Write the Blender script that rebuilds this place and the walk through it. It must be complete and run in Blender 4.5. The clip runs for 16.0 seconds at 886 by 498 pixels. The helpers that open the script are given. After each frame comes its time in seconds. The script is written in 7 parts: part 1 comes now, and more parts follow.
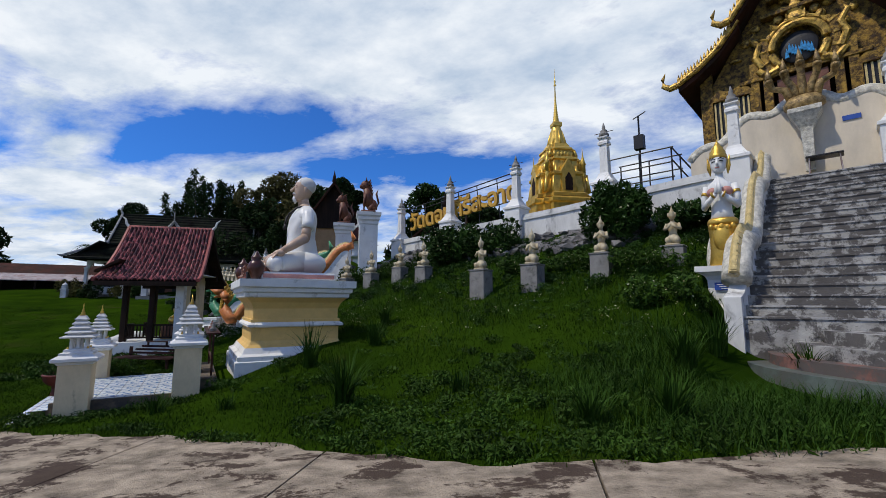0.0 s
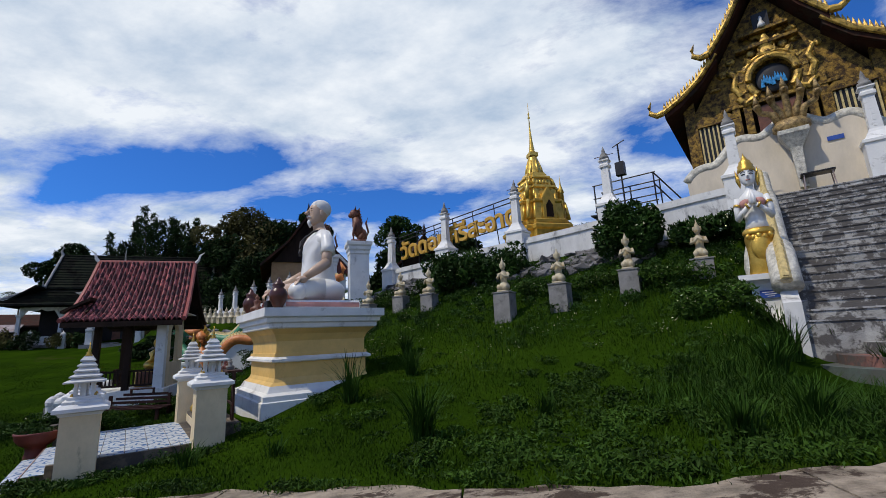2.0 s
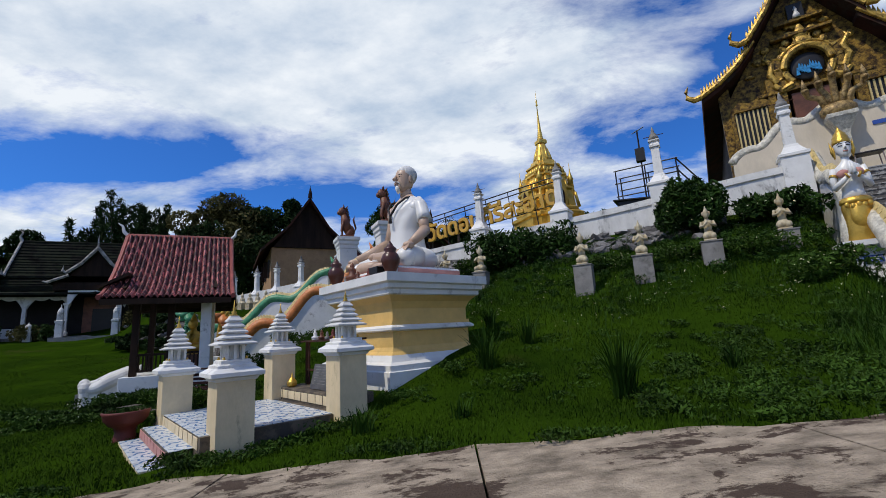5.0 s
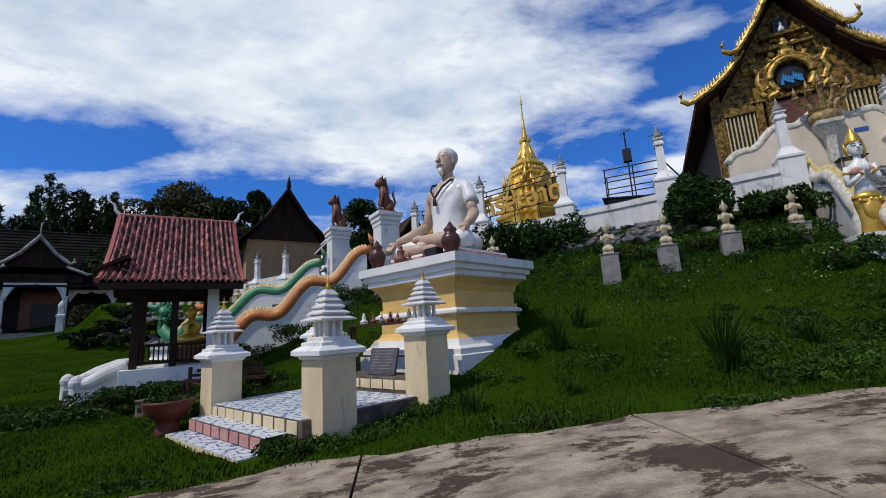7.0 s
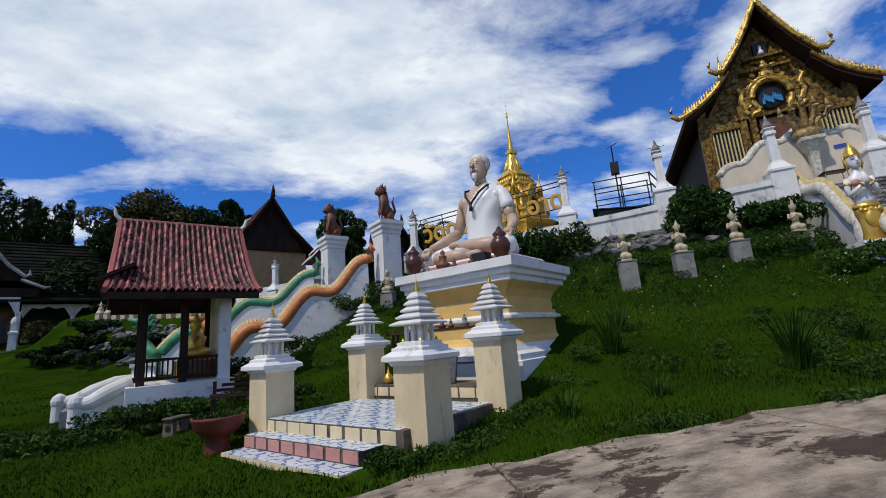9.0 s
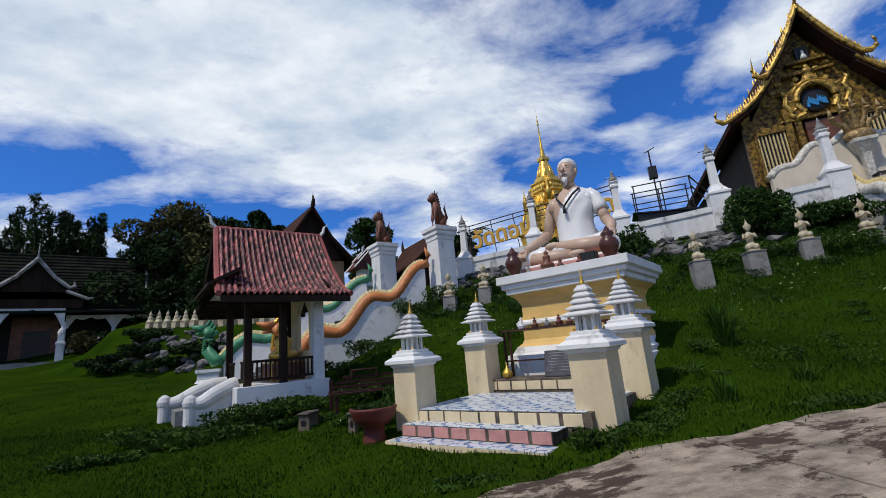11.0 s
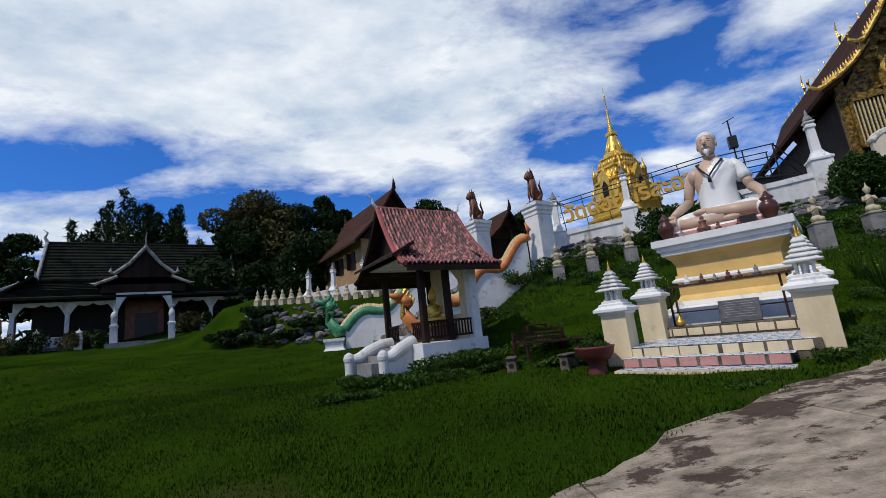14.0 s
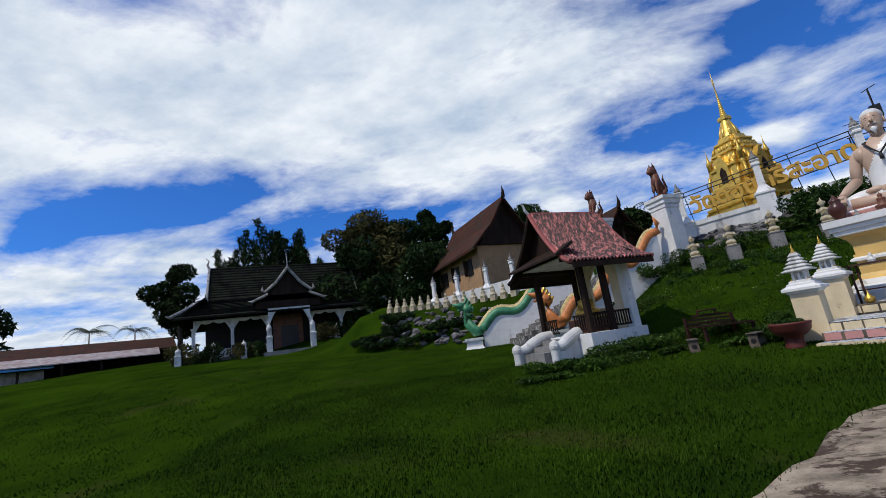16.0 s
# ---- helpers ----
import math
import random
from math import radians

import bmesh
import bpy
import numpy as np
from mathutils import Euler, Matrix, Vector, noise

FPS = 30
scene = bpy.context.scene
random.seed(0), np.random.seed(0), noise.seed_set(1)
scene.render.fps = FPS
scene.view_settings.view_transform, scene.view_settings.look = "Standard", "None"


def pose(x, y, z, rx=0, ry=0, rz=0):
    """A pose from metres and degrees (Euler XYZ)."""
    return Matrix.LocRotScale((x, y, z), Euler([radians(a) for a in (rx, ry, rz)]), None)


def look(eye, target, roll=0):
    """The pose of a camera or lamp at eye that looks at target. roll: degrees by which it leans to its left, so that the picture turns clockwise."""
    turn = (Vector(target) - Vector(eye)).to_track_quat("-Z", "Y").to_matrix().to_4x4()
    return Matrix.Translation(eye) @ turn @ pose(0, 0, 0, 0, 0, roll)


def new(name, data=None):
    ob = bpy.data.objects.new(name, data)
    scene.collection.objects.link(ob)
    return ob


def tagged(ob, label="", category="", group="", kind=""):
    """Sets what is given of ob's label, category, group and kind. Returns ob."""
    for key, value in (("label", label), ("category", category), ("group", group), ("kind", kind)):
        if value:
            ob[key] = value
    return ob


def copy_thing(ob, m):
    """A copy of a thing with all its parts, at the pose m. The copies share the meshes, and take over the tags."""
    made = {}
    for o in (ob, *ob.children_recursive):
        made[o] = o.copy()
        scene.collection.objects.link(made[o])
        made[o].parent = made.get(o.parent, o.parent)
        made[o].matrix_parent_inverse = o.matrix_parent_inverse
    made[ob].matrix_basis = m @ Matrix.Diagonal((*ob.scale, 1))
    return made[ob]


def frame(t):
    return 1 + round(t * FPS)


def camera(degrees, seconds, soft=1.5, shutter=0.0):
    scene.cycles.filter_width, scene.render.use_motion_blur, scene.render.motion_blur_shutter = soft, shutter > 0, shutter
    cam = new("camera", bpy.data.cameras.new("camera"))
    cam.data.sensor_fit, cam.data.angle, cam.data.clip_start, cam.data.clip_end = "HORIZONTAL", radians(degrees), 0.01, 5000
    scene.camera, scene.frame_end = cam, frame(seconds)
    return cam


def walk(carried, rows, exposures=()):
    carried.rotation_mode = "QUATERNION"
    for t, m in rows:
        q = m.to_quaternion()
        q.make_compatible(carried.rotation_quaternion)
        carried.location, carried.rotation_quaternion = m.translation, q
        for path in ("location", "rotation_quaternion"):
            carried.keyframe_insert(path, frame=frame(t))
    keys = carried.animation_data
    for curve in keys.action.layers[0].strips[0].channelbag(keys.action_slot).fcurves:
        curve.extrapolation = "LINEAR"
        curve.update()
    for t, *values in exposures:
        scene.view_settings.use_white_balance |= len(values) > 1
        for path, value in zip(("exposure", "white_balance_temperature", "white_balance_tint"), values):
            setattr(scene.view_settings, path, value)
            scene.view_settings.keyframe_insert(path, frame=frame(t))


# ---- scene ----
cam = camera(91.6, 16.0, soft=0.7)
# seconds, x, y, z, then degrees of tilt from straight down, lean and heading
PATH = [
    (0.0, 0.082, -0.159, 1.345, 97.11, -0.17, 11.36),
    (0.5, -0.336, -0.061, 1.299, 97.95, -0.25, 9.97),
    (1.0, -0.782, -0.010, 1.242, 98.79, 0.32, 8.51),
    (1.5, -1.270, 0.018, 1.180, 100.42, 1.61, 6.88),
    (2.0, -1.796, 0.060, 1.117, 101.68, 2.57, 5.69),
    (2.5, -2.337, 0.119, 1.047, 101.88, 3.06, 4.69),
    (3.0, -2.907, 0.181, 0.979, 101.82, 3.12, 3.76),
    (3.5, -3.524, 0.232, 0.923, 101.81, 3.53, 2.96),
    (4.0, -4.128, 0.266, 0.871, 101.53, 3.66, 1.94),
    (4.5, -4.625, 0.299, 0.802, 101.31, 3.80, 1.20),
    (5.0, -5.033, 0.349, 0.717, 100.85, 3.25, 0.42),
    (7.5, -7.531, 0.884, 0.489, 100.56, 3.94, -7.34),
    (8.0, -7.861, 1.015, 0.482, 100.71, 4.37, -8.73),
    (8.5, -8.226, 1.120, 0.497, 101.30, 4.26, -10.70),
    (11.0, -10.775, 1.184, 0.430, 103.17, 5.04, -9.88),
    (11.5, -11.327, 1.143, 0.396, 102.99, 5.11, -9.34),
    (12.0, -11.889, 1.076, 0.354, 102.41, 5.18, -8.96),
    (12.5, -12.460, 0.975, 0.313, 102.35, 5.54, -8.78),
    (13.0, -13.052, 0.836, 0.280, 102.38, 5.88, -8.41),
    (13.5, -13.678, 0.646, 0.249, 101.74, 5.99, -7.00),
    (14.0, -14.314, 0.408, 0.208, 101.07, 6.10, -6.12),
    (14.5, -14.937, 0.159, 0.164, 102.00, 6.27, -2.44),
    (15.0, -15.560, -0.117, 0.125, 103.48, 7.35, 1.67),
    (15.5, -16.201, -0.509, 0.099, 103.42, 7.69, 3.29),
    (16.0, -16.854, -1.016, 0.087, 103.35, 8.01, 4.86),
]
walk(cam, [(t, pose(x, y, z, rx, ry, rz)) for t, x, y, z, rx, ry, rz in PATH])
CLOUD_SHIFT = (3.1, 1.7, 0.0)

# ---- light ----
SUN_DIR = Vector((-0.62, -0.36, 1.08)).normalized()
SUN_ELEV = math.asin(SUN_DIR.z)
world = bpy.data.worlds.new("world")
scene.world = world
world.use_nodes = True
wt = world.node_tree
wt.nodes.clear()


def wnode(kind, **kw):
    n = wt.nodes.new(kind)
    for key, value in kw.items():
        n.inputs[key].default_value = value
    return n


w_out = wnode("ShaderNodeOutputWorld")
w_sky = wnode("ShaderNodeTexSky")
w_sky.sky_type = "NISHITA"
w_sky.sun_disc = False
w_sky.sun_elevation = SUN_ELEV
w_sky.sun_rotation = math.atan2(SUN_DIR.x, SUN_DIR.y)
w_sky.air_density, w_sky.dust_density, w_sky.ozone_density = 1.0, 0.3, 3.0
w_bg_sky = wnode("ShaderNodeBackground", Strength=0.108)
w_tint = wnode("ShaderNodeMix")
w_tint.data_type, w_tint.blend_type = "RGBA", "MULTIPLY"
w_tint.inputs[0].default_value = 1.0
w_tint.inputs[7].default_value = (0.24, 0.64, 1.28, 1)
wt.links.new(w_sky.outputs[0], w_tint.inputs[6])
wt.links.new(w_tint.outputs[2], w_bg_sky.inputs[0])
w_tc = wnode("ShaderNodeTexCoord")
w_sep = wnode("ShaderNodeSeparateXYZ")
wt.links.new(w_tc.outputs["Generated"], w_sep.inputs[0])


def wmath(op, a, b=None):
    n = wt.nodes.new("ShaderNodeMath")
    n.operation = op
    for i, v in enumerate((a, b)):
        if v is None:
            continue
        if isinstance(v, (int, float)):
            n.inputs[i].default_value = v
        else:
            wt.links.new(v, n.inputs[i])
    return n.outputs[0]


# clouds lie on a flat layer high above: the view direction is divided by its height
w_h = wmath("ADD", wmath("MAXIMUM", w_sep.outputs[2], 0.0), 0.16)
w_vec = wnode("ShaderNodeCombineXYZ")
wt.links.new(wmath("DIVIDE", w_sep.outputs[0], w_h), w_vec.inputs[0])
wt.links.new(wmath("DIVIDE", w_sep.outputs[1], w_h), w_vec.inputs[1])
w_map = wnode("ShaderNodeMapping", Location=CLOUD_SHIFT, Rotation=(0, 0, 0.5), Scale=(0.75, 1.0, 1.0))
wt.links.new(w_vec.outputs[0], w_map.inputs[0])
w_n1 = wnode("ShaderNodeTexNoise", Scale=2.7, Detail=12.0, Roughness=0.63, Distortion=0.25)
w_n2 = wnode("ShaderNodeTexNoise", Scale=3.0, Detail=8.0, Roughness=0.6)
w_n3 = wnode("ShaderNodeTexNoise", Scale=2.6, Detail=3.0)
for n in (w_n1, w_n2, w_n3):
    wt.links.new(w_map.outputs[0], n.inputs["Vector"])


def wvec(op, a, b):
    n = wt.nodes.new("ShaderNodeVectorMath")
    n.operation = op
    for i, v in enumerate((a, b)):
        if isinstance(v, tuple):
            n.inputs[i].default_value = v
        else:
            wt.links.new(v, n.inputs[i])
    return n


w_wob = wvec("MULTIPLY", wvec("SUBTRACT", w_n3.outputs[1], (0.5, 0.5, 0.5)).outputs[0], (0.55, 0.4, 0.0))
w_p = wvec("ADD", w_vec.outputs[0], w_wob.outputs[0]).outputs[0]
# cloud banks (positive) and clear gaps (negative) on the layer: x, y, half widths, weight
BANKS = [(-0.3, 1.15, 0.95, 0.33, 0.34), (0.1, 1.6, 0.6, 0.22, 0.30), (-1.1, 0.80, 0.7, 0.22, 0.30), (1.15, 0.86, 0.18, 0.12, 0.25), (1.28, 1.68, 0.16, 0.10, 0.34), (0.6, 2.2, 0.3, 0.2, 0.2),
         (-1.25, 2.05, 0.2, 0.14, 0.3), (1.0, 1.32, 0.16, 0.06, 0.2), (-1.8, 1.33, 0.2, 0.08, 0.2), (-2.2, 1.7, 0.6, 0.35, 0.18),
         (-1.2, 1.43, 0.55, 0.13, -0.34), (-0.5, 1.95, 0.4, 0.16, -0.3), (0.9, 1.08, 0.16, 0.26, -0.3), (0.85, 1.62, 0.4, 0.12, -0.3)]
w_field = wmath("ADD", wmath("ADD", w_n1.outputs[0], -0.09), wmath("MULTIPLY", wmath("MAXIMUM", wmath("SUBTRACT", 0.30, w_sep.outputs[2]), 0.0), 1.0))
for bx, by, rx, ry, weight in BANKS:
    off = wvec("MULTIPLY", wvec("SUBTRACT", w_p, (bx, by, 0.0)).outputs[0], (1 / rx, 1 / ry, 0.0))
    dot = wvec("DOT_PRODUCT", off.outputs[0], off.outputs[0])
    w_field = wmath("ADD", w_field, wmath("MULTIPLY", wmath("POWER", 2.718, wmath("MULTIPLY", dot.outputs["Value"], -1.0)), weight))
w_ramp = wnode("ShaderNodeValToRGB")
w_ramp.color_ramp.elements[0].position, w_ramp.color_ramp.elements[1].position = 0.36, 0.64
wt.links.new(w_field, w_ramp.inputs[0])
w_shade = wnode("ShaderNodeValToRGB")
w_shade.color_ramp.elements[0].position, w_shade.color_ramp.elements[1].position = 0.33, 0.62
w_shade.color_ramp.elements[0].color, w_shade.color_ramp.elements[1].color = (0.48, 0.60, 0.77, 1), (0.93, 0.98, 1.04, 1)
wt.links.new(w_n2.outputs[0], w_shade.inputs[0])
w_bg_cloud = wnode("ShaderNodeBackground", Strength=0.93)
wt.links.new(w_shade.outputs[0], w_bg_cloud.inputs[0])
w_mix = wnode("ShaderNodeMixShader")
wt.links.new(w_ramp.outputs[0], w_mix.inputs[0])
wt.links.new(w_bg_sky.outputs[0], w_mix.inputs[1])
wt.links.new(w_bg_cloud.outputs[0], w_mix.inputs[2])
wt.links.new(w_mix.outputs[0], w_out.inputs[0])
sun_data = bpy.data.lights.new("sun", "SUN")
sun_data.energy, sun_data.angle, sun_data.color = 2.8, radians(0.6), (1.0, 0.93, 0.80)
sun = new("sun", sun_data)
sun.matrix_world = look((0, 0, 40), Vector((0, 0, 40)) - SUN_DIR)

# ---- materials ----


def material(name, colour, rough=0.6, metal=0.0, var=0.18, scale=2.5, bump=0.15, bscale=40.0, dirt=0.0, dirt_colour=(0.05, 0.045, 0.035),
             dirt_scale=1.2, dirt_cut=0.52, stretch=(1, 1, 1), per_object=0.0, local=False, second=None, gloss=0.4, dirt_soft=0.11):
    """A painted, stone, metal or plant surface: base colour, grain at two scales, dirt in irregular patches, fine relief."""
    m = bpy.data.materials.new(name)
    m.use_nodes = True
    nt = m.node_tree
    bsdf = nt.nodes["Principled BSDF"]
    link = nt.links.new

    def node(kind, **kw):
        n = nt.nodes.new(kind)
        for key, value in kw.items():
            n.inputs[key].default_value = value
        return n
    if local:
        where = node("ShaderNodeTexCoord").outputs["Object"]
    else:
        where = node("ShaderNodeNewGeometry").outputs["Position"]
    mp = node("ShaderNodeMapping", Scale=stretch)
    link(where, mp.inputs[0])
    n1 = node("ShaderNodeTexNoise", Scale=scale, Detail=6.0, Roughness=0.6)
    n2 = node("ShaderNodeTexNoise", Scale=scale * 9, Detail=4.0, Roughness=0.6)
    for n in (n1, n2):
        link(mp.outputs[0], n.inputs["Vector"])
    mix = node("ShaderNodeMix")
    mix.data_type = "RGBA"
    c2 = second or tuple(c * (1 - 2.2 * var) for c in colour)
    c1 = colour if second else tuple(min(1, c * (1 + 0.6 * var)) for c in colour)
    mix.inputs[6].default_value, mix.inputs[7].default_value = (*c1, 1), (*c2, 1)
    add = node("ShaderNodeMath")
    add.operation = "MULTIPLY_ADD"
    add.inputs[1].default_value, add.inputs[2].default_value = 0.45, -0.1
    link(n2.outputs[0], add.inputs[0])
    add2 = node("ShaderNodeMath")
    add2.operation = "ADD"
    r1 = node("ShaderNodeMapRange")
    r1.inputs[1].default_value, r1.inputs[2].default_value = 0.35, 0.75
    link(n1.outputs[0], r1.inputs[0])
    link(r1.outputs[0], add2.inputs[0])
    link(add.outputs[0], add2.inputs[1])
    add2.use_clamp = True
    link(add2.outputs[0], mix.inputs[0])
    out = mix.outputs[2]
    if per_object:
        info = node("ShaderNodeObjectInfo")
        hsv = node("ShaderNodeHueSaturation")
        r = node("ShaderNodeMapRange")
        r.inputs[3].default_value, r.inputs[4].default_value = 1 - per_object, 1 + per_object
        link(info.outputs["Random"], r.inputs[0])
        link(r.outputs[0], hsv.inputs["Value"])
        link(out, hsv.inputs["Color"])
        out = hsv.outputs[0]
    if dirt:
        n3 = node("ShaderNodeTexNoise", Scale=dirt_scale, Detail=12.0, Roughness=0.72, Distortion=0.3)
        link(mp.outputs[0], n3.inputs["Vector"])
        ramp = node("ShaderNodeValToRGB")
        ramp.color_ramp.elements[0].position, ramp.color_ramp.elements[1].position = dirt_cut, dirt_cut + dirt_soft
        ramp.color_ramp.elements[1].color = (dirt, dirt, dirt, 1)
        link(n3.outputs[0], ramp.inputs[0])
        mix2 = node("ShaderNodeMix")
        mix2.data_type = "RGBA"
        mix2.inputs[7].default_value = (*dirt_colour, 1)
        link(ramp.outputs[0], mix2.inputs[0])
        link(out, mix2.inputs[6])
        out = mix2.outputs[2]
    link(out, bsdf.inputs["Base Color"])
    bsdf.inputs["Roughness"].default_value = rough
    bsdf.inputs["Metallic"].default_value = metal
    bsdf.inputs["Specular IOR Level"].default_value = gloss
    if bump:
        nb = node("ShaderNodeTexNoise", Scale=bscale, Detail=5.0)
        link(mp.outputs[0], nb.inputs["Vector"])
        bp = node("ShaderNodeBump", Strength=bump, Distance=0.02)
        link(nb.outputs[0], bp.inputs["Height"])
        link(bp.outputs[0], bsdf.inputs["Normal"])
    return m


WHITE = material("white_paint", (0.74, 0.73, 0.70), 0.6, dirt=0.65, dirt_colour=(0.20, 0.18, 0.15), dirt_cut=0.565, dirt_scale=2.2, var=0.06)
WHITE_OLD = material("weathered_white_paint", (0.66, 0.65, 0.62), 0.75, dirt=0.75, dirt_colour=(0.12, 0.11, 0.1), dirt_cut=0.56, dirt_scale=1.6, var=0.1, stretch=(1, 1, 0.45))
STATUE_WHITE = material("statue_white_enamel", (0.74, 0.73, 0.70), 0.35, var=0.03, bump=0.03, dirt=0.2, dirt_colour=(0.4, 0.38, 0.35), dirt_cut=0.62)
SKIN = material("flesh_enamel", (0.52, 0.36, 0.255), 0.4, var=0.06, bump=0.03, dirt=0.3, dirt_colour=(0.35, 0.24, 0.17), dirt_cut=0.62)
PINK = material("pink_paint", (0.55, 0.26, 0.22), 0.6, dirt=0.6, dirt_cut=0.56, var=0.15)
YELLOW = material("yellow_ochre_paint", (0.72, 0.47, 0.15), 0.55, dirt=0.5, dirt_colour=(0.3, 0.18, 0.06), dirt_cut=0.6, var=0.08)
CREAM = material("cream_paint", (0.72, 0.58, 0.36), 0.6, dirt=0.75, dirt_colour=(0.09, 0.07, 0.045), dirt_cut=0.6, dirt_scale=2.2, var=0.1, stretch=(1, 1, 0.6))
STAINED = material("stained_cement", (0.16, 0.125, 0.085), 0.85, dirt=0.85, dirt_colour=(0.05, 0.042, 0.035), dirt_cut=0.44, dirt_scale=3, var=0.2)
CREAM_WALL = material("cream_plaster", (0.66, 0.57, 0.44), 0.7, dirt=0.35, dirt_colour=(0.25, 0.2, 0.15), dirt_cut=0.6, var=0.08, stretch=(1, 1, 0.4))
GOLD = material("gold_paint", (0.72, 0.44, 0.08), 0.32, 0.75, var=0.2, bump=0.35, bscale=60, dirt=0.5, dirt_colour=(0.16, 0.08, 0.02), dirt_cut=0.6, dirt_scale=3)
GOLD_CHEDI = material("gilded_plaster", (0.80, 0.52, 0.10), 0.38, 0.55, var=0.15, bump=0.12, bscale=15, dirt=0.4, dirt_colour=(0.3, 0.17, 0.03), dirt_cut=0.62, dirt_scale=0.8)
AGED_GOLD = material("aged_gilding", (0.62, 0.39, 0.08), 0.42, 0.45, scale=6, var=0.3, bump=0.9, bscale=22, dirt=0.85, dirt_colour=(0.05, 0.022, 0.008), dirt_cut=0.50, dirt_scale=6)
GOLD_CARVED = material("carved_gilt_wood", (0.42, 0.25, 0.04), 0.5, 0.15, scale=7, var=0.3, bump=1.0, bscale=16, gloss=0.2, second=(0.035, 0.016, 0.008), dirt=0.85, dirt_colour=(0.018, 0.009, 0.006), dirt_cut=0.47, dirt_scale=6)
DARK_WOOD = material("dark_stained_wood", (0.030, 0.016, 0.010), 0.7, gloss=0.15, var=0.3, scale=3, stretch=(1, 1, 0.15), bump=0.3)
BLACK = material("black_lacquer", (0.012, 0.01, 0.009), 0.45, var=0.2)
CORD = material("black_cord", (0.015, 0.012, 0.012), 0.6, var=0.1)
MAHOGANY = material("weathered_mahogany", (0.048, 0.017, 0.012), 0.7, gloss=0.2, var=0.3, scale=4, bump=0.3)
GREY_STONE = material("grey_cement", (0.25, 0.24, 0.225), 0.85, dirt=0.7, dirt_colour=(0.07, 0.07, 0.06), dirt_cut=0.52, dirt_scale=2, var=0.15, bump=0.4)
STAIR = material("stained_stair_cement", (0.40, 0.385, 0.355), 0.85, dirt=0.85, dirt_colour=(0.055, 0.047, 0.043), dirt_cut=0.45, dirt_scale=3.4, dirt_soft=0.06, var=0.25, bump=0.4)
# Nosing tone, a little paler than the stair to paint in lit edges.
NOSING = material("pale_step_edge", (0.40, 0.385, 0.37), 0.85, dirt=0.9, dirt_colour=(0.07, 0.062, 0.058), dirt_cut=0.46, dirt_scale=3.4, dirt_soft=0.06, var=0.2)
STAIR_RED = material("red_step_paint", (0.26, 0.12, 0.09), 0.8, dirt=0.9, dirt_colour=(0.09, 0.08, 0.07), dirt_cut=0.44, dirt_scale=2.5, var=0.25)
STAIR_GREEN = material("green_step_paint", (0.11, 0.135, 0.115), 0.8, dirt=0.9, dirt_colour=(0.09, 0.09, 0.075), dirt_cut=0.44, dirt_scale=2.5, var=0.25)
ROCK = material("hill_rock", (0.19, 0.18, 0.175), 0.9, scale=1.5, var=0.3, bump=0.7, bscale=8, dirt=0.7, dirt_colour=(0.05, 0.05, 0.045), dirt_cut=0.5, per_object=0.3)
KNEEL = material("cream_statue_paint", (0.48, 0.41, 0.27), 0.5, var=0.1, dirt=0.6, dirt_colour=(0.32, 0.2, 0.06), dirt_cut=0.52, dirt_scale=5)
RED_TILE = material("red_roof_tile", (0.50, 0.15, 0.14), 0.55, scale=3, var=0.28, dirt=0.96, dirt_colour=(0.030, 0.010, 0.012), dirt_cut=0.47, dirt_soft=0.03, dirt_scale=4.2, bump=0.3, per_object=0.4, stretch=(2.2, 2.2, 0.55))
RED_RIDGE = material("red_ridge_cap", (0.36, 0.09, 0.075), 0.6, var=0.2, dirt=0.6, dirt_cut=0.55)
OLD_TILE = material("old_dark_roof_tile", (0.020, 0.019, 0.016), 0.95, gloss=0.05, var=0.3, scale=1.5, dirt=0.7, dirt_colour=(0.025, 0.03, 0.018), dirt_cut=0.45, bump=0.5, bscale=12, per_object=0.25)
BROWN_TILE = material("brown_roof_tile", (0.065, 0.027, 0.018), 0.9, gloss=0.08, var=0.3, scale=1.2, dirt=0.6, dirt_cut=0.5, bump=0.4, bscale=14)
TAN_WALL = material("tan_house_wall", (0.40, 0.24, 0.12), 0.8, var=0.12, dirt=0.3, dirt_cut=0.6)
ORANGE = material("orange_scale_paint", (0.60, 0.20, 0.05), 0.4, scale=6, var=0.15, bump=0.6, bscale=30)
GREEN = material("green_scale_paint", (0.06, 0.26, 0.12), 0.4, scale=6, var=0.2, bump=0.6, bscale=30)
CREST = material("cream_gold_crest", (0.68, 0.52, 0.22), 0.45, var=0.2, scale=8)
SCALE_WHITE = material("white_scale_paint", (0.66, 0.62, 0.52), 0.5, scale=9, var=0.25, bump=0.9, bscale=28, dirt=0.4, dirt_colour=(0.3, 0.22, 0.1), dirt_cut=0.55, dirt_scale=8)
RUST = material("rusted_steel", (0.075, 0.03, 0.02), 0.7, 0.4, var=0.35, scale=5, bump=0.3)
POT_RED = material("red_glazed_pot", (0.13, 0.024, 0.017), 0.6, var=0.2, dirt=0.5, dirt_cut=0.55)
POT_BROWN = material("brown_glazed_jar", (0.07, 0.022, 0.014), 0.3, var=0.2)
BROWN_LION = material("brown_painted_plaster", (0.17, 0.06, 0.03), 0.5, var=0.25, bump=0.5, bscale=20)
PLAQUE = material("grey_marble_plaque", (0.09, 0.085, 0.085), 0.35, var=0.25, scale=8)
BLUE = material("blue_enamel", (0.03, 0.08, 0.34), 0.4, var=0.1)
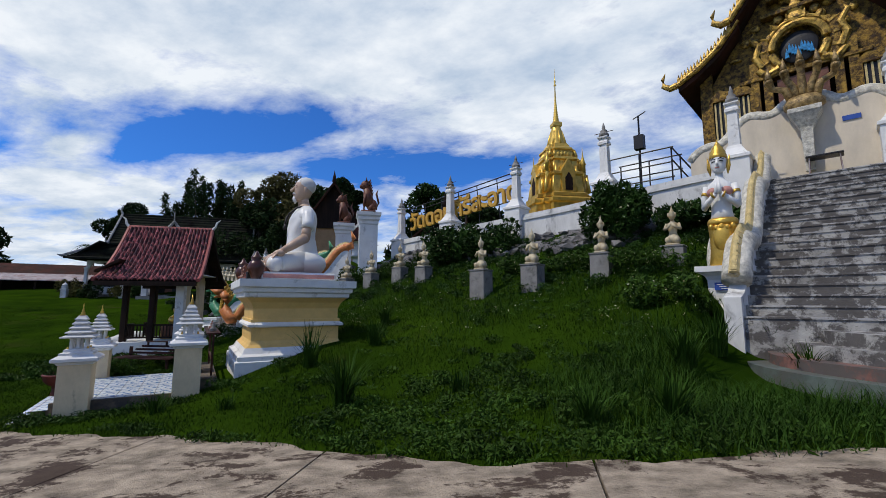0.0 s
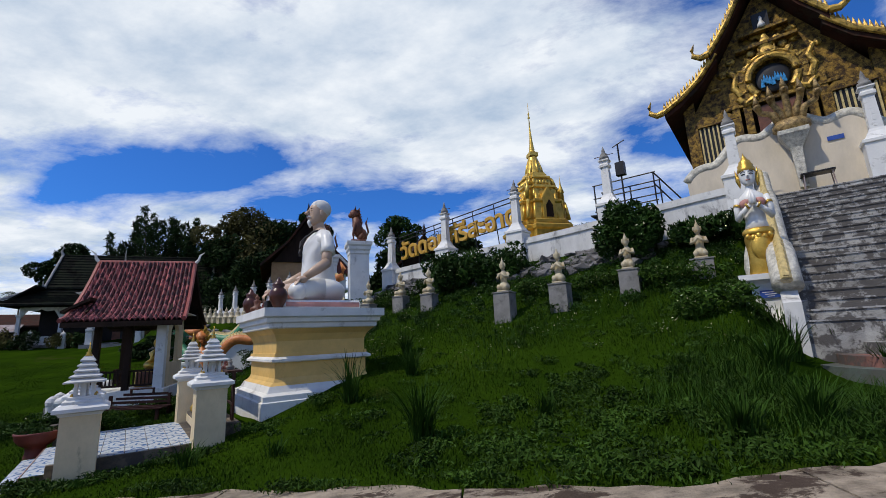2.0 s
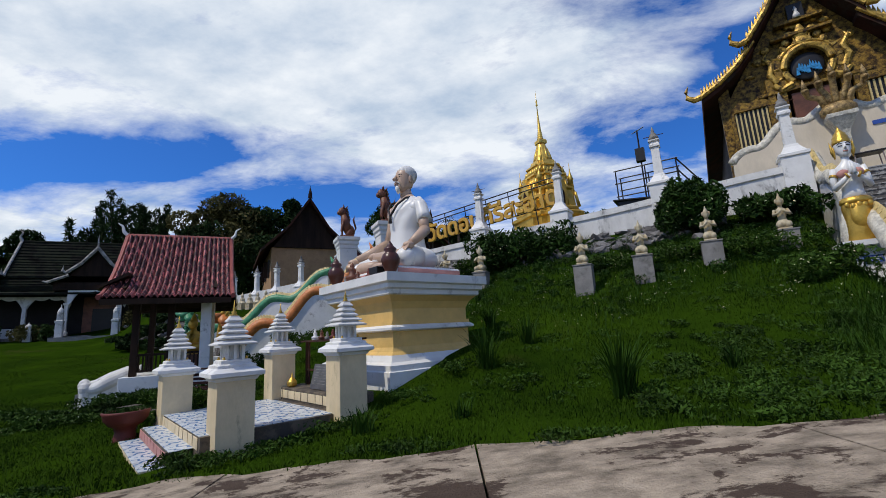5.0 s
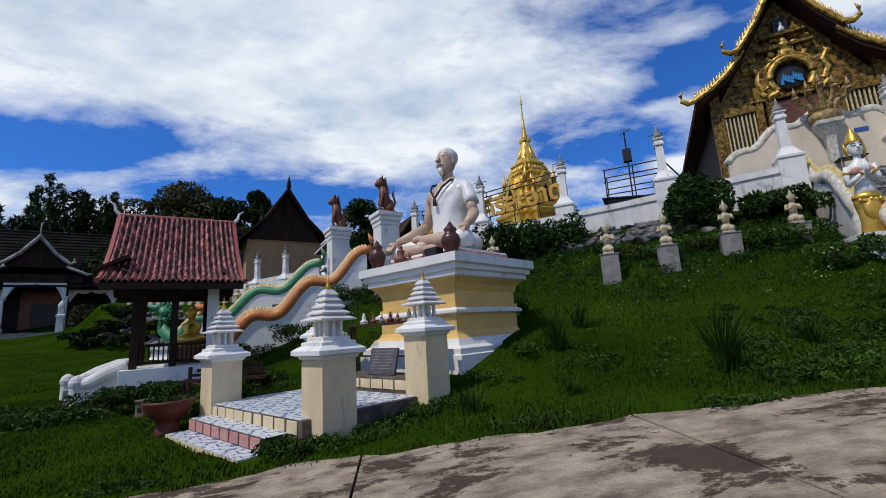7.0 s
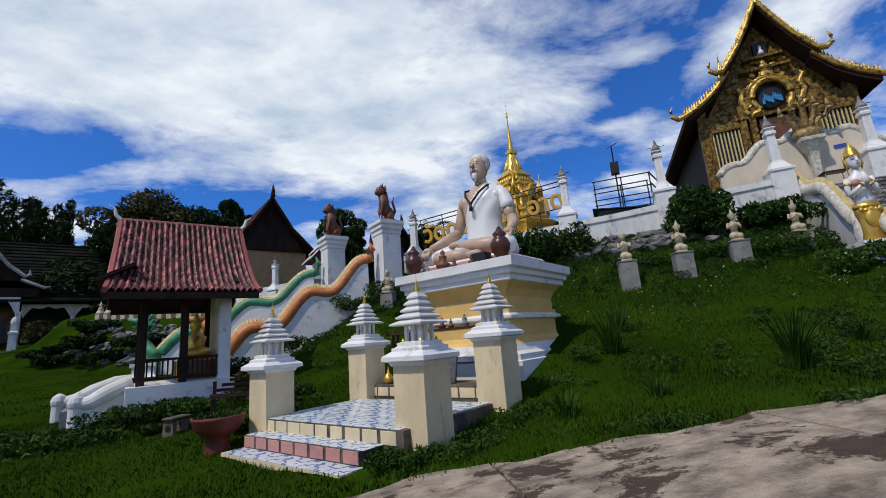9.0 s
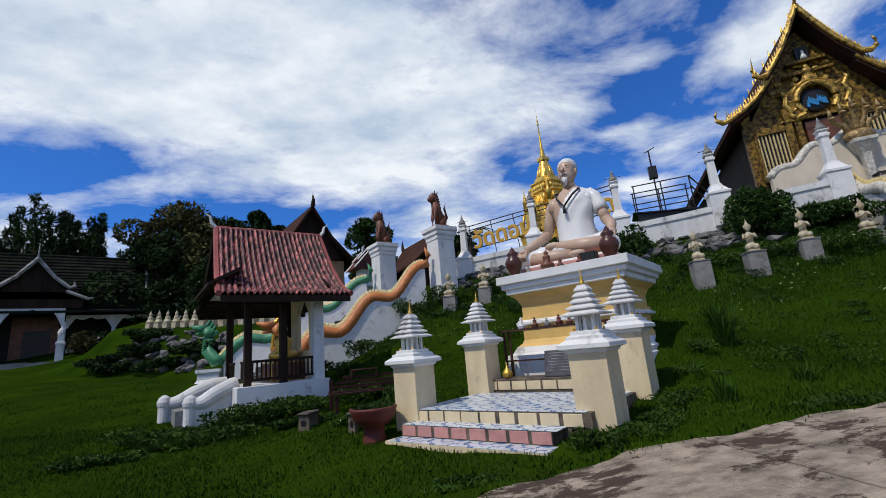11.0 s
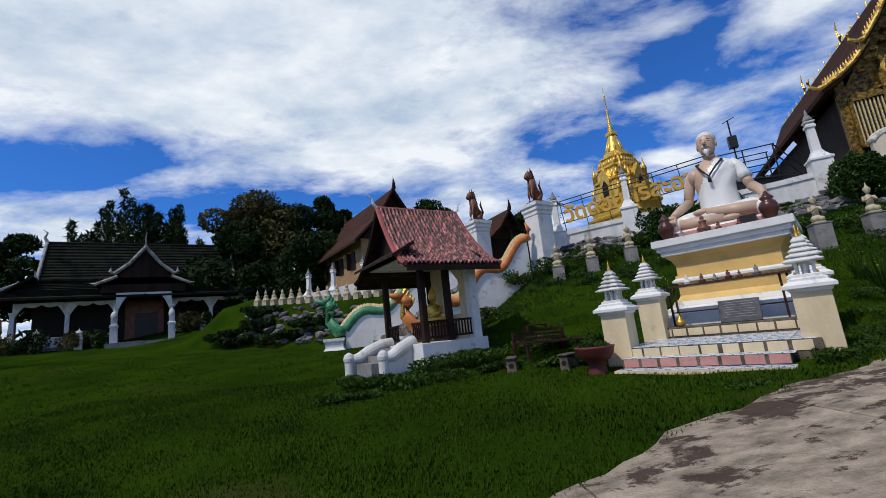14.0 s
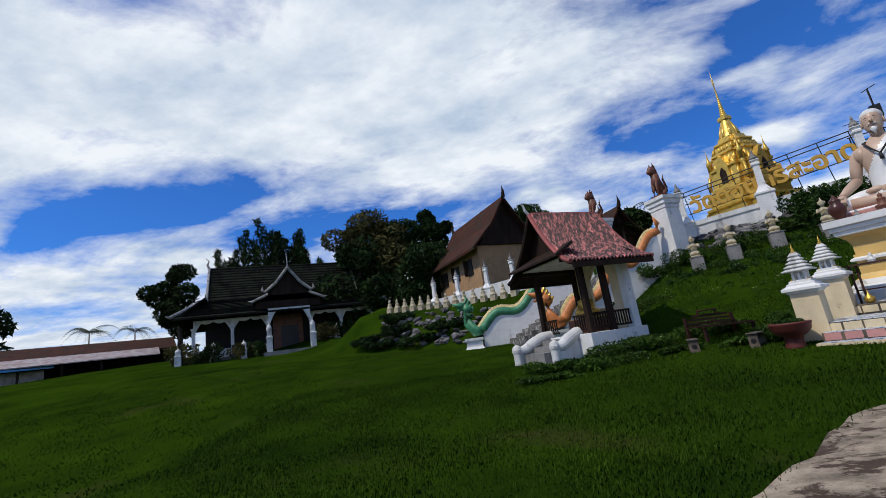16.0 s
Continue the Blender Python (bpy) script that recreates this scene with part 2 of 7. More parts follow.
SKY_BLUE = material("blue_mosaic", (0.05, 0.30, 0.62), 0.3, var=0.3, scale=12)
CORRUGATED = material("weathered_sheet_metal", (0.42, 0.36, 0.34), 0.6, 0.3, var=0.2, dirt=0.6, dirt_colour=(0.2, 0.07, 0.05), dirt_cut=0.5)
EARTH = material("brown_soil", (0.10, 0.065, 0.04), 0.95, var=0.25, bump=0.6)
BARK = material("bark", (0.10, 0.07, 0.05), 0.95, var=0.3, scale=4, bump=0.8, bscale=20, stretch=(1, 1, 0.3))
LEAF = material("dark_leaves", (0.020, 0.042, 0.009), 0.7, gloss=0.08, scale=0.7, var=0.35, bump=0.0)
LEAF_OLIVE = material("olive_leaves", (0.105, 0.095, 0.030), 0.7, gloss=0.08, scale=0.7, var=0.35, bump=0.0)
LEAF_WEED = material("weed_leaves", (0.040, 0.086, 0.009), 0.65, gloss=0.1, scale=1.5, var=0.35, bump=0.0)
TRIM_GREY = material("weathered_grey_white_trim", (0.40, 0.38, 0.35), 0.8, gloss=0.15, dirt=0.7, dirt_colour=(0.09, 0.08, 0.07), dirt_cut=0.5, dirt_scale=2.5, var=0.2)
LETTER = material("gold_letter_paint", (0.62, 0.35, 0.05), 0.4, 0.15, var=0.12, bump=0.05)
NAGA_GOLD = material("pale_gold_naga", (0.46, 0.31, 0.12), 0.45, 0.2, scale=9, var=0.35, bump=0.8, bscale=26, dirt=0.7, dirt_colour=(0.10, 0.05, 0.02), dirt_cut=0.5, dirt_scale=7)
LEAF_BUSH = material("bush_leaves", (0.026, 0.064, 0.008), 0.65, gloss=0.12, scale=1.5, var=0.35, bump=0.0)
PALM = material("palm_fronds", (0.02, 0.042, 0.01), 0.7, gloss=0.1, scale=1.0, var=0.3, bump=0.0)
GRASS = material("grass_turf", (0.027, 0.056, 0.0030), 0.95, scale=0.45, gloss=0.0, second=(0.010, 0.025, 0.0022), bump=1.0, bscale=45, dirt=0.55, dirt_colour=(0.050, 0.042, 0.016), dirt_cut=0.58, dirt_scale=0.3)
BLADE = material("grass_blades", (0.040, 0.078, 0.005), 0.8, scale=0.5, gloss=0.03, second=(0.011, 0.026, 0.003), bump=0.0)
BLADE_TALL = material("tall_grass_blades", (0.032, 0.074, 0.008), 0.7, scale=1.5, gloss=0.06, second=(0.014, 0.036, 0.004), bump=0.0)
FLOWER = material("pale_flowers", (0.75, 0.72, 0.45), 0.6, var=0.1, bump=0.0)
CONCRETE = material("road_concrete", (0.40, 0.325, 0.24), 0.95, scale=4.0, var=0.30, bump=1.0, bscale=60, gloss=0.1, dirt=0.93, dirt_colour=(0.060, 0.040, 0.030), dirt_cut=0.525, dirt_soft=0.04, dirt_scale=1.7, stretch=(0.75, 1.25, 1))
# Near black for inner walls: interior shade put into the colour.
PAINTED_SHADE = material("interior_shade_paint", (0.012, 0.010, 0.009), 0.9, var=0.2)
PALE_WALL = material("pale_shed_wall", (0.45, 0.43, 0.40), 0.8, var=0.15, dirt=0.5, dirt_cut=0.55)
TREE_FAR = material("far_foliage", (0.03, 0.052, 0.018), 0.9, gloss=0.05, scale=0.2, var=0.3, bump=0.0)


def tile_material():
    """White glazed floor tile with a blue vine band, drawn in each tile's own coordinates."""
    m = material("blue_pattern_tile", (0.62, 0.66, 0.68), 0.25, var=0.08, bump=0.05, dirt=0.45, dirt_colour=(0.25, 0.24, 0.2), dirt_cut=0.56)
    nt = m.node_tree
    bsdf = nt.nodes["Principled BSDF"]
    src = bsdf.inputs["Base Color"].links[0].from_socket
    tc = nt.nodes.new("ShaderNodeTexCoord")
    wv = nt.nodes.new("ShaderNodeTexWave")
    wv.wave_type, wv.bands_direction = "BANDS", "DIAGONAL"
    wv.inputs["Scale"].default_value, wv.inputs["Distortion"].default_value, wv.inputs["Detail"].default_value = 2.6, 7.0, 2.0
    wv.inputs["Detail Scale"].default_value = 3.0
    nt.links.new(tc.outputs["Object"], wv.inputs["Vector"])
    rp = nt.nodes.new("ShaderNodeValToRGB")
    rp.color_ramp.elements[0].position, rp.color_ramp.elements[1].position = 0.72, 0.82
    nt.links.new(wv.outputs["Fac"], rp.inputs[0])
    mx = nt.nodes.new("ShaderNodeMix")
    mx.data_type = "RGBA"
    mx.inputs[7].default_value = (0.10, 0.19, 0.36, 1)
    nt.links.new(rp.outputs[0], mx.inputs[0])
    nt.links.new(src, mx.inputs[6])
    nt.links.new(mx.outputs[2], bsdf.inputs["Base Color"])
    return m


TILE = tile_material()

# ---- mesh helpers ----


def mesh_of(name, bm, mats, smooth=False):
    me = bpy.data.meshes.new(name)
    bmesh.ops.recalc_face_normals(bm, faces=bm.faces[:])
    bm.to_mesh(me)
    bm.free()
    for m in (mats if isinstance(mats, (list, tuple)) else [mats]):
        me.materials.append(m)
    if smooth:
        me.polygons.foreach_set("use_smooth", [True] * len(me.polygons))
        me.update()
    return me


def part(name, bm, mat, parent, label="", smooth=False):
    ob = new(name, mesh_of(name, bm, mat, smooth))
    ob.parent = parent
    return tagged(ob, label)


def shared(name, me, parent, m):
    """One more object on the mesh me, a part of parent at the local pose m."""
    ob = new(name, me)
    ob.parent = parent
    ob.matrix_basis = m
    return ob


def thing(name, label, category, m=None, group="", kind=""):
    ob = new(name)
    ob.empty_display_size = 0.2
    ob.matrix_basis = m or Matrix()
    return tagged(ob, label, category, group, kind)


def solid(name, bm, mat, label, category, m=None, group="", kind="", smooth=False):
    ob = new(name, mesh_of(name, bm, mat, smooth))
    ob.matrix_basis = m or Matrix()
    return tagged(ob, label, category, group, kind)


def box(bm, x, y, z, sx, sy, sz, m=None, mi=0, bevel=0.0, taper=1.0):
    """A box with its base centre at x, y, z."""
    vs = []
    for k, (dz, f) in enumerate(((0, 1.0), (sz, taper))):
        for dx, dy in ((-1, -1), (1, -1), (1, 1), (-1, 1)):
            p = Vector((x + dx * sx / 2 * f, y + dy * sy / 2 * f, z + dz))
            vs.append(bm.verts.new(m @ p if m else p))
    fs = [bm.faces.new([vs[i] for i in q]) for q in ((3, 2, 1, 0), (4, 5, 6, 7), (0, 1, 5, 4), (1, 2, 6, 5), (2, 3, 7, 6), (3, 0, 4, 7))]
    for f in fs:
        f.material_index = mi
    if bevel:
        bmesh.ops.bevel(bm, geom=list({e for f in fs for e in f.edges}), offset=bevel, segments=1, affect="EDGES")
    return fs


def ring_stack(bm, rings, close=True, mi=0):
    """Skins rings of points, each a list of Vectors of the same length."""
    loops = [[bm.verts.new(p) for p in r] for r in rings]
    n = len(loops[0])
    for a, b in zip(loops, loops[1:]):
        for i in range(n):
            f = bm.faces.new((a[i], a[(i + 1) % n], b[(i + 1) % n], b[i]))
            f.material_index = mi
    if close:
        for l in (loops[0][::-1], loops[-1]):
            f = bm.faces.new(l)
            f.material_index = mi


def lathe(bm, prof, seg=20, m=None, mi=0, turn=0.0, sx=1.0, sy=1.0):
    """prof: (radius, z) from the bottom up."""
    rings = []
    for r, z in prof:
        ring = []
        for i in range(seg):
            a = turn + 2 * math.pi * i / seg
            p = Vector((max(r, 0.002) * math.cos(a) * sx, max(r, 0.002) * math.sin(a) * sy, z))
            ring.append(m @ p if m else p)
        rings.append(ring)
    ring_stack(bm, rings, True, mi)


def square(bm, prof, m=None, mi=0, sx=1.0, sy=1.0):
    """A square moulded pillar: prof is (half width, z) from the bottom up."""
    lathe(bm, [(r * math.sqrt(2), z) for r, z in prof], 4, m, mi, math.pi / 4, sx, sy)


def redented(bm, prof, m=None, mi=0, sx=1.0, sy=1.0):
    """A moulded base whose square corners are stepped back."""
    rings = []
    for r, z in prof:
        a, b, c = r, r * 0.78, r * 0.60
        q = [(a, c), (b, c), (b, b), (c, b), (c, a)]
        pts = []
        for k in range(4):
            for x, y in q:
                for _ in range(k):
                    x, y = -y, x
                pts.append(Vector((x * sx, y * sy, z)))
        rings.append([m @ p if m else p for p in pts])
    ring_stack(bm, rings, True, mi)


def tube(bm, path, radii, seg=10, mi=0, flat=1.0):
    """A tube along path (Vectors) with one radius for all or one for each point."""
    path = [Vector(p) for p in path]
    if isinstance(radii, (int, float)):
        radii = [radii] * len(path)
    rings = []
    up = Vector((0, 0, 1))
    for i, p in enumerate(path):
        t = (path[min(i + 1, len(path) - 1)] - path[max(i - 1, 0)]).normalized()
        side = t.cross(up)
        if side.length < 0.05:
            side = t.cross(Vector((1, 0, 0)))
        side.normalize()
        nor = side.cross(t)
        rings.append([p + (side * math.cos(a) * flat + nor * math.sin(a)) * radii[i] for a in (2 * math.pi * k / seg for k in range(seg))])
    ring_stack(bm, rings, True, mi)


def blob(bm, c, r, m=None, mi=0, u=16, v=10, turn=None):
    """An ellipsoid at c with radii r."""
    rings = []
    for j in range(v + 1):
        th = math.pi * j / v
        ring = []
        for i in range(u):
            a = 2 * math.pi * i / u
            p = Vector((r[0] * max(math.sin(th), 0.01) * math.cos(a), r[1] * max(math.sin(th), 0.01) * math.sin(a), -r[2] * math.cos(th)))
            if turn:
                p = turn @ p
            p = p + Vector(c)
            ring.append(m @ p if m else p)
        rings.append(ring)
    ring_stack(bm, rings, True, mi)


def prism(bm, pts, depth, m=None, mi=0):
    """A flat outline in x and z, drawn out along y by depth about y = 0."""
    a = [bm.verts.new((m @ Vector((x, -depth / 2, z))) if m else (x, -depth / 2, z)) for x, z in pts]
    b = [bm.verts.new((m @ Vector((x, depth / 2, z))) if m else (x, depth / 2, z)) for x, z in pts]
    fs = [bm.faces.new(a), bm.faces.new(b[::-1])]
    for i in range(len(pts)):
        j = (i + 1) % len(pts)
        fs.append(bm.faces.new((a[j], a[i], b[i], b[j])))
    for f in fs:
        f.material_index = mi


def arrays(name, verts, faces, mat, smooth=False):
    """A mesh from numpy arrays: verts n x 3, faces m x 3 or m x 4."""
    me = bpy.data.meshes.new(name)
    k = faces.shape[1]
    me.vertices.add(len(verts))
    me.vertices.foreach_set("co", verts.astype(np.float32).ravel())
    me.loops.add(faces.size)
    me.loops.foreach_set("vertex_index", faces.astype(np.int32).ravel())
    me.polygons.add(len(faces))
    me.polygons.foreach_set("loop_start", np.arange(0, faces.size, k, dtype=np.int32))
    if smooth:
        me.polygons.foreach_set("use_smooth", np.ones(len(faces), dtype=bool))
    me.update(calc_edges=True)
    me.materials.append(mat)
    return me


# ---- the lie of the land ----
W = Vector((0.848, -0.530))       # along the terrace wall, to the temple stairs
UP = Vector((0.530, 0.848))       # up the hill
C0 = Vector((2.57, 14.62))        # the wall's pillar by the dense bush
HILL_TURN = math.degrees(math.atan2(W.y, W.x))


def hill(s, q, z=0.0):
    p = C0 + W * s + UP * q
    return Vector((p.x, p.y, z))


def hill_pose(s, q, z=0.0, turn=0.0):
    p = hill(s, q)
    return pose(p.x, p.y, z, 0, 0, HILL_TURN + turn)


def clip01(a):
    return np.clip(a, 0.0, 1.0)


def road_edge(x):
    """The y of the verge for a given x."""
    return np.interp(x, [-40, -22, -18, -16, -13.6, -11.5, -9.5, -8, -6.5, -5, -3, -1.2, 0, 2, 4, 12, 30], [-16, -2.6, 0.3, 2.0, 3.8, 4.85, 5.35, 5.45, 5.2, 5.05, 4.65, 4.1, 3.9, 4.2, 4.7, 6.2, 9])


def terrace(s):
    return np.interp(s, [-60, -26, -19, -13, 0, 4, 30], [2.2, 2.5, 2.7, 3.5, 4.3, 4.45, 4.45])


def land(x, y):
    x, y = np.asarray(x, float), np.asarray(y, float)
    yy = np.clip(y, -20, 38)
    b = np.where(x < 0, 0.083 * np.maximum(x, -15), 0.06 * np.minimum(x, 14)) + 0.02 * yy + 0.07 * np.maximum(0, yy - 7) - 0.16
    q = (x - C0.x) * UP.x + (y - C0.y) * UP.y
    s = (x - C0.x) * W.x + (y - C0.y) * W.y
    sh = 6 * clip01((-11 - s) / 5)
    right = clip01((s - 3.6) / 1.0)
    h = b + 0.076 * np.maximum(0, np.minimum(q, 0) + 10 - sh - 3.2 * right) ** 1.6 * (1 - 0.35 * right)
    h = h + 0.38 * np.exp(-((x + 4.8) ** 2 + (y - 9.0) ** 2) / 2.8)
    h = h + 0.045 * np.clip(-18 - x, 0, 30) * clip01((y - 8) / 14)
    bank = clip01((-15.2 + (q + 0.8) * 1.67 - s) / 1.0)
    h = h + bank * 2.0 * clip01((q + 4.6) / 2.3) ** 1.3 * clip01((s + 34) / 3)
    top = terrace(s)
    over = clip01((q - 0.05) / 0.4) * clip01((s + 36) / 3)
    h = h * (1 - over) + top * over
    return h


def land_z(x, y):
    return float(land(x, y))


# ---- ground ----


def axis(lo, hi, fine_lo, fine_hi, fine, coarse):
    a = [fine_lo]
    while a[-1] > lo:
        a.append(a[-1] - coarse * (1 + 0.25 * len(a)))
    a = a[::-1][:-1] + list(np.arange(fine_lo, fine_hi, fine))
    step = coarse
    while a[-1] < hi:
        a.append(a[-1] + step)
        step *= 1.25
    return np.array(a)


gx = axis(-900, 900, -40, 16, 0.25, 1.5)
gy = axis(-900, 1500, -6, 36, 0.25, 1.5)
GX, GY = np.meshgrid(gx, gy)
GZ = land(GX, GY)
GZ += 0.02 * np.sin(GX * 2.1 + np.sin(GY * 1.3)) * np.sin(GY * 1.9 + 0.6)
on_road = GY < road_edge(GX)
GZ = np.where(on_road, land(GX, GY) - 0.10, GZ)
gi = np.arange(GX.size).reshape(GX.shape)
gf = np.stack([gi[:-1, :-1], gi[:-1, 1:], gi[1:, 1:], gi[1:, :-1]], -1).reshape(-1, 4)
ground = new("ground", arrays("ground", np.stack([GX, GY, GZ], -1).reshape(-1, 3), gf, GRASS, True))
tagged(ground, "rough green lawn and grassy hillside with worn earth patches", "ground", kind="structure")

# ---- road: cast concrete slabs with open joints ----
road = thing("road", "beige concrete road slabs with dark damp stains and cracks", "road", kind="structure")


def slab(x0, x1, row):
    nx, ny = 12, 10
    xs = np.linspace(x0 + 0.012, x1 - 0.012, nx)
    verts, faces = [], []
    for i, x in enumerate(xs):
        e = float(road_edge(x))
        jag = 0.06 * math.sin(x * 3.7) + 0.04 * math.sin(x * 9.1 + 1)
        y1 = e + jag if row == 0 else e - 3.0 * row - 0.012
        y0 = e - 3.0 * (row + 1) + 0.012
        for y in np.linspace(y0, y1, ny):
            verts.append((x, y, land_z(x, y) + 0.012))
    n = len(verts)
    verts += [(x, y, z - 0.12) for x, y, z in verts]
    for i in range(nx - 1):
        for j in range(ny - 1):
            a = i * ny + j
            faces.append((a, a + ny, a + ny + 1, a + 1))
    rim = [j for j in range(ny)] + [i * ny + ny - 1 for i in range(1, nx)] + [(nx - 1) * ny + j for j in range(ny - 2, -1, -1)] + [i * ny for i in range(nx - 2, 0, -1)]
    for a, b in zip(rim, rim[1:] + rim[:1]):
        faces.append((a, b, b + n, a + n))
    bm = bmesh.new()
    vs = [bm.verts.new(v) for v in verts]
    for f in faces:
        bm.faces.new([vs[k] for k in f])
    part("slab", bm, CONCRETE, road)


for k in range(-8, 4):
    for row in range(3):
        slab(k * 2.7 + 0.6, (k + 1) * 2.7 + 0.6, row)

# ---- shrine with the seated monk ----
SH = pose(-8.1, 6.38, 0, 0, 0, 41.0)      # x runs from the steps to the pedestal, y away from the road
PLAT_Z = -0.42
PED = SH @ pose(3.98, 1.36, 0)


def shrine_floor():
    plat = thing("tiled_platform", "low cream platform with blue patterned tiles and three steps", "platform", SH)
    bm = bmesh.new()
    box(bm, 1.0, 1.36, -1.15, 2.5, 2.9, 1.15 + PLAT_Z - 0.014)
    part("base", bm, STAINED, plat)
    for i, (x0, x1, top, mat) in enumerate(((-0.85, -0.53, -0.755, CREAM), (-0.56, -0.22, -0.59, STAINED))):
        bm = bmesh.new()
        box(bm, (x0 + x1) / 2, 1.5, -1.0, x1 - x0, 2.55 - 0.12 * i, 1.0 + top - 0.014)
        part("step", bm, mat, plat)
    bm = bmesh.new()
    box(bm, 2.05, 1.36, PLAT_Z - 0.3, 0.62, 2.75, 0.52, bevel=0.01)
    part("ledge", bm, STAINED, plat)
    # riser slips with dark weathered joints
    rm = bmesh.new()
    box(rm, 0, 0, 0, 0.012, 0.255, 0.15, bevel=0.004)
    rme, rpink = mesh_of("riser_tile", rm.copy(), CREAM), mesh_of("riser_tile", rm, PINK)
    vary = random.Random(3)
    for j in range(9):
        shared("riser_tile", rme, plat, pose(-0.256, 0.14 + j * 0.305, PLAT_Z - 0.18) @ Matrix.Diagonal((1, vary.uniform(0.9, 1.15), 1, 1)))
        shared("riser_tile", rme, plat, pose(1.735, 0.14 + j * 0.305, PLAT_Z + 0.03) @ Matrix.Diagonal((1, vary.uniform(0.98, 1.19), 1, 1)))
    for j in range(8):
        shared("riser_tile", rpink, plat, pose(-0.566, 0.42 + j * 0.305, -0.745) @ Matrix.Diagonal((1, 1, 0.92, 1)))
    tm = bmesh.new()
    box(tm, 0, 0, 0, 0.302, 0.302, 0.012, bevel=0.003)
    tme = mesh_of("tile", tm, TILE)
    for i in range(6):
        for j in range(9):
            shared("tile", tme, plat, pose(-0.10 + i * 0.31, 0.12 + j * 0.31, PLAT_Z - 0.014, 0, 0, 90 * ((i + j) % 2)))
    for i, (x, top, n) in enumerate(((-0.70, -0.755, 8), (-0.385, -0.59, 8))):
        for j in range(n):
            shared("tile", tme, plat, pose(x, 0.38 + j * 0.31, top - 0.014, 0, 0, 90 * (j % 2)))


shrine_floor()


def lantern_post():
    post = thing("lantern_post", "cream square post with white lantern house and gold finial", "post", group="lantern posts at the shrine platform")
    bm = bmesh.new()
    square(bm, [(0.245, -0.55), (0.245, -0.20), (0.235, -0.17), (0.235, 0.82)])
    part("shaft", bm, CREAM, post)
    bm = bmesh.new()
    square(bm, [(0.25, 0.80), (0.27, 0.84), (0.33, 0.86), (0.33, 0.91), (0.27, 0.95), (0.24, 0.965), (0.24, 1.0), (0.19, 1.02), (0.19, 1.06), (0.16, 1.07)])
    part("capital", bm, WHITE, post)
    for x in (-1, 0, 1):
        for y in (-1, 0, 1):
            bm = bmesh.new()
            wd = 0.04 if x or y else 0.10
            box(bm, x * 0.105, y * 0.105, 1.06, wd, wd, 0.21)
            part("lantern_column", bm, WHITE, post)
    z, r = 1.26, 0.25
    for i in range(5):
        bm = bmesh.new()
        square(bm, [(r * 0.60, z - 0.004), (r * 0.97, z), (r, z + 0.006), (r, z + 0.022), (r * 0.90, z + 0.032), (r * 0.62, z + 0.066), (r * 0.58, z + 0.082)])
        part("roof_tier", bm, WHITE_OLD, post, "weathered white roof tier" if i == 0 else "")
        z += 0.078
        r *= 0.78
    bm = bmesh.new()
    lathe(bm, [(0.035, z - 0.01), (0.05, z + 0.015), (0.028, z + 0.035), (0.036, z + 0.055), (0.016, z + 0.075), (0.022, z + 0.10), (0.010, z + 0.125), (0.003, z + 0.22)], 12)
    part("finial", bm, GOLD, post, "gold finial", True)
    for x in (-1, 1):
        for y in (-1, 1):
            bm = bmesh.new()
            lathe(bm, [(0.016, 1.06), (0.02, 1.08), (0.006, 1.11)], 6, pose(x * 0.14, y * 0.14, 0))
            part("stud", bm, GOLD, post, "small gold stud")
    return post


post_a = lantern_post()
POSTS = [(0.10, -0.10, -0.56), (1.82, -0.08, -0.36), (1.79, 2.74, -0.36), (-0.06, 2.85, -0.59)]
post_a.matrix_basis = SH @ pose(*POSTS[0])
for p in POSTS[1:]:
    copy_thing(post_a, SH @ pose(*p))


def shrine_pedestal():
    ped = thing("statue_pedestal", "tall yellow moulded pedestal with white cornice and base", "pedestal", PED)
    bm = bmesh.new()
    square(bm, [(1.30, -0.6), (1.30, 0.06), (1.26, 0.08), (1.26, 0.17), (1.16, 0.22), (1.10, 0.34)], sy=1.08)
    part("base_moulding", bm, WHITE, ped)
    bm = bmesh.new()
    square(bm, [(1.10, 0.34), (1.02, 0.40), (0.98, 0.48), (0.98, 0.80), (1.0, 0.80), (1.0, 0.96), (0.96, 0.96), (0.96, 1.2), (1.02, 1.34), (1.14, 1.46)], sy=1.08)
    part("body", bm, YELLOW, ped)
    bm = bmesh.new()
    square(bm, [(1.0, 0.775), (1.07, 0.80), (1.07, 0.845), (0.99, 0.90)], sy=1.08)
    part("band", bm, WHITE, ped)
    bm = bmesh.new()
    square(bm, [(1.14, 1.45), (1.17, 1.47), (1.17, 1.55), (1.23, 1.58), (1.23, 1.66), (1.30, 1.69), (1.30, 1.855)], sy=1.08)
    part("cornice", bm, WHITE, ped)


shrine_pedestal()


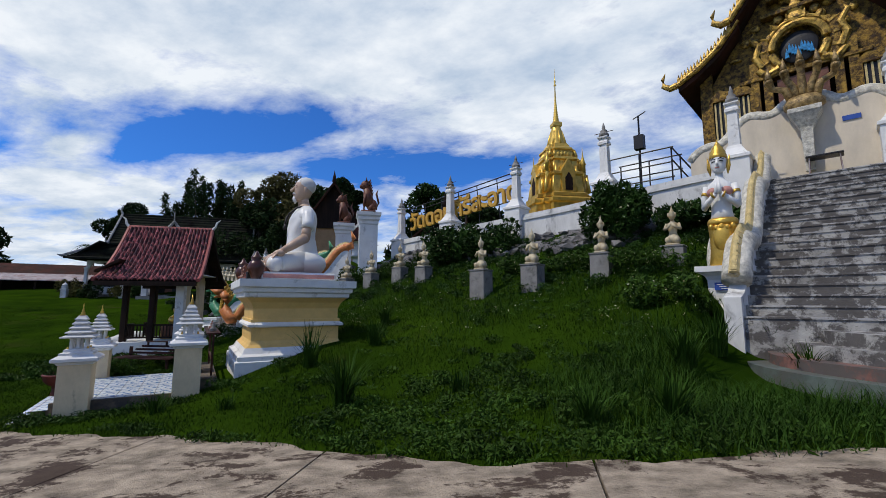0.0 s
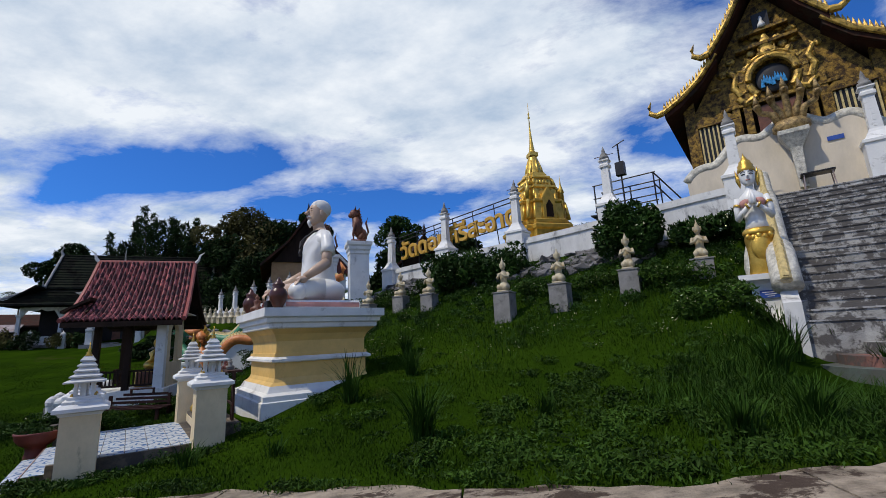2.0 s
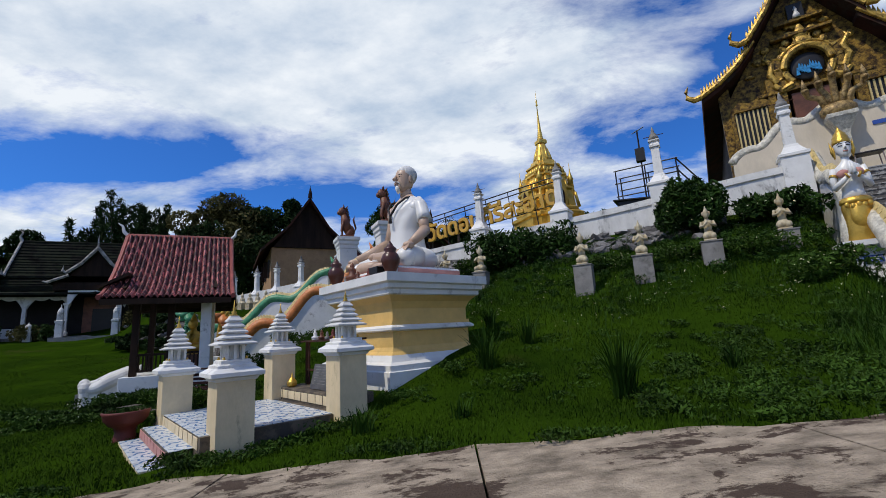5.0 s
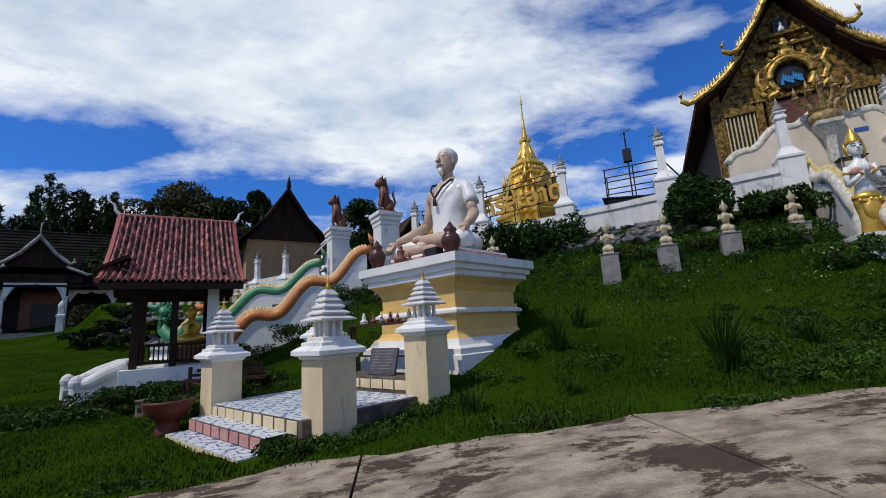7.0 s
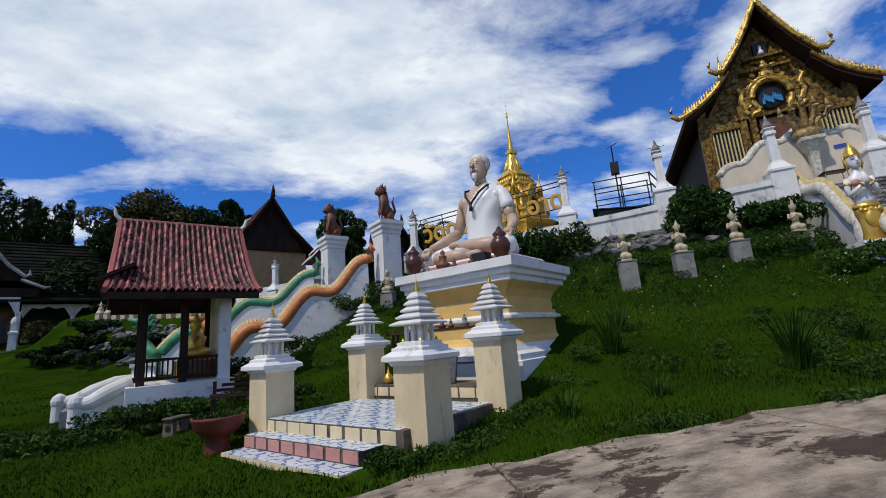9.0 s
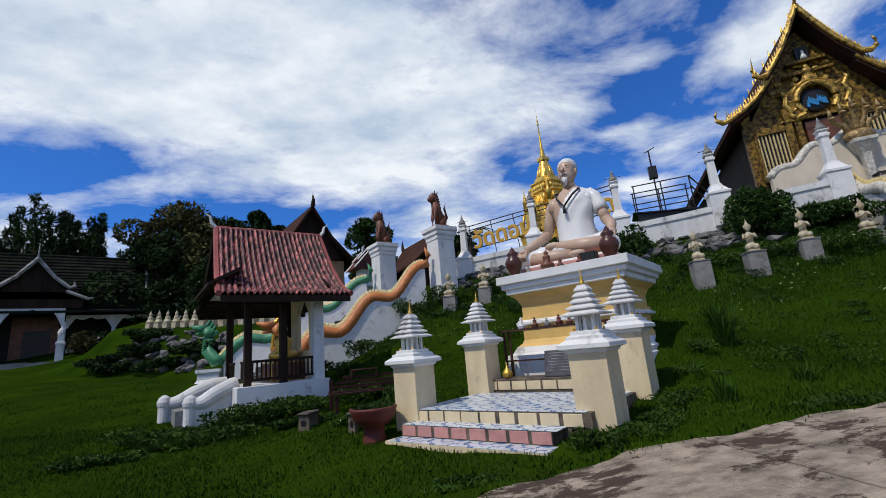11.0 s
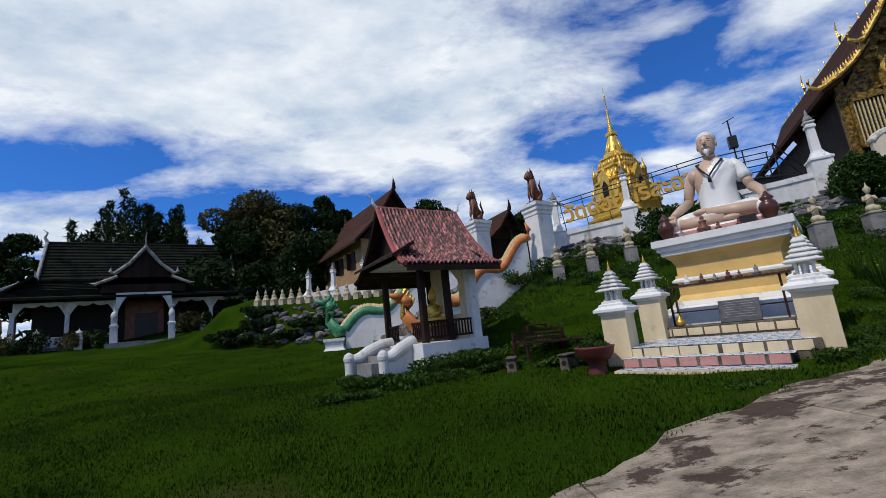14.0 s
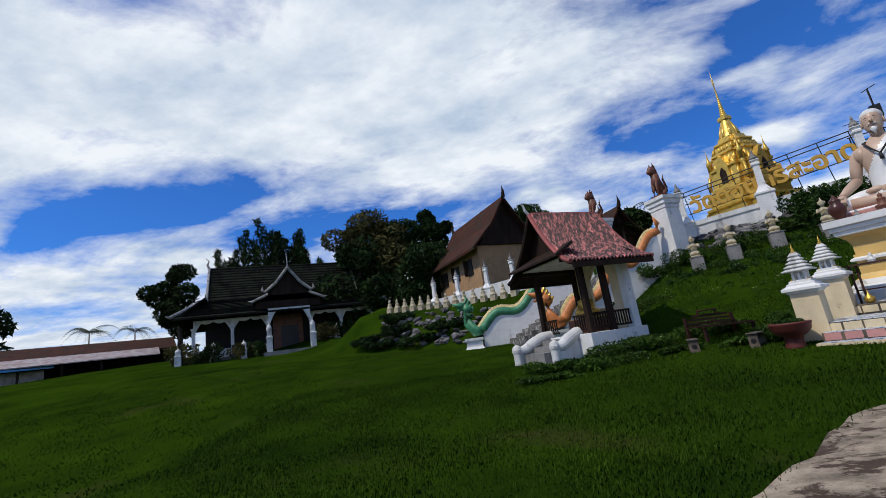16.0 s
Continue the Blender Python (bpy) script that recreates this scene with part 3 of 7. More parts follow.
def monk_statue():
    """Seated figure facing -x of the pedestal, one knee over the other, one arm resting on the knee."""
    bm = bmesh.new()
    box(bm, 0.0, 0, 0, 1.75, 2.1, 0.20, mi=2, bevel=0.05)
    S, R = 1, 0     # skin, robe
    # hips and lap
    blob(bm, (0.25, 0, 0.48), (0.60, 0.72, 0.36), mi=R, u=24, v=14)
    # thighs and shins
    def limb(pts, radii, mi, seg=16):
        tube(bm, pts, radii, seg, mi)
    limb([(0.2, 0.30, 0.50), (-0.25, 0.66, 0.44), (-0.50, 0.90, 0.38)], [0.30, 0.25, 0.19], R)
    limb([(0.2, -0.30, 0.50), (-0.25, -0.68, 0.46), (-0.52, -0.90, 0.40)], [0.30, 0.27, 0.20], R)
    limb([(-0.50, 0.92, 0.36), (-0.66, 0.40, 0.33), (-0.74, -0.15, 0.30)], [0.17, 0.15, 0.11], S)
    limb([(-0.50, -0.90, 0.40), (-0.56, -0.35, 0.47), (-0.50, 0.20, 0.56)], [0.19, 0.16, 0.11], S)
    blob(bm, (-0.50, 0.32, 0.60), (0.10, 0.20, 0.09), mi=S)
    blob(bm, (-0.78, -0.28, 0.28), (0.10, 0.20, 0.08), mi=S)
    blob(bm, (-0.55, 0.95, 0.36), (0.20, 0.20, 0.19), mi=R)
    blob(bm, (-0.55, -0.93, 0.39), (0.20, 0.20, 0.20), mi=R)
    # cloth falling over the lap
    blob(bm, (-0.30, -0.05, 0.48), (0.34, 0.62, 0.18), mi=R, u=20)
    # trunk, with the robe over one shoulder and the other side of the chest bare
    secs = [(0.60, 0.42, 0.46, 0.25), (0.85, 0.38, 0.44, 0.22), (1.15, 0.34, 0.43, 0.20), (1.42, 0.35, 0.47, 0.20), (1.65, 0.34, 0.52, 0.22), (1.80, 0.29, 0.52, 0.24), (1.92, 0.22, 0.42, 0.25), (2.02, 0.15, 0.24, 0.25), (2.10, 0.13, 0.15, 0.25)]
    zs, rxs, rys, cxs = zip(*secs)
    trunk = set(bm.faces)
    rings = []
    for z in np.linspace(0.60, 2.10, 46):
        rx, ry, cx = (float(np.interp(z, zs, c)) for c in (rxs, rys, cxs))
        ring = []
        for k in range(64):
            a = 2 * math.pi * k / 64
            y = ry * math.sin(a)
            robed = min(1.0, max(0.0, ((1.90 - z) * 0.62 - 0.06 - y) * 9))
            fold = 1 + robed * (0.012 + 0.034 * math.sin(16 * (y * 1.1 + (z - 1.9) * 0.45) + 1.6 * math.sin(4 * z)) * min(1.0, (1.98 - z) * 3 if z < 1.98 else 0))
            ring.append(Vector((cx + rx * fold * math.cos(a), y * fold, z)))
        rings.append(ring)
    ring_stack(bm, rings, True, R)
    for f in bm.faces:
        if f not in trunk:
            c = f.calc_center_median()
            if c.y > (1.90 - c.z) * 0.62 - 0.06 or c.z > 2.0:
                f.material_index = S
    blob(bm, (0.22, 0.40, 1.66), (0.25, 0.19, 0.25), mi=S, u=20, v=12)
    blob(bm, (0.24, -0.38, 1.68), (0.22, 0.18, 0.20), mi=R, u=20, v=12)
    # arms
    limb([(0.23, 0.44, 1.82), (0.23, 0.53, 1.66), (0.22, 0.62, 1.35), (0.14, 0.68, 1.02)], [0.11, 0.145, 0.135, 0.11], S)
    limb([(0.14, 0.68, 1.03), (-0.20, 0.84, 0.82), (-0.56, 0.95, 0.63)], [0.12, 0.11, 0.08], S)
    blob(bm, (-0.66, 0.97, 0.56), (0.13, 0.11, 0.08), mi=S)
    for k in range(4):
        tube(bm, [(-0.70, 0.90 + k * 0.05, 0.57), (-0.80, 0.89 + k * 0.055, 0.46), (-0.80, 0.89 + k * 0.055, 0.34)], 0.03, 6, S)
    limb([(0.24, -0.40, 1.86), (0.24, -0.52, 1.70), (0.24, -0.60, 1.48), (0.22, -0.64, 1.33)], [0.12, 0.15, 0.15, 0.175], R)
    tube(bm, [(0.22, -0.60, 1.46), (0.15, -0.74, 1.06)], [0.12, 0.115], 14, S)
    tube(bm, [(0.15, -0.74, 1.08), (-0.14, -0.90, 0.88), (-0.40, -0.96, 0.70)], [0.125, 0.11, 0.08], 14, S)
    blob(bm, (-0.48, -0.97, 0.64), (0.13, 0.11, 0.08), mi=S)
    for k in range(4):
        tube(bm, [(-0.53, -1.04 + k * 0.05, 0.64), (-0.64, -1.05 + k * 0.055, 0.52), (-0.64, -1.05 + k * 0.055, 0.42)], 0.03, 6, S)
    # neck and head
    body = set(bm.verts)
    limb([(0.24, 0, 2.0), (0.20, 0, 2.28)], [0.17, 0.15], S)
    rings = []
    for rx, ry, z, cx in ((0.13, 0.12, 2.16, 0.10), (0.20, 0.17, 2.22, 0.13), (0.25, 0.215, 2.33, 0.17), (0.27, 0.235, 2.46, 0.20), (0.285, 0.245, 2.58, 0.22), (0.275, 0.24, 2.68, 0.24), (0.23, 0.20, 2.77, 0.26), (0.14, 0.12, 2.83, 0.28), (0.03, 0.03, 2.85, 0.28)):
        rings.append([Vector((cx + rx * math.cos(a), ry * math.sin(a), z)) for a in (2 * math.pi * k / 22 for k in range(22))])
    ring_stack(bm, rings, True, S)
    blob(bm, (0.275, 0, 2.635), (0.300, 0.268, 0.258), mi=5, u=20, v=12)      # short white hair
    tube(bm, [(-0.04, 0, 2.58), (-0.125, 0, 2.48), (-0.155, 0, 2.435)], [0.028, 0.042, 0.052], 8, S)
    for s in (-1, 1):
        blob(bm, (0.22, s * 0.25, 2.46), (0.06, 0.03, 0.10), mi=S)
        tube(bm, [(-0.045, s * 0.04, 2.582), (-0.04, s * 0.09, 2.592), (0.005, s * 0.15, 2.572)], 0.011, 6, 4)
        tube(bm, [(-0.045, s * 0.05, 2.525), (-0.038, s * 0.10, 2.528), (0.0, s * 0.145, 2.52)], 0.009, 6, 4)
        tube(bm, [(-0.10, s * 0.015, 2.395), (-0.085, s * 0.08, 2.375), (-0.05, s * 0.115, 2.33)], 0.014, 6, 0)
    tube(bm, [(-0.085, -0.06, 2.345), (-0.105, 0, 2.34), (-0.085, 0.06, 2.345)], 0.008, 6, 2)
    lathe(bm, [(0.015, 2.08), (0.06, 2.16), (0.085, 2.24), (0.05, 2.30)], 12, pose(-0.03, 0, 0), 0)      # white chin beard
    bmesh.ops.scale(bm, vec=(0.88, 0.86, 0.92), space=Matrix.Translation((-0.22, 0, -2.10)), verts=[v for v in bm.verts if v not in body])
    # cord with a pendant
    cord = [(0.30, 0.20, 2.02), (0.0, 0.30, 1.92), (-0.16, 0.20, 1.74), (-0.22, 0.04, 1.52), (-0.16, -0.16, 1.76), (0.0, -0.28, 1.92), (0.30, -0.20, 2.02)]
    tube(bm, cord, 0.026, 8, 3)
    tube(bm, [(-0.22, 0.04, 1.52), (-0.225, 0.04, 1.36)], [0.03, 0.045], 8, 3)
    solid("seated_monk_statue", bm, [STATUE_WHITE, SKIN, PINK, CORD, DARK_WOOD, WHITE_OLD], "white robed seated elder statue with flesh paint and black cord necklace", "statue", PED @ pose(0.02, 0, 1.855), smooth=True)


monk_statue()

# ---- temple stairs ----
ST_S, ST_W = 4.35, 4.6        # left edge along the wall, width


def temple_stairs():
    st = thing("temple_stairs", "wide grey stained cement stairs with curved painted lowest steps", "stairs", kind="structure")
    n, q0, q1, z0, z1 = 20, -5.0, 0.55, 0.95, 4.62
    rise, tread = (z1 - z0) / n, (q1 - q0) / n
    for i in range(n):
        bm = bmesh.new()
        box(bm, ST_S + ST_W / 2, (q0 + i * tread + q1) / 2 + 0.2, z0 - (0.25 if i else 0.9) + i * rise, ST_W, q1 - q0 - i * tread + 0.4, (0.25 if i else 0.9) + rise, hill_pose(0, 0), bevel=0.012)
        part("step", bm, STAIR, st)
        # Nosing strip whose paler colour stands in for the lit step edge.
        bm = bmesh.new()
        box(bm, ST_S + ST_W / 2, q0 + i * tread + 0.01, z0 + (i + 1) * rise - 0.028, ST_W + 0.02, 0.06, 0.030, hill_pose(0, 0))
        part("nosing", bm, NOSING, st)
    for k, (r, top, mats) in enumerate(((2.75, 0.43, STAIR_GREEN), (2.45, 0.58, STAIR_RED), (2.1, 0.76, STAIR), (1.75, 0.95, STAIR))):
        bm = bmesh.new()
        pts = [(2.2 * math.cos(a) * r / 2.2, -r * math.sin(a) * 0.75) for a in (math.pi * j / 24 for j in range(25))]
        m = hill_pose(ST_S + ST_W / 2 + 0.45, q0 + 0.05)
        lo = [bm.verts.new(m @ Vector((x, y, top - 1.0))) for x, y in pts]
        hi = [bm.verts.new(m @ Vector((x, y, top))) for x, y in pts]
        bm.faces.new(hi)
        for a in range(24):
            bm.faces.new((lo[a], lo[a + 1], hi[a + 1], hi[a]))
        part("curved_step", bm, mats, st)
    # sloping side wall
    bm = bmesh.new()
    m = hill_pose(ST_S - 0.12, 0) @ pose(0, 0, 0, 0, 0, 90)
    prism(bm, [(q0 - 0.1, 0.3), (q0 - 0.1, 1.45), (q0 + 0.3, 1.55), (q1, z1 + 0.35), (q1 + 0.3, z1 + 0.35), (q1 + 0.3, 0.3)], 0.26, m)
    part("side_wall", bm, WHITE_OLD, st)


temple_stairs()


def scaly_body(ob_name, pts, r0, r1, body_mat, crest_mat, root, seg=14, spikes=True, flat=1.0):
    """A serpent's body along pts with a crest of spines on its back."""
    n = len(pts)
    radii = [r0 + (r1 - r0) * i / (n - 1) for i in range(n)]
    bm = bmesh.new()
    tube(bm, pts, radii, seg, 0, flat)
    part(ob_name, bm, body_mat, root, smooth=True)
    if spikes:
        bm = bmesh.new()
        up = Vector((0, 0, 1))
        for i in range(n - 1):
            p, q = Vector(pts[i]), Vector(pts[i + 1])
            t = (q - p).normalized()
            side = t.cross(up).normalized()
            nor = side.cross(t)
            r = radii[i]
            tube(bm, [p + nor * r * 0.8, q + nor * r * 0.8], r * 0.42, 6)
            for f in (0.25, 0.75):
                b = p.lerp(q, f) + nor * r * 1.05
                lathe(bm, [(r * 0.30, 0), (r * 0.2, r * 0.25), (0.002, r * 0.55)], 5, Matrix.Translation(b))
        part("crest", bm, crest_mat, root)


def stair_naga():
    root = thing("stair_naga_rail", "white scaled serpent balustrade beside the temple stairs", "balustrade")
    pts = []
    for i in range(40):
        f = i / 39
        q = -4.6 + f * 5.2
        z = 1.75 + f * 3.5 + 0.28 * math.sin(f * 13.0) * (1 - 0.3 * f)
        pts.append(hill(ST_S - 0.12, q, z))
    scaly_body("body", pts, 0.24, 0.20, SCALE_WHITE, CREST, root)


stair_naga()


def deva_pedestal_and_statue():
    m = pose(3.92, 9.33, 0.10, 0, 0, HILL_TURN + 2)
    ped = thing("deva_pedestal", "white moulded square pedestal with a small blue name plate", "pedestal", m)
    bm = bmesh.new()
    square(bm, [(0.42, 0.45), (0.42, 1.02), (0.36, 1.14), (0.31, 1.2), (0.29, 1.24), (0.29, 1.70), (0.33, 1.78), (0.40, 1.83), (0.47, 1.86), (0.47, 1.97)])
    part("body", bm, WHITE, ped)
    bm = bmesh.new()
    box(bm, 0, -0.315, 1.50, 0.34, 0.02, 0.15)
    part("name_plate", bm, BLUE, ped, "blue enamel plate")
    bm = bmesh.new()
    for k, wd in enumerate((0.26, 0.18, 0.12)):
        box(bm, 0, -0.329, 1.605 - k * 0.04, wd, 0.006, 0.012)
    part("lettering", bm, WHITE, ped, "white unreadable lettering")
    # praying standing figure, one mesh
    bm = bmesh.new()
    S, G, K, P = 0, 1, 2, 3
    lathe(bm, [(0.30, 0.0), (0.33, 0.05), (0.30, 0.3), (0.29, 0.55), (0.31, 0.72), (0.28, 0.86)], 18, None, G, 0, 1.0, 0.72)
    for x in (-1, 1):
        lathe(bm, [(0.16, 0.0), (0.19, 0.15), (0.17, 0.45), (0.10, 0.70)], 12, pose(x * 0.24, 0.10, 0, 0, -6 * x, 0), 4)
    blob(bm, (0, -0.16, 0.55), (0.20, 0.10, 0.30), mi=G)
    for k in range(5):
        blob(bm, (-0.22 + k * 0.11, -0.22 + 0.02 * abs(k - 2), 0.76 - 0.02 * (k % 2)), (0.06, 0.04, 0.06), mi=G, u=10, v=6)
    lathe(bm, [(0.31, 0.80), (0.33, 0.84), (0.31, 0.90), (0.27, 0.93)], 20, None, G, 0, 1.0, 0.75)
    rings = []
    for rx, ry, z in ((0.255, 0.18, 0.90), (0.215, 0.155, 1.06), (0.215, 0.155, 1.20), (0.26, 0.18, 1.40), (0.275, 0.17, 1.52), (0.25, 0.15, 1.60), (0.14, 0.11, 1.68), (0.085, 0.085, 1.74), (0.08, 0.08, 1.86)):
        rings.append([Vector((rx * math.cos(a), ry * math.sin(a), z)) for a in (2 * math.pi * k / 22 for k in range(22))])
    ring_stack(bm, rings, True, S)
    for x in (-1, 1):
        blob(bm, (x * 0.13, -0.115, 1.44), (0.14, 0.10, 0.095), mi=P)
    for x in (-1, 1):
        tube(bm, [(x * 0.27, 0, 1.57), (x * 0.33, -0.02, 1.36), (x * 0.35, -0.06, 1.15)], [0.085, 0.078, 0.064], 12, S)
        tube(bm, [(x * 0.35, -0.06, 1.15), (x * 0.22, -0.22, 1.25), (x * 0.05, -0.30, 1.38)], [0.07, 0.06, 0.045], 12, S)
        tube(bm, [(x * 0.035, -0.32, 1.38), (x * 0.03, -0.30, 1.52), (x * 0.012, -0.27, 1.66)], [0.05, 0.045, 0.02], 8, S)
        tube(bm, [(x * 0.305, -0.01, 1.44), (x * 0.32, -0.02, 1.39)], 0.094, 14, G)
        tube(bm, [(x * 0.13, -0.30, 1.345), (x * 0.10, -0.31, 1.365)], 0.07, 10, G)
        blob(bm, (x * 0.185, 0.02, 1.93), (0.03, 0.05, 0.14), mi=G, u=8, v=6)
        tube(bm, [(x * 0.19, 0.02, 1.86), (x * 0.215, 0.02, 1.96), (x * 0.215, 0.03, 2.08), (x * 0.235, 0.04, 2.19)], [0.03, 0.04, 0.03, 0.005], 6, G)
    rings = []
    for rx, ry, z, cy in ((0.06, 0.07, 1.81, -0.07), (0.12, 0.13, 1.86, -0.04), (0.165, 0.17, 1.95, -0.01), (0.175, 0.18, 2.06, 0.0), (0.165, 0.175, 2.14, 0.0), (0.15, 0.16, 2.2, 0.01)):
        rings.append([Vector((rx * math.cos(a), cy + ry * math.sin(a), z)) for a in (2 * math.pi * k / 20 for k in range(20))])
    ring_stack(bm, rings, True, S)
    lathe(bm, [(0.182, 2.10), (0.192, 2.12), (0.190, 2.18), (0.170, 2.20), (0.172, 2.25), (0.135, 2.29), (0.130, 2.33), (0.080, 2.37), (0.060, 2.41), (0.025, 2.45), (0.004, 2.52)], 16, pose(0, 0.01, 0), G)
    tube(bm, [(0, -0.175, 2.07), (0, -0.205, 1.99), (0, -0.195, 1.965)], [0.015, 0.025, 0.03], 6, S)
    for x in (-1, 1):
        tube(bm, [(x * 0.03, -0.178, 2.075), (x * 0.08, -0.175, 2.095), (x * 0.135, -0.125, 2.07)], 0.009, 5, K)
        tube(bm, [(x * 0.04, -0.178, 2.03), (x * 0.075, -0.172, 2.033), (x * 0.12, -0.135, 2.025)], 0.011, 5, K)
    tube(bm, [(-0.045, -0.172, 1.912), (0, -0.185, 1.905), (0.045, -0.172, 1.912)], 0.014, 5, P)
    ob = solid("praying_deva_statue", bm, [STATUE_WHITE, GOLD, BLACK, PINK, SCALE_WHITE], "white standing praying statue with gold crown and gold skirt", "statue", m @ pose(0, 0, 1.97) @ Matrix.Diagonal((0.84, 0.88, 1.05, 1)), smooth=True)


deva_pedestal_and_statue()


def kneeling_figure(name):
    bm = bmesh.new()
    box(bm, 0, 0, 0, 0.34, 0.40, 0.05, mi=0, bevel=0.01)
    blob(bm, (0, 0.05, 0.16), (0.17, 0.19, 0.13))
    for x in (-1, 1):
        tube(bm, [(x * 0.09, 0.1, 0.14), (x * 0.11, -0.17, 0.13)], [0.09, 0.075], 10)
        tube(bm, [(x * 0.15, 0.03, 0.52), (x * 0.20, -0.02, 0.40), (x * 0.10, -0.13, 0.42), (x * 0.02, -0.16, 0.50)], [0.05, 0.045, 0.035, 0.03], 8)
    lathe(bm, [(0.13, 0.18), (0.105, 0.32), (0.13, 0.46), (0.14, 0.53), (0.055, 0.58), (0.05, 0.62)], 14, pose(0, 0.03, 0), 0, 0, 1.0, 0.75)
    lathe(bm, [(0.03, 0.60), (0.075, 0.65), (0.085, 0.71), (0.08, 0.75), (0.085, 0.765), (0.07, 0.80), (0.045, 0.84), (0.02, 0.90), (0.004, 0.96)], 12, pose(0, 0.0, 0))
    for x in (-1, 1):
        blob(bm, (x * 0.09, 0, 0.74), (0.03, 0.03, 0.06), u=6, v=5)
    return mesh_of(name, bm, KNEEL, True)


KNEEL_ME = kneeling_figure("kneeling_figure")


def stone_block(h):
    bm = bmesh.new()
    square(bm, [(0.23, -0.5), (0.23, h - 0.04), (0.25, h - 0.03), (0.25, h)])
    return mesh_of("stone_block", bm, GREY_STONE)


BLOCK_ME = stone_block(0.72)
# x, y, top of block, turn
KNEELERS = [(-1.25, 11.86, 2.26), (0.16, 11.40, 2.36), (1.88, 11.24, 2.60), (3.40, 10.70, 2.68)]
for x, y, z in KNEELERS:
    b = new("stone_block", BLOCK_ME)
    b.matrix_basis = pose(x, y, z - 0.72, 0, 0, HILL_TURN + 5)
    tagged(b, "square grey cement block standing in the grass", "block", "blocks under the kneeling figures")
    k = new("kneeling_figure", KNEEL_ME)
    k.matrix_basis = pose(x, y, z, 0, 0, HILL_TURN + 4) @ Matrix.Diagonal((0.82, 0.82, 1.0, 1))
    tagged(k, "small cream painted kneeling praying figure on a block", "statue", "kneeling figures on the slope")

# ---- terrace wall and its pillars ----


def wall_top(s):
    return float(np.interp(s, [-11, -9, -1.5, 2.5, 4], [4.30, 4.42, 4.72, 4.98, 5.05]))


def terrace_wall():
    wall = thing("terrace_wall", "weathered white plastered retaining wall with coping courses", "wall", kind="structure")
    n = 30
    for name, lo, hi_, th in (("wall_face", -1.3, -0.22, 0.30), ("coping", -0.22, -0.12, 0.40), ("coping", -0.12, 0.0, 0.34)):
        bm = bmesh.new()
        rings = []
        for i in range(n + 1):
            s = -10.7 + i * (14.7) / n
            t = wall_top(s)
            rings.append([hill(s, -th / 2, t + lo), hill(s, th / 2, t + lo), hill(s, th / 2, t + hi_), hill(s, -th / 2, t + hi_)])
        ring_stack(bm, rings)
        part(name, bm, WHITE_OLD, wall)


terrace_wall()


def lamp_pillar():
    p = thing("lamp_pillar", "slender white tapered pillar with lotus lamp and finial", "pillar", group="white pillars along the terrace wall")
    bm = bmesh.new()
    square(bm, [(0.34, -1.2), (0.34, 0.0), (0.38, 0.02), (0.38, 0.10), (0.31, 0.14), (0.26, 0.22), (0.19, 0.34), (0.165, 0.42)])
    part("base", bm, WHITE, p)
    bm = bmesh.new()
    square(bm, [(0.14, 0.40), (0.12, 1.38), (0.165, 1.42), (0.165, 1.50), (0.13, 1.54), (0.13, 1.60), (0.175, 1.64), (0.175, 1.68)])
    for a in range(4):
        for k in range(5):
            box(bm, 0, -0.136 + k * 0.004, 0.5 + k * 0.17, 0.09, 0.02, 0.12, pose(0, 0, 0, 0, 0, 90 * a))
    part("shaft", bm, WHITE, p)
    bm = bmesh.new()
    lathe(bm, [(0.10, 1.67), (0.17, 1.74), (0.15, 1.82), (0.10, 1.84), (0.12, 1.90), (0.05, 1.98), (0.06, 2.02), (0.01, 2.20)], 12)
    part("lotus_lamp", bm, GREY_STONE, p, "grey lotus bud lamp", True)
    bm = bmesh.new()
    tube(bm, [(-0.32, 0, 1.86), (0.32, 0, 1.86)], 0.012, 6)
    part("lamp_arm", bm, RUST, p)
    return p


pil = lamp_pillar()
PILLARS = [(-10.2, 0, 4.3), (-6.93, 0, 4.8), (-3.45, 0, 4.9), (0.08, 0, 5.2), (3.70, 0.1, 5.25), (6.9, 1.2, 5.7)]
pil.matrix_basis = hill_pose(*PILLARS[0])
for s, q, z in PILLARS[1:]:
    copy_thing(pil, hill_pose(s, q, z))

# ---- stepped golden chedi ----


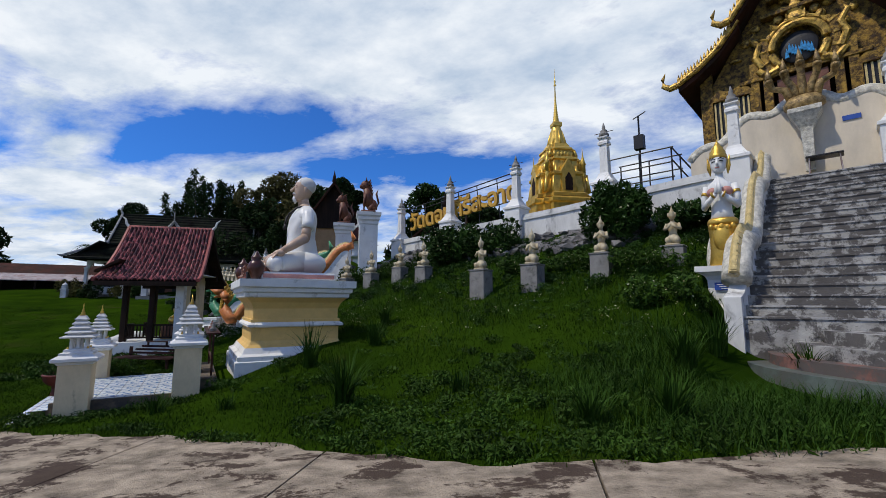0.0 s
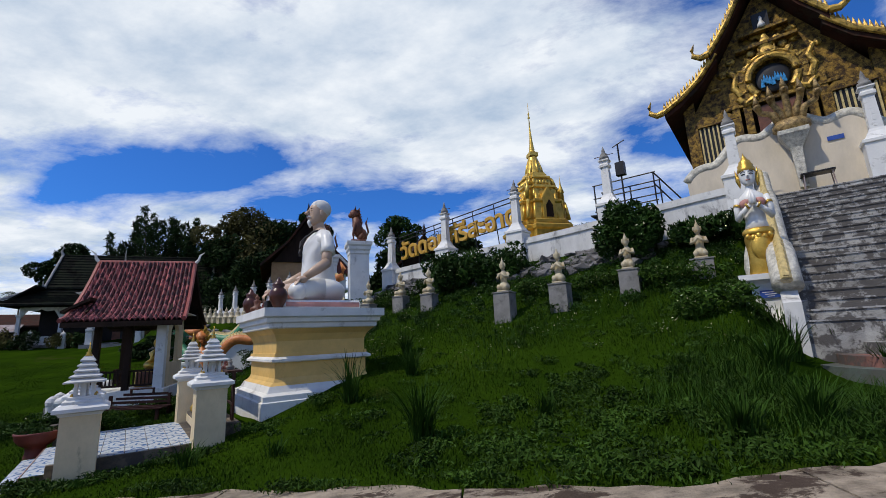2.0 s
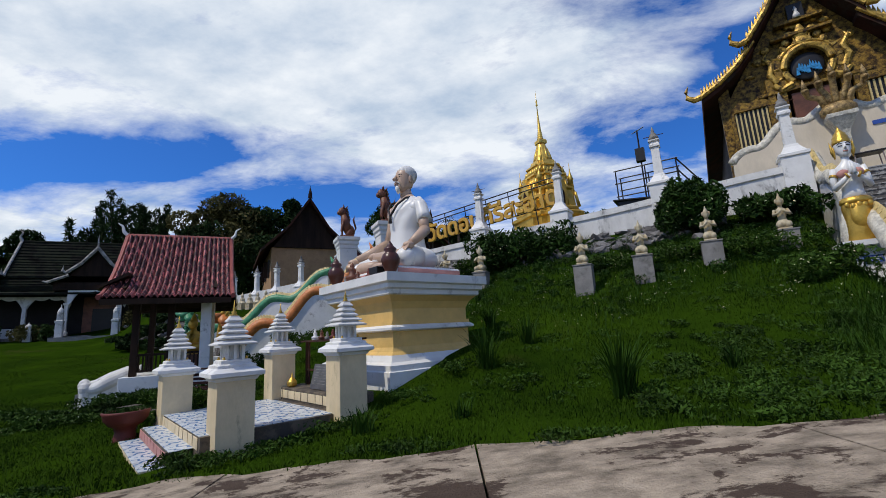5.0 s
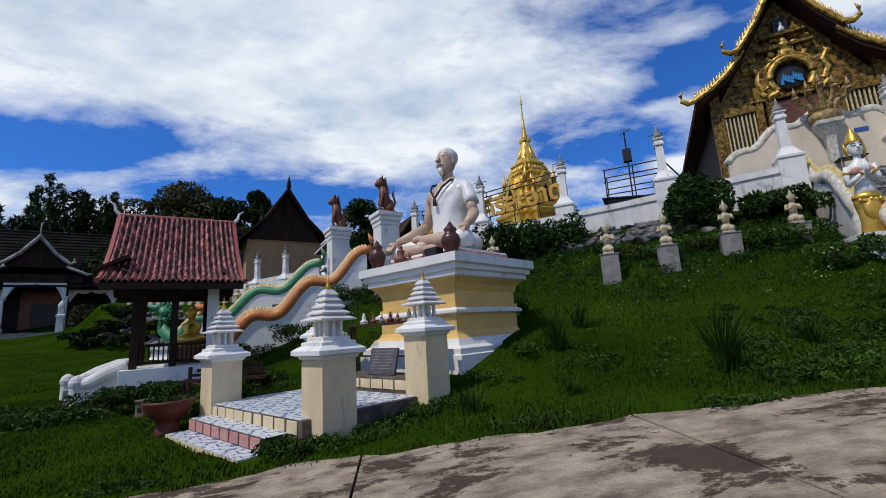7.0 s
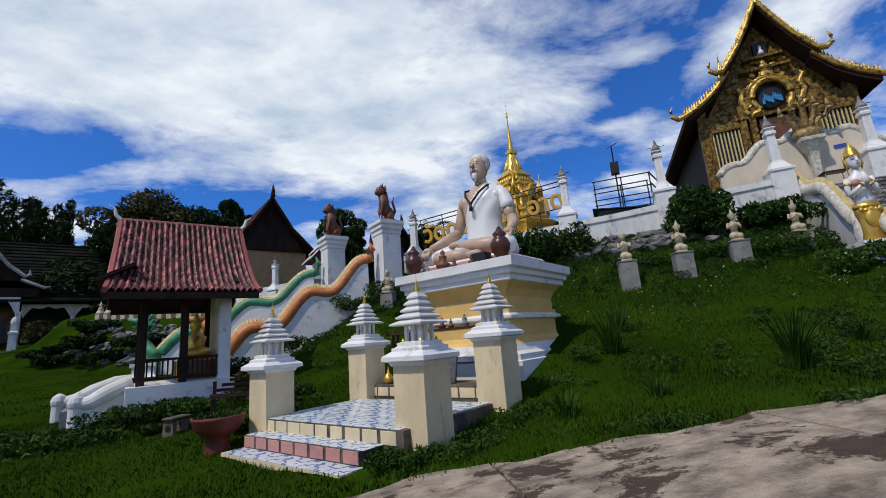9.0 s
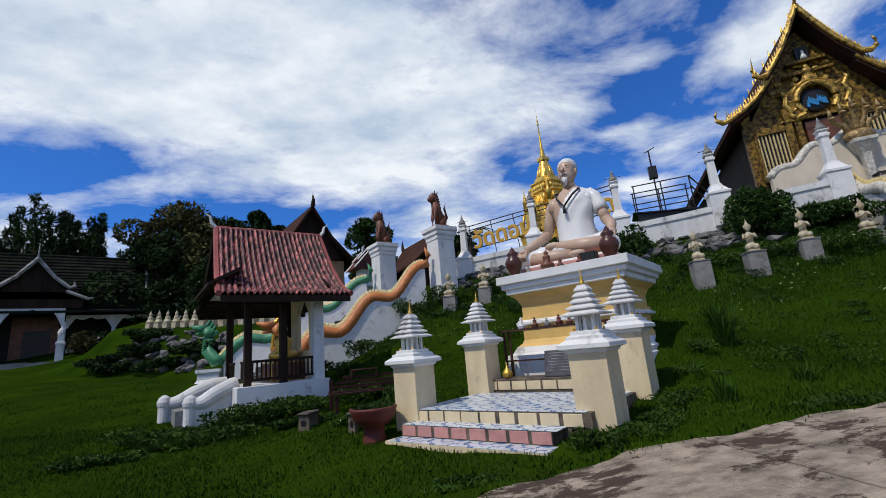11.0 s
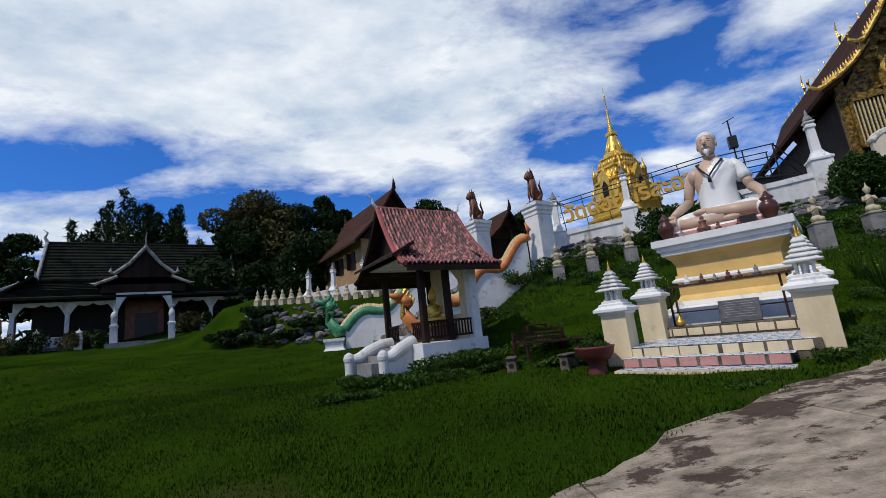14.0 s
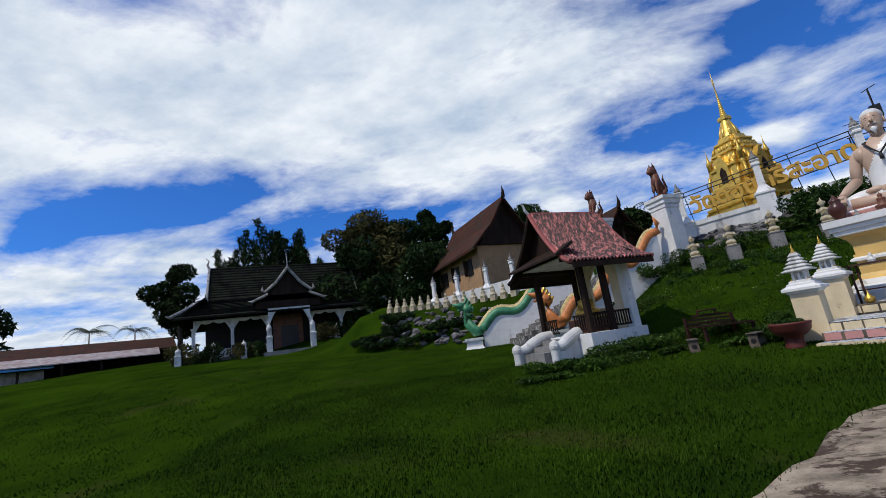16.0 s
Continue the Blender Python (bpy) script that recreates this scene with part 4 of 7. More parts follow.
def chedi():
    root = thing("golden_chedi", "tall golden stepped stupa with bell and ringed spire", "stupa", pose(1.95, 27.2, 0, 0, 0, 20) @ Matrix.Diagonal((0.76, 0.76, 0.93, 1)))
    bm = bmesh.new()
    redented(bm, [(3.3, 3.8), (3.3, 5.6), (3.05, 5.8), (3.05, 6.2), (2.8, 6.3), (2.8, 6.8), (2.95, 6.9), (2.95, 7.05), (2.5, 7.2), (2.5, 7.7), (2.65, 7.8), (2.65, 8.0), (2.2, 8.2)])
    part("base", bm, GOLD_CHEDI, root)
    bm = bmesh.new()
    redented(bm, [(2.3, 8.2), (2.3, 8.4), (2.05, 8.5), (1.92, 9.6), (2.05, 9.7), (2.05, 9.85), (1.68, 9.98), (1.56, 10.7), (1.70, 10.78), (1.66, 10.92), (1.32, 11.04), (1.20, 11.5), (1.30, 11.58), (1.26, 11.7), (0.95, 11.84), (0.85, 12.1)])
    part("body", bm, GOLD_CHEDI, root)
    for a in range(4):
        bm = bmesh.new()
        m = pose(0, 0, 0, 0, 0, 90 * a)
        prism(bm, [(-0.55, 8.45), (-0.55, 9.7), (-0.7, 9.7), (0, 10.7), (0.7, 9.7), (0.55, 9.7), (0.55, 8.45)], 0.5, m @ pose(0, -1.85, 0))
        part("niche", bm, GOLD_CHEDI, root)
        # Raised dark plate; its colour paints the shade of a hollow niche.
        bm = bmesh.new()
        prism(bm, [(-0.30, 8.6), (-0.30, 9.4), (0, 9.8), (0.30, 9.4), (0.30, 8.6)], 0.1, m @ pose(0, -2.08, 0))
        part("niche_recess", bm, DARK_WOOD, root)
        for b in (45,):
            bm = bmesh.new()
            lathe(bm, [(0.22, 9.9), (0.20, 10.4), (0.26, 10.45), (0.15, 10.75), (0.08, 10.95), (0.03, 11.3), (0.01, 11.7)], 10, m @ pose(1.5, -1.5, 0))
            part("corner_spire", bm, GOLD_CHEDI, root, smooth=True)
    bm = bmesh.new()
    lathe(bm, [(0.82, 11.9), (0.88, 12.05), (0.74, 12.18), (0.70, 12.4), (0.60, 12.75), (0.48, 13.1), (0.40, 13.35), (0.34, 13.5)], 28)
    part("bell", bm, GOLD_CHEDI, root, smooth=True)
    for k in range(8):
        a = k * math.pi / 4
        bm = bmesh.new()
        tube(bm, [(0.74 * math.cos(a), 0.74 * math.sin(a), 12.1), (0.66 * math.cos(a), 0.66 * math.sin(a), 12.5), (0.46 * math.cos(a), 0.46 * math.sin(a), 13.1)], [0.12, 0.10, 0.06], 8)
        part("bell_rib", bm, GOLD_CHEDI, root, smooth=True)
    for k in range(20):
        a = (k + 0.5) * math.pi / 10
        f = 1 / max(abs(math.cos(a)), abs(math.sin(a))) ** 0.6
        bm = bmesh.new()
        lathe(bm, [(0.17, 8.5), (0.14, 8.7), (0.14, 9.5), (0.18, 9.65), (0.2, 9.8), (0.12, 10.0), (0.02, 10.4)], 8, pose(1.75 * f * math.cos(a), 1.75 * f * math.sin(a), 0))
        part("colonnette", bm, GOLD_CHEDI, root, smooth=True)
    for k in range(28):
        a = (k + 0.5) * math.pi / 14
        f = 1 / max(abs(math.cos(a)), abs(math.sin(a))) ** 0.75
        for lo, hi_ in (((1.98, 8.5), (1.84, 9.55)), ((1.60, 10.0), (1.50, 10.65)), ((1.24, 11.08), (1.14, 11.48))):
            bm = bmesh.new()
            tube(bm, [(r * f * math.cos(a), r * f * math.sin(a), z) for r, z in (lo, hi_)], [0.15, 0.11], 8)
            part("body_rib", bm, GOLD_CHEDI, root, smooth=True)
    bm = bmesh.new()
    square(bm, [(0.34, 13.45), (0.38, 13.5), (0.38, 13.72), (0.3, 13.8)])
    part("throne", bm, GOLD_CHEDI, root)
    bm = bmesh.new()
    prof = []
    z, r = 13.8, 0.29
    for k in range(12):
        prof += [(r * 0.75, z), (r, z + 0.06), (r * 0.8, z + 0.15)]
        z += 0.17
        r *= 0.88
    prof += [(0.06, z), (0.035, z + 0.6), (0.12, z + 0.66), (0.04, z + 0.8), (0.09, z + 0.95), (0.03, z + 1.1), (0.008, 17.75)]
    lathe(bm, prof, 16)
    part("spire", bm, GOLD_CHEDI, root, smooth=True)


chedi()

# ---- temple ----


def temple():
    cs, q = 5.15, 3.2
    m = hill_pose(cs, q) @ Matrix.Scale(0.95, 4)        # x along the facade, -y towards the stairs
    root = thing("temple_hall", "ornate dark wooden temple hall with gilt carved gable and flared roof", "temple", m)
    fl = 4.9
    bm = bmesh.new()
    box(bm, 0, 9, fl - 1.0, 6.6, 18, 1.35)
    part("plinth", bm, WHITE, root)
    bm = bmesh.new()
    box(bm, 0, 9.1, fl + 0.35, 5.6, 17.4, 4.0)
    part("wall", bm, DARK_WOOD, root)
    # gable wall
    bm = bmesh.new()
    prism(bm, [(-2.8, fl + 4.2), (2.8, fl + 4.2), (1.7, fl + 6.0), (0, fl + 8.7), (-1.7, fl + 6.0)], 0.3, pose(0, 0.25, 0))
    part("gable", bm, GOLD_CARVED, root, "gilt carved gable panel")
    # two-tier concave roof, each slope a thick curved sheet
    for tier, (prof, y0, y1, dz) in enumerate((([(0, 14.25), (0.5, 13.2), (1.05, 12.2), (1.75, 11.25)], -0.75, 18.5, 0.0), ([(1.55, 11.25), (2.2, 10.45), (2.9, 9.9), (3.55, 9.55)], -0.6, 18.6, 0.0))):
        for sx in (-1, 1):
            bm = bmesh.new()
            outer = [(sx * x, z) for x, z in prof]
            inner = [(sx * (x - 0.02), z - 0.22) for x, z in prof][::-1]
            prism(bm, outer + inner, y1 - y0, pose(0, (y0 + y1) / 2, 0))
            part("roof", bm, BROWN_TILE, root, "brown tiled roof slope")
            # gilt bargeboard with a row of flame spikes
            bm = bmesh.new()
            pts = [Vector((sx * x, y0 - 0.05, z + 0.06)) for x, z in prof]
            fine = []
            for a, b in zip(pts, pts[1:]):
                fine += [a.lerp(b, f / 6) for f in range(6)]
            fine.append(pts[-1])
            tube(bm, fine, 0.10, 8)
            for a, b in zip(fine, fine[1:]):
                mid = a.lerp(b, 0.5)
                lathe(bm, [(0.07, 0.0), (0.05, 0.12), (0.004, 0.30)], 5, Matrix.Translation(mid + Vector((0, 0, 0.08))))
            e = fine[-1]
            tube(bm, [e, e + Vector((sx * 0.25, 0, -0.05)), e + Vector((sx * 0.48, 0, 0.12)), e + Vector((sx * 0.50, 0, 0.38)), e + Vector((sx * 0.40, 0, 0.62))], [0.14, 0.13, 0.1, 0.07, 0.01], 8)
            part("bargeboard", bm, AGED_GOLD, root, "gilt serpent bargeboard with flame spikes")
    for y in (-0.8, 5.5, 12):
        bm = bmesh.new()
        tube(bm, [(0, y, 14.2), (0, y - 0.15, 14.6), (0, y + 0.05, 15.1), (0, y - 0.1, 15.7)], [0.12, 0.1, 0.06, 0.01], 8)
        part("ridge_finial", bm, GOLD, root)
    for k in range(18):
        bm = bmesh.new()
        lathe(bm, [(0.06, 14.2), (0.04, 14.4), (0.004, 14.6)], 5, pose(0, k, 0))
        part("ridge_spike", bm, GOLD, root)
    # eaves walls at the sides
    for sx in (-1, 1):
        bm = bmesh.new()
        prism(bm, [(sx * 2.55, fl + 0.35), (sx * 2.95, fl + 0.35), (sx * 2.95, 9.6), (sx * 2.55, 10.1)], 0.25, pose(0, 0.1, 0))
        part("pilaster", bm, GOLD_CARVED, root, "gilt carved corner pilaster")
        for k, x in enumerate((0.85, 1.2)):
            bm = bmesh.new()
            box(bm, sx * (x + 0.05), -0.08, fl + 0.35, 0.24, 0.24, 5.2 - 0.7 * k)
            part("column", bm, GOLD_CARVED, root, "gilt carved column")
        # slatted window
        # Black panel before the wall, painted in for shade behind the bars.
        bm = bmesh.new()
        box(bm, sx * 1.98, -0.03, fl + 1.75, 1.22, 0.12, 2.05)
        part("window_recess", bm, BLACK, root)
        bm = bmesh.new()
        for x in (-1, 1):
            box(bm, sx * 1.98 + x * 0.62, -0.14, fl + 1.6, 0.12, 0.14, 2.35)
        for z in (fl + 1.55, fl + 3.82):
            box(bm, sx * 1.98, -0.14, z, 1.36, 0.14, 0.14)
        prism(bm, [(sx * 1.98 - 0.68, fl + 3.95), (sx * 1.98 - 0.35, fl + 4.25), (sx * 1.98, fl + 4.1), (sx * 1.98 + 0.35, fl + 4.25), (sx * 1.98 + 0.68, fl + 3.95)], 0.12, pose(0, -0.14, 0))
        part("window_frame", bm, GOLD_CARVED, root)
        for k in range(8):
            bm = bmesh.new()
            box(bm, sx * 1.98 - 0.50 + k * 0.143, -0.12, fl + 1.7, 0.055, 0.06, 2.1)
            part("window_bar", bm, CREST, root)
    # carved ornaments on the gable: horseshoe arch with a mosaic niche, scrolls and tiers
    bm = bmesh.new()
    arch = [(0.72 * math.cos(a), fl + 5.05 + 0.78 * math.sin(a)) for a in (math.pi * (-0.25 + 1.5 * k / 22) for k in range(23))]
    tube(bm, [(x, -0.16, z) for x, z in arch], 0.13, 8)
    tube(bm, [(x * 1.26, -0.12, fl + 5.05 + (z - fl - 5.05) * 1.26) for x, z in arch], 0.07, 8)
    for x, z in arch[::2]:
        d = Vector((x, 0, z - fl - 5.05)).normalized()
        lathe(bm, [(0.09, 0), (0.06, 0.16), (0.005, 0.34)], 5, Matrix.Translation((x + d.x * 0.15, -0.16, z + d.z * 0.15)) @ d.to_track_quat("Z", "Y").to_matrix().to_4x4())
    for sx in (-1, 1):
        tube(bm, [(sx * 0.55, -0.16, fl + 4.4), (sx * 0.9, -0.18, fl + 4.25), (sx * 1.1, -0.18, fl + 4.5), (sx * 0.98, -0.18, fl + 4.72)], [0.16, 0.15, 0.12, 0.06], 8)
        tube(bm, [(sx * 1.0, -0.16, fl + 4.6), (sx * 1.18, -0.18, fl + 5.0), (sx * 1.05, -0.18, fl + 5.4), (sx * 1.25, -0.18, fl + 5.75), (sx * 1.12, -0.18, fl + 6.0)], [0.12, 0.12, 0.1, 0.08, 0.02], 8)
        for k in range(5):
            blob(bm, (sx * (0.35 + 0.13 * k), -0.05, fl + 6.5 - 0.28 * k), (0.14, 0.08, 0.16), u=8, v=6)
    lathe(bm, [(0.30, 0), (0.34, 0.1), (0.18, 0.3), (0.24, 0.4), (0.05, 0.85)], 10, pose(0, -0.12, fl + 5.95), 0, 0, 1, 0.4)
    part("arch_ornament", bm, AGED_GOLD, root, "gilt flame arch with scrolls")
    bm = bmesh.new()
    blob(bm, (0, -0.02, fl + 5.05), (0.52, 0.08, 0.56), u=18, v=12)
    part("niche", bm, BLACK, root)
    bm = bmesh.new()
    for k in range(9):
        x, z = -0.32 + 0.08 * k, 4.85 + 0.16 * ((k * 7) % 4) / 3
        prism(bm, [(x - 0.06, fl + z - 0.14), (x + 0.06, fl + z - 0.14), (x + 0.03, fl + z + 0.08), (x, fl + z + 0.2), (x - 0.03, fl + z + 0.08)], 0.06, pose(0, -0.13, 0))
    part("mosaic", bm, SKY_BLUE, root, "blue glass mosaic figures")
    for k, (z, wd) in enumerate(((4.15, 1.7), (6.35, 0.95), (6.9, 0.75))):
        bm = bmesh.new()
        box(bm, 0, -0.08, fl + z, wd * 2, 0.3, 0.14, bevel=0.02)
        part("ledge", bm, GOLD_CARVED, root)
    bm = bmesh.new()
    box(bm, 0, -0.06, fl + 7.0, 0.5, 0.12, 0.7)
    part("upper_niche", bm, BLACK, root)
    bm = bmesh.new()
    lathe(bm, [(0.14, 0), (0.12, 0.15), (0.05, 0.3), (0.07, 0.38), (0.01, 0.5)], 10, pose(0, -0.16, fl + 7.04))
    part("niche_figure", bm, WHITE, root, "small white niche figure", True)
    bm = bmesh.new()
    box(bm, 0, -0.02, fl + 0.35, 1.3, 0.2, 3.7)
    part("doorway", bm, BROWN_LION, root, "dark red brown doorway")
    # carved bosses over the dark gable
    for i in range(60):
        x = random.uniform(-1.9, 1.9)
        z = random.uniform(fl + 5.2, fl + 8.0)
        if abs(x) > (fl + 8.3 - z) * 0.6 or (abs(x) < 1.0 and z < fl + 6.3):
            continue
        bm = bmesh.new()
        blob(bm, (x, 0.06, z), (random.uniform(0.08, 0.2), 0.08, random.uniform(0.06, 0.16)), u=8, v=5)
        part("carving", bm, AGED_GOLD, root)


temple()


def front_wall():
    """Cream parapet with a waving serpent coping at the head of the stairs."""
    root = thing("parapet_wall", "cream plastered parapet with waving serpent coping", "wall", kind="structure")
    bm = bmesh.new()
    n = 60
    tops = []
    for i in range(n + 1):
        s = 2.3 + i * 7.2 / n
        d = abs(s - 5.2)
        z = 7.0 - 0.42 * max(0, d - 0.5) + 0.17 * math.cos(d * 4.6) - (0.5 if d > 2.3 else 0.0) * min(1, (d - 2.3))
        tops.append((s, z))
    rings = [[hill(s, 1.35, 4.2), hill(s, 1.62, 4.2), hill(s, 1.62, z), hill(s, 1.35, z)] for s, z in tops]
    ring_stack(bm, rings)
    part("wall", bm, CREAM_WALL, root)
    bm = bmesh.new()
    tube(bm, [hill(s, 1.48, z + 0.05) for s, z in tops], 0.17, 10)
    part("coping", bm, SCALE_WHITE, root, "white scaled serpent coping", True)
    bm = bmesh.new()
    box(bm, 0, 0, 0, 0.36, 0.02, 0.13, hill_pose(6.1, 1.33, 6.15))
    part("name_plate", bm, BLUE, root, "small blue plate")


front_wall()


def naga_heads():
    m = hill_pose(5.2, 1.15)
    root = thing("five_headed_naga", "pale gold five headed serpent on a tapering bracket", "statue", m)
    bm = bmesh.new()
    square(bm, [(0.10, 4.9), (0.13, 6.0), (0.15, 6.1), (0.30, 6.4), (0.36, 6.5), (0.36, 6.62)])
    part("bracket", bm, SCALE_WHITE, root)
    bm = bmesh.new()
    lathe(bm, [(0.30, 6.6), (0.45, 6.7), (0.46, 6.85), (0.34, 7.0)], 16, None, 0, 0, 1, 0.7)
    for k in range(5):
        x = (k - 2) * 0.17
        h = 8.0 - abs(k - 2) * 0.17
        tube(bm, [(x * 0.7, 0, 6.85), (x * 1.1, -0.05, 7.3), (x * 1.9, -0.1, h - 0.25), (x * 2.1, -0.2, h - 0.05), (x * 2.1, -0.42, h - 0.12)], [0.10, 0.10, 0.085, 0.11, 0.03], 10)
        lathe(bm, [(0.09, 0), (0.06, 0.15), (0.004, 0.36)], 6, pose(x * 2.1, -0.16, h + 0.02))
    part("body", bm, NAGA_GOLD, root, smooth=True)


naga_heads()
bm = bmesh.new()
tbl = thing("small_table", "small dark folding table with grey metal legs", "table", hill_pose(5.5, 0.85, 4.62))
box(bm, 0, 0, 0.52, 0.75, 0.42, 0.05, bevel=0.01)
part("tabletop", bm, BLACK, tbl)
for x in (-1, 1):
    for y in (-1, 1):
        bm = bmesh.new()
        tube(bm, [(x * 0.3, y * 0.16, 0.53), (x * 0.33, y * 0.18, 0.0)], 0.015, 6)
        part("leg", bm, CORRUGATED, tbl)

# ---- small things on and in front of the pedestal ----


def jar(x, y, label):
    bm = bmesh.new()
    lathe(bm, [(0.11, 0), (0.10, 0.05), (0.17, 0.20), (0.19, 0.30), (0.15, 0.40), (0.10, 0.44), (0.13, 0.49), (0.12, 0.52), (0.07, 0.56), (0.05, 0.60), (0.01, 0.66)], 18)
    solid("offering_jar", bm, POT_BROWN, label, "jar", PED @ pose(x, y, 1.855), "brown jars on the pedestal", smooth=True)


jar(-1.05, 1.05, "brown glazed lidded jar beside the seated statue")
jar(-0.95, -1.02, "brown glazed lidded jar beside the seated statue")


def small_figure(name, label, mat, m, h=0.3):
    bm = bmesh.new()
    lathe(bm, [(0.30, 0), (0.34, 0.08), (0.30, 0.14), (0.36, 0.18), (0.34, 0.30), (0.16, 0.40), (0.19, 0.62), (0.20, 0.68), (0.08, 0.74), (0.12, 0.82), (0.10, 0.90), (0.03, 0.97), (0.005, 1.05)], 12, Matrix.Scale(h, 4))
    solid(name, bm, mat, label, "figurine", m, "small figures at the shrine", smooth=True)


small_figure("seated_figurine", "small gilded seated figurine at the statue base", BROWN_LION, PED @ pose(-1.08, 0.25, 1.855), 0.42)
for x, y, mat, lab in ((-0.98, 0.75, GREY_STONE, "small grey figurine on the pedestal ledge"), (-1.12, -0.05, BROWN_LION, "small brown figurine on the pedestal ledge"), (-1.10, -0.45, POT_RED, "small red figurine on the pedestal ledge")):
    small_figure("figurine", lab, mat, PED @ pose(x, y, 1.855), 0.2)
bm = bmesh.new()
box(bm, 0, 0, 0, 0.22, 0.30, 0.20, bevel=0.01)
solid("donation_box", bm, BLACK, "small black box on the pedestal edge", "box", PED @ pose(-1.0, -0.62, 1.855))

tray = thing("offering_rail", "dark rusted steel frame with a narrow offering shelf", "rail", SH)
TX = 2.42
LEDGE_Z = PLAT_Z + 0.22
for y in (0.28, 0.40, 2.35, 2.47):
    bm = bmesh.new()
    box(bm, TX - 0.16, y, LEDGE_Z, 0.04, 0.04, 0.86)
    part("upright", bm, RUST, tray)
bm = bmesh.new()
box(bm, TX - 0.16, 1.38, LEDGE_Z + 0.86, 0.26, 2.3, 0.035)
part("shelf", bm, RUST, tray)
bm = bmesh.new()
box(bm, TX - 0.16, 1.38, LEDGE_Z + 0.28, 0.04, 2.2, 0.03)
part("crossbar", bm, RUST, tray)
for i, (y, mat, h) in enumerate(((0.75, GREY_STONE, 0.22), (1.05, BROWN_LION, 0.16), (1.25, POT_RED, 0.20), (1.5, GREY_STONE, 0.16), (1.75, BROWN_LION, 0.2), (2.05, WHITE, 0.22))):
    small_figure("shelf_figurine", "small painted figurine on the steel offering shelf", mat, SH @ pose(TX - 0.16, y, LEDGE_Z + 0.895), h)
bm = bmesh.new()
box(bm, 0, 0, 0, 0.05, 0.72, 0.46, bevel=0.008)
plq = solid("stone_plaque", bm, PLAQUE, "dark grey stone plaque leaning on the ledge", "plaque", SH @ pose(1.92, 1.15, LEDGE_Z, 0, 14, 0))
for k in range(7):
    bm = bmesh.new()
    box(bm, -0.0275, 0, 0.40 - k * 0.05, 0.004, 0.56 - 0.05 * (k % 3), 0.014)
    part("line_of_text", bm, GREY_STONE, plq)
bm = bmesh.new()
lathe(bm, [(0.05, 0), (0.09, 0.03), (0.10, 0.10), (0.08, 0.13), (0.02, 0.2), (0.004, 0.3)], 12)
solid("gold_bowl", bm, GOLD, "small gold offering bowl on the ledge", "bowl", SH @ pose(1.86, 2.25, LEDGE_Z), smooth=True)

bm = bmesh.new()
lathe(bm, [(0.24, 0), (0.23, 0.08), (0.20, 0.20), (0.22, 0.30), (0.34, 0.36), (0.43, 0.46), (0.455, 0.56), (0.47, 0.58), (0.475, 0.62), (0.44, 0.625), (0.42, 0.57), (0.01, 0.56)], 30)
POT = pose(-10.7, 8.25, land_z(-10.7, 8.25) - 0.06) @ Matrix.Diagonal((0.76, 0.76, 0.86, 1))
pot = thing("planter", "round red glazed planter bowl on a foot with short plants", "planter", POT)
part("bowl", bm, POT_RED, pot, smooth=True)

# ---- red roofed pavilion ----
PV = pose(-13.28, 13.72, 0, 0, 0, 25.0) @ Matrix.Diagonal((0.94, 1.0, 1.0, 1))
PV_Z = 0.0


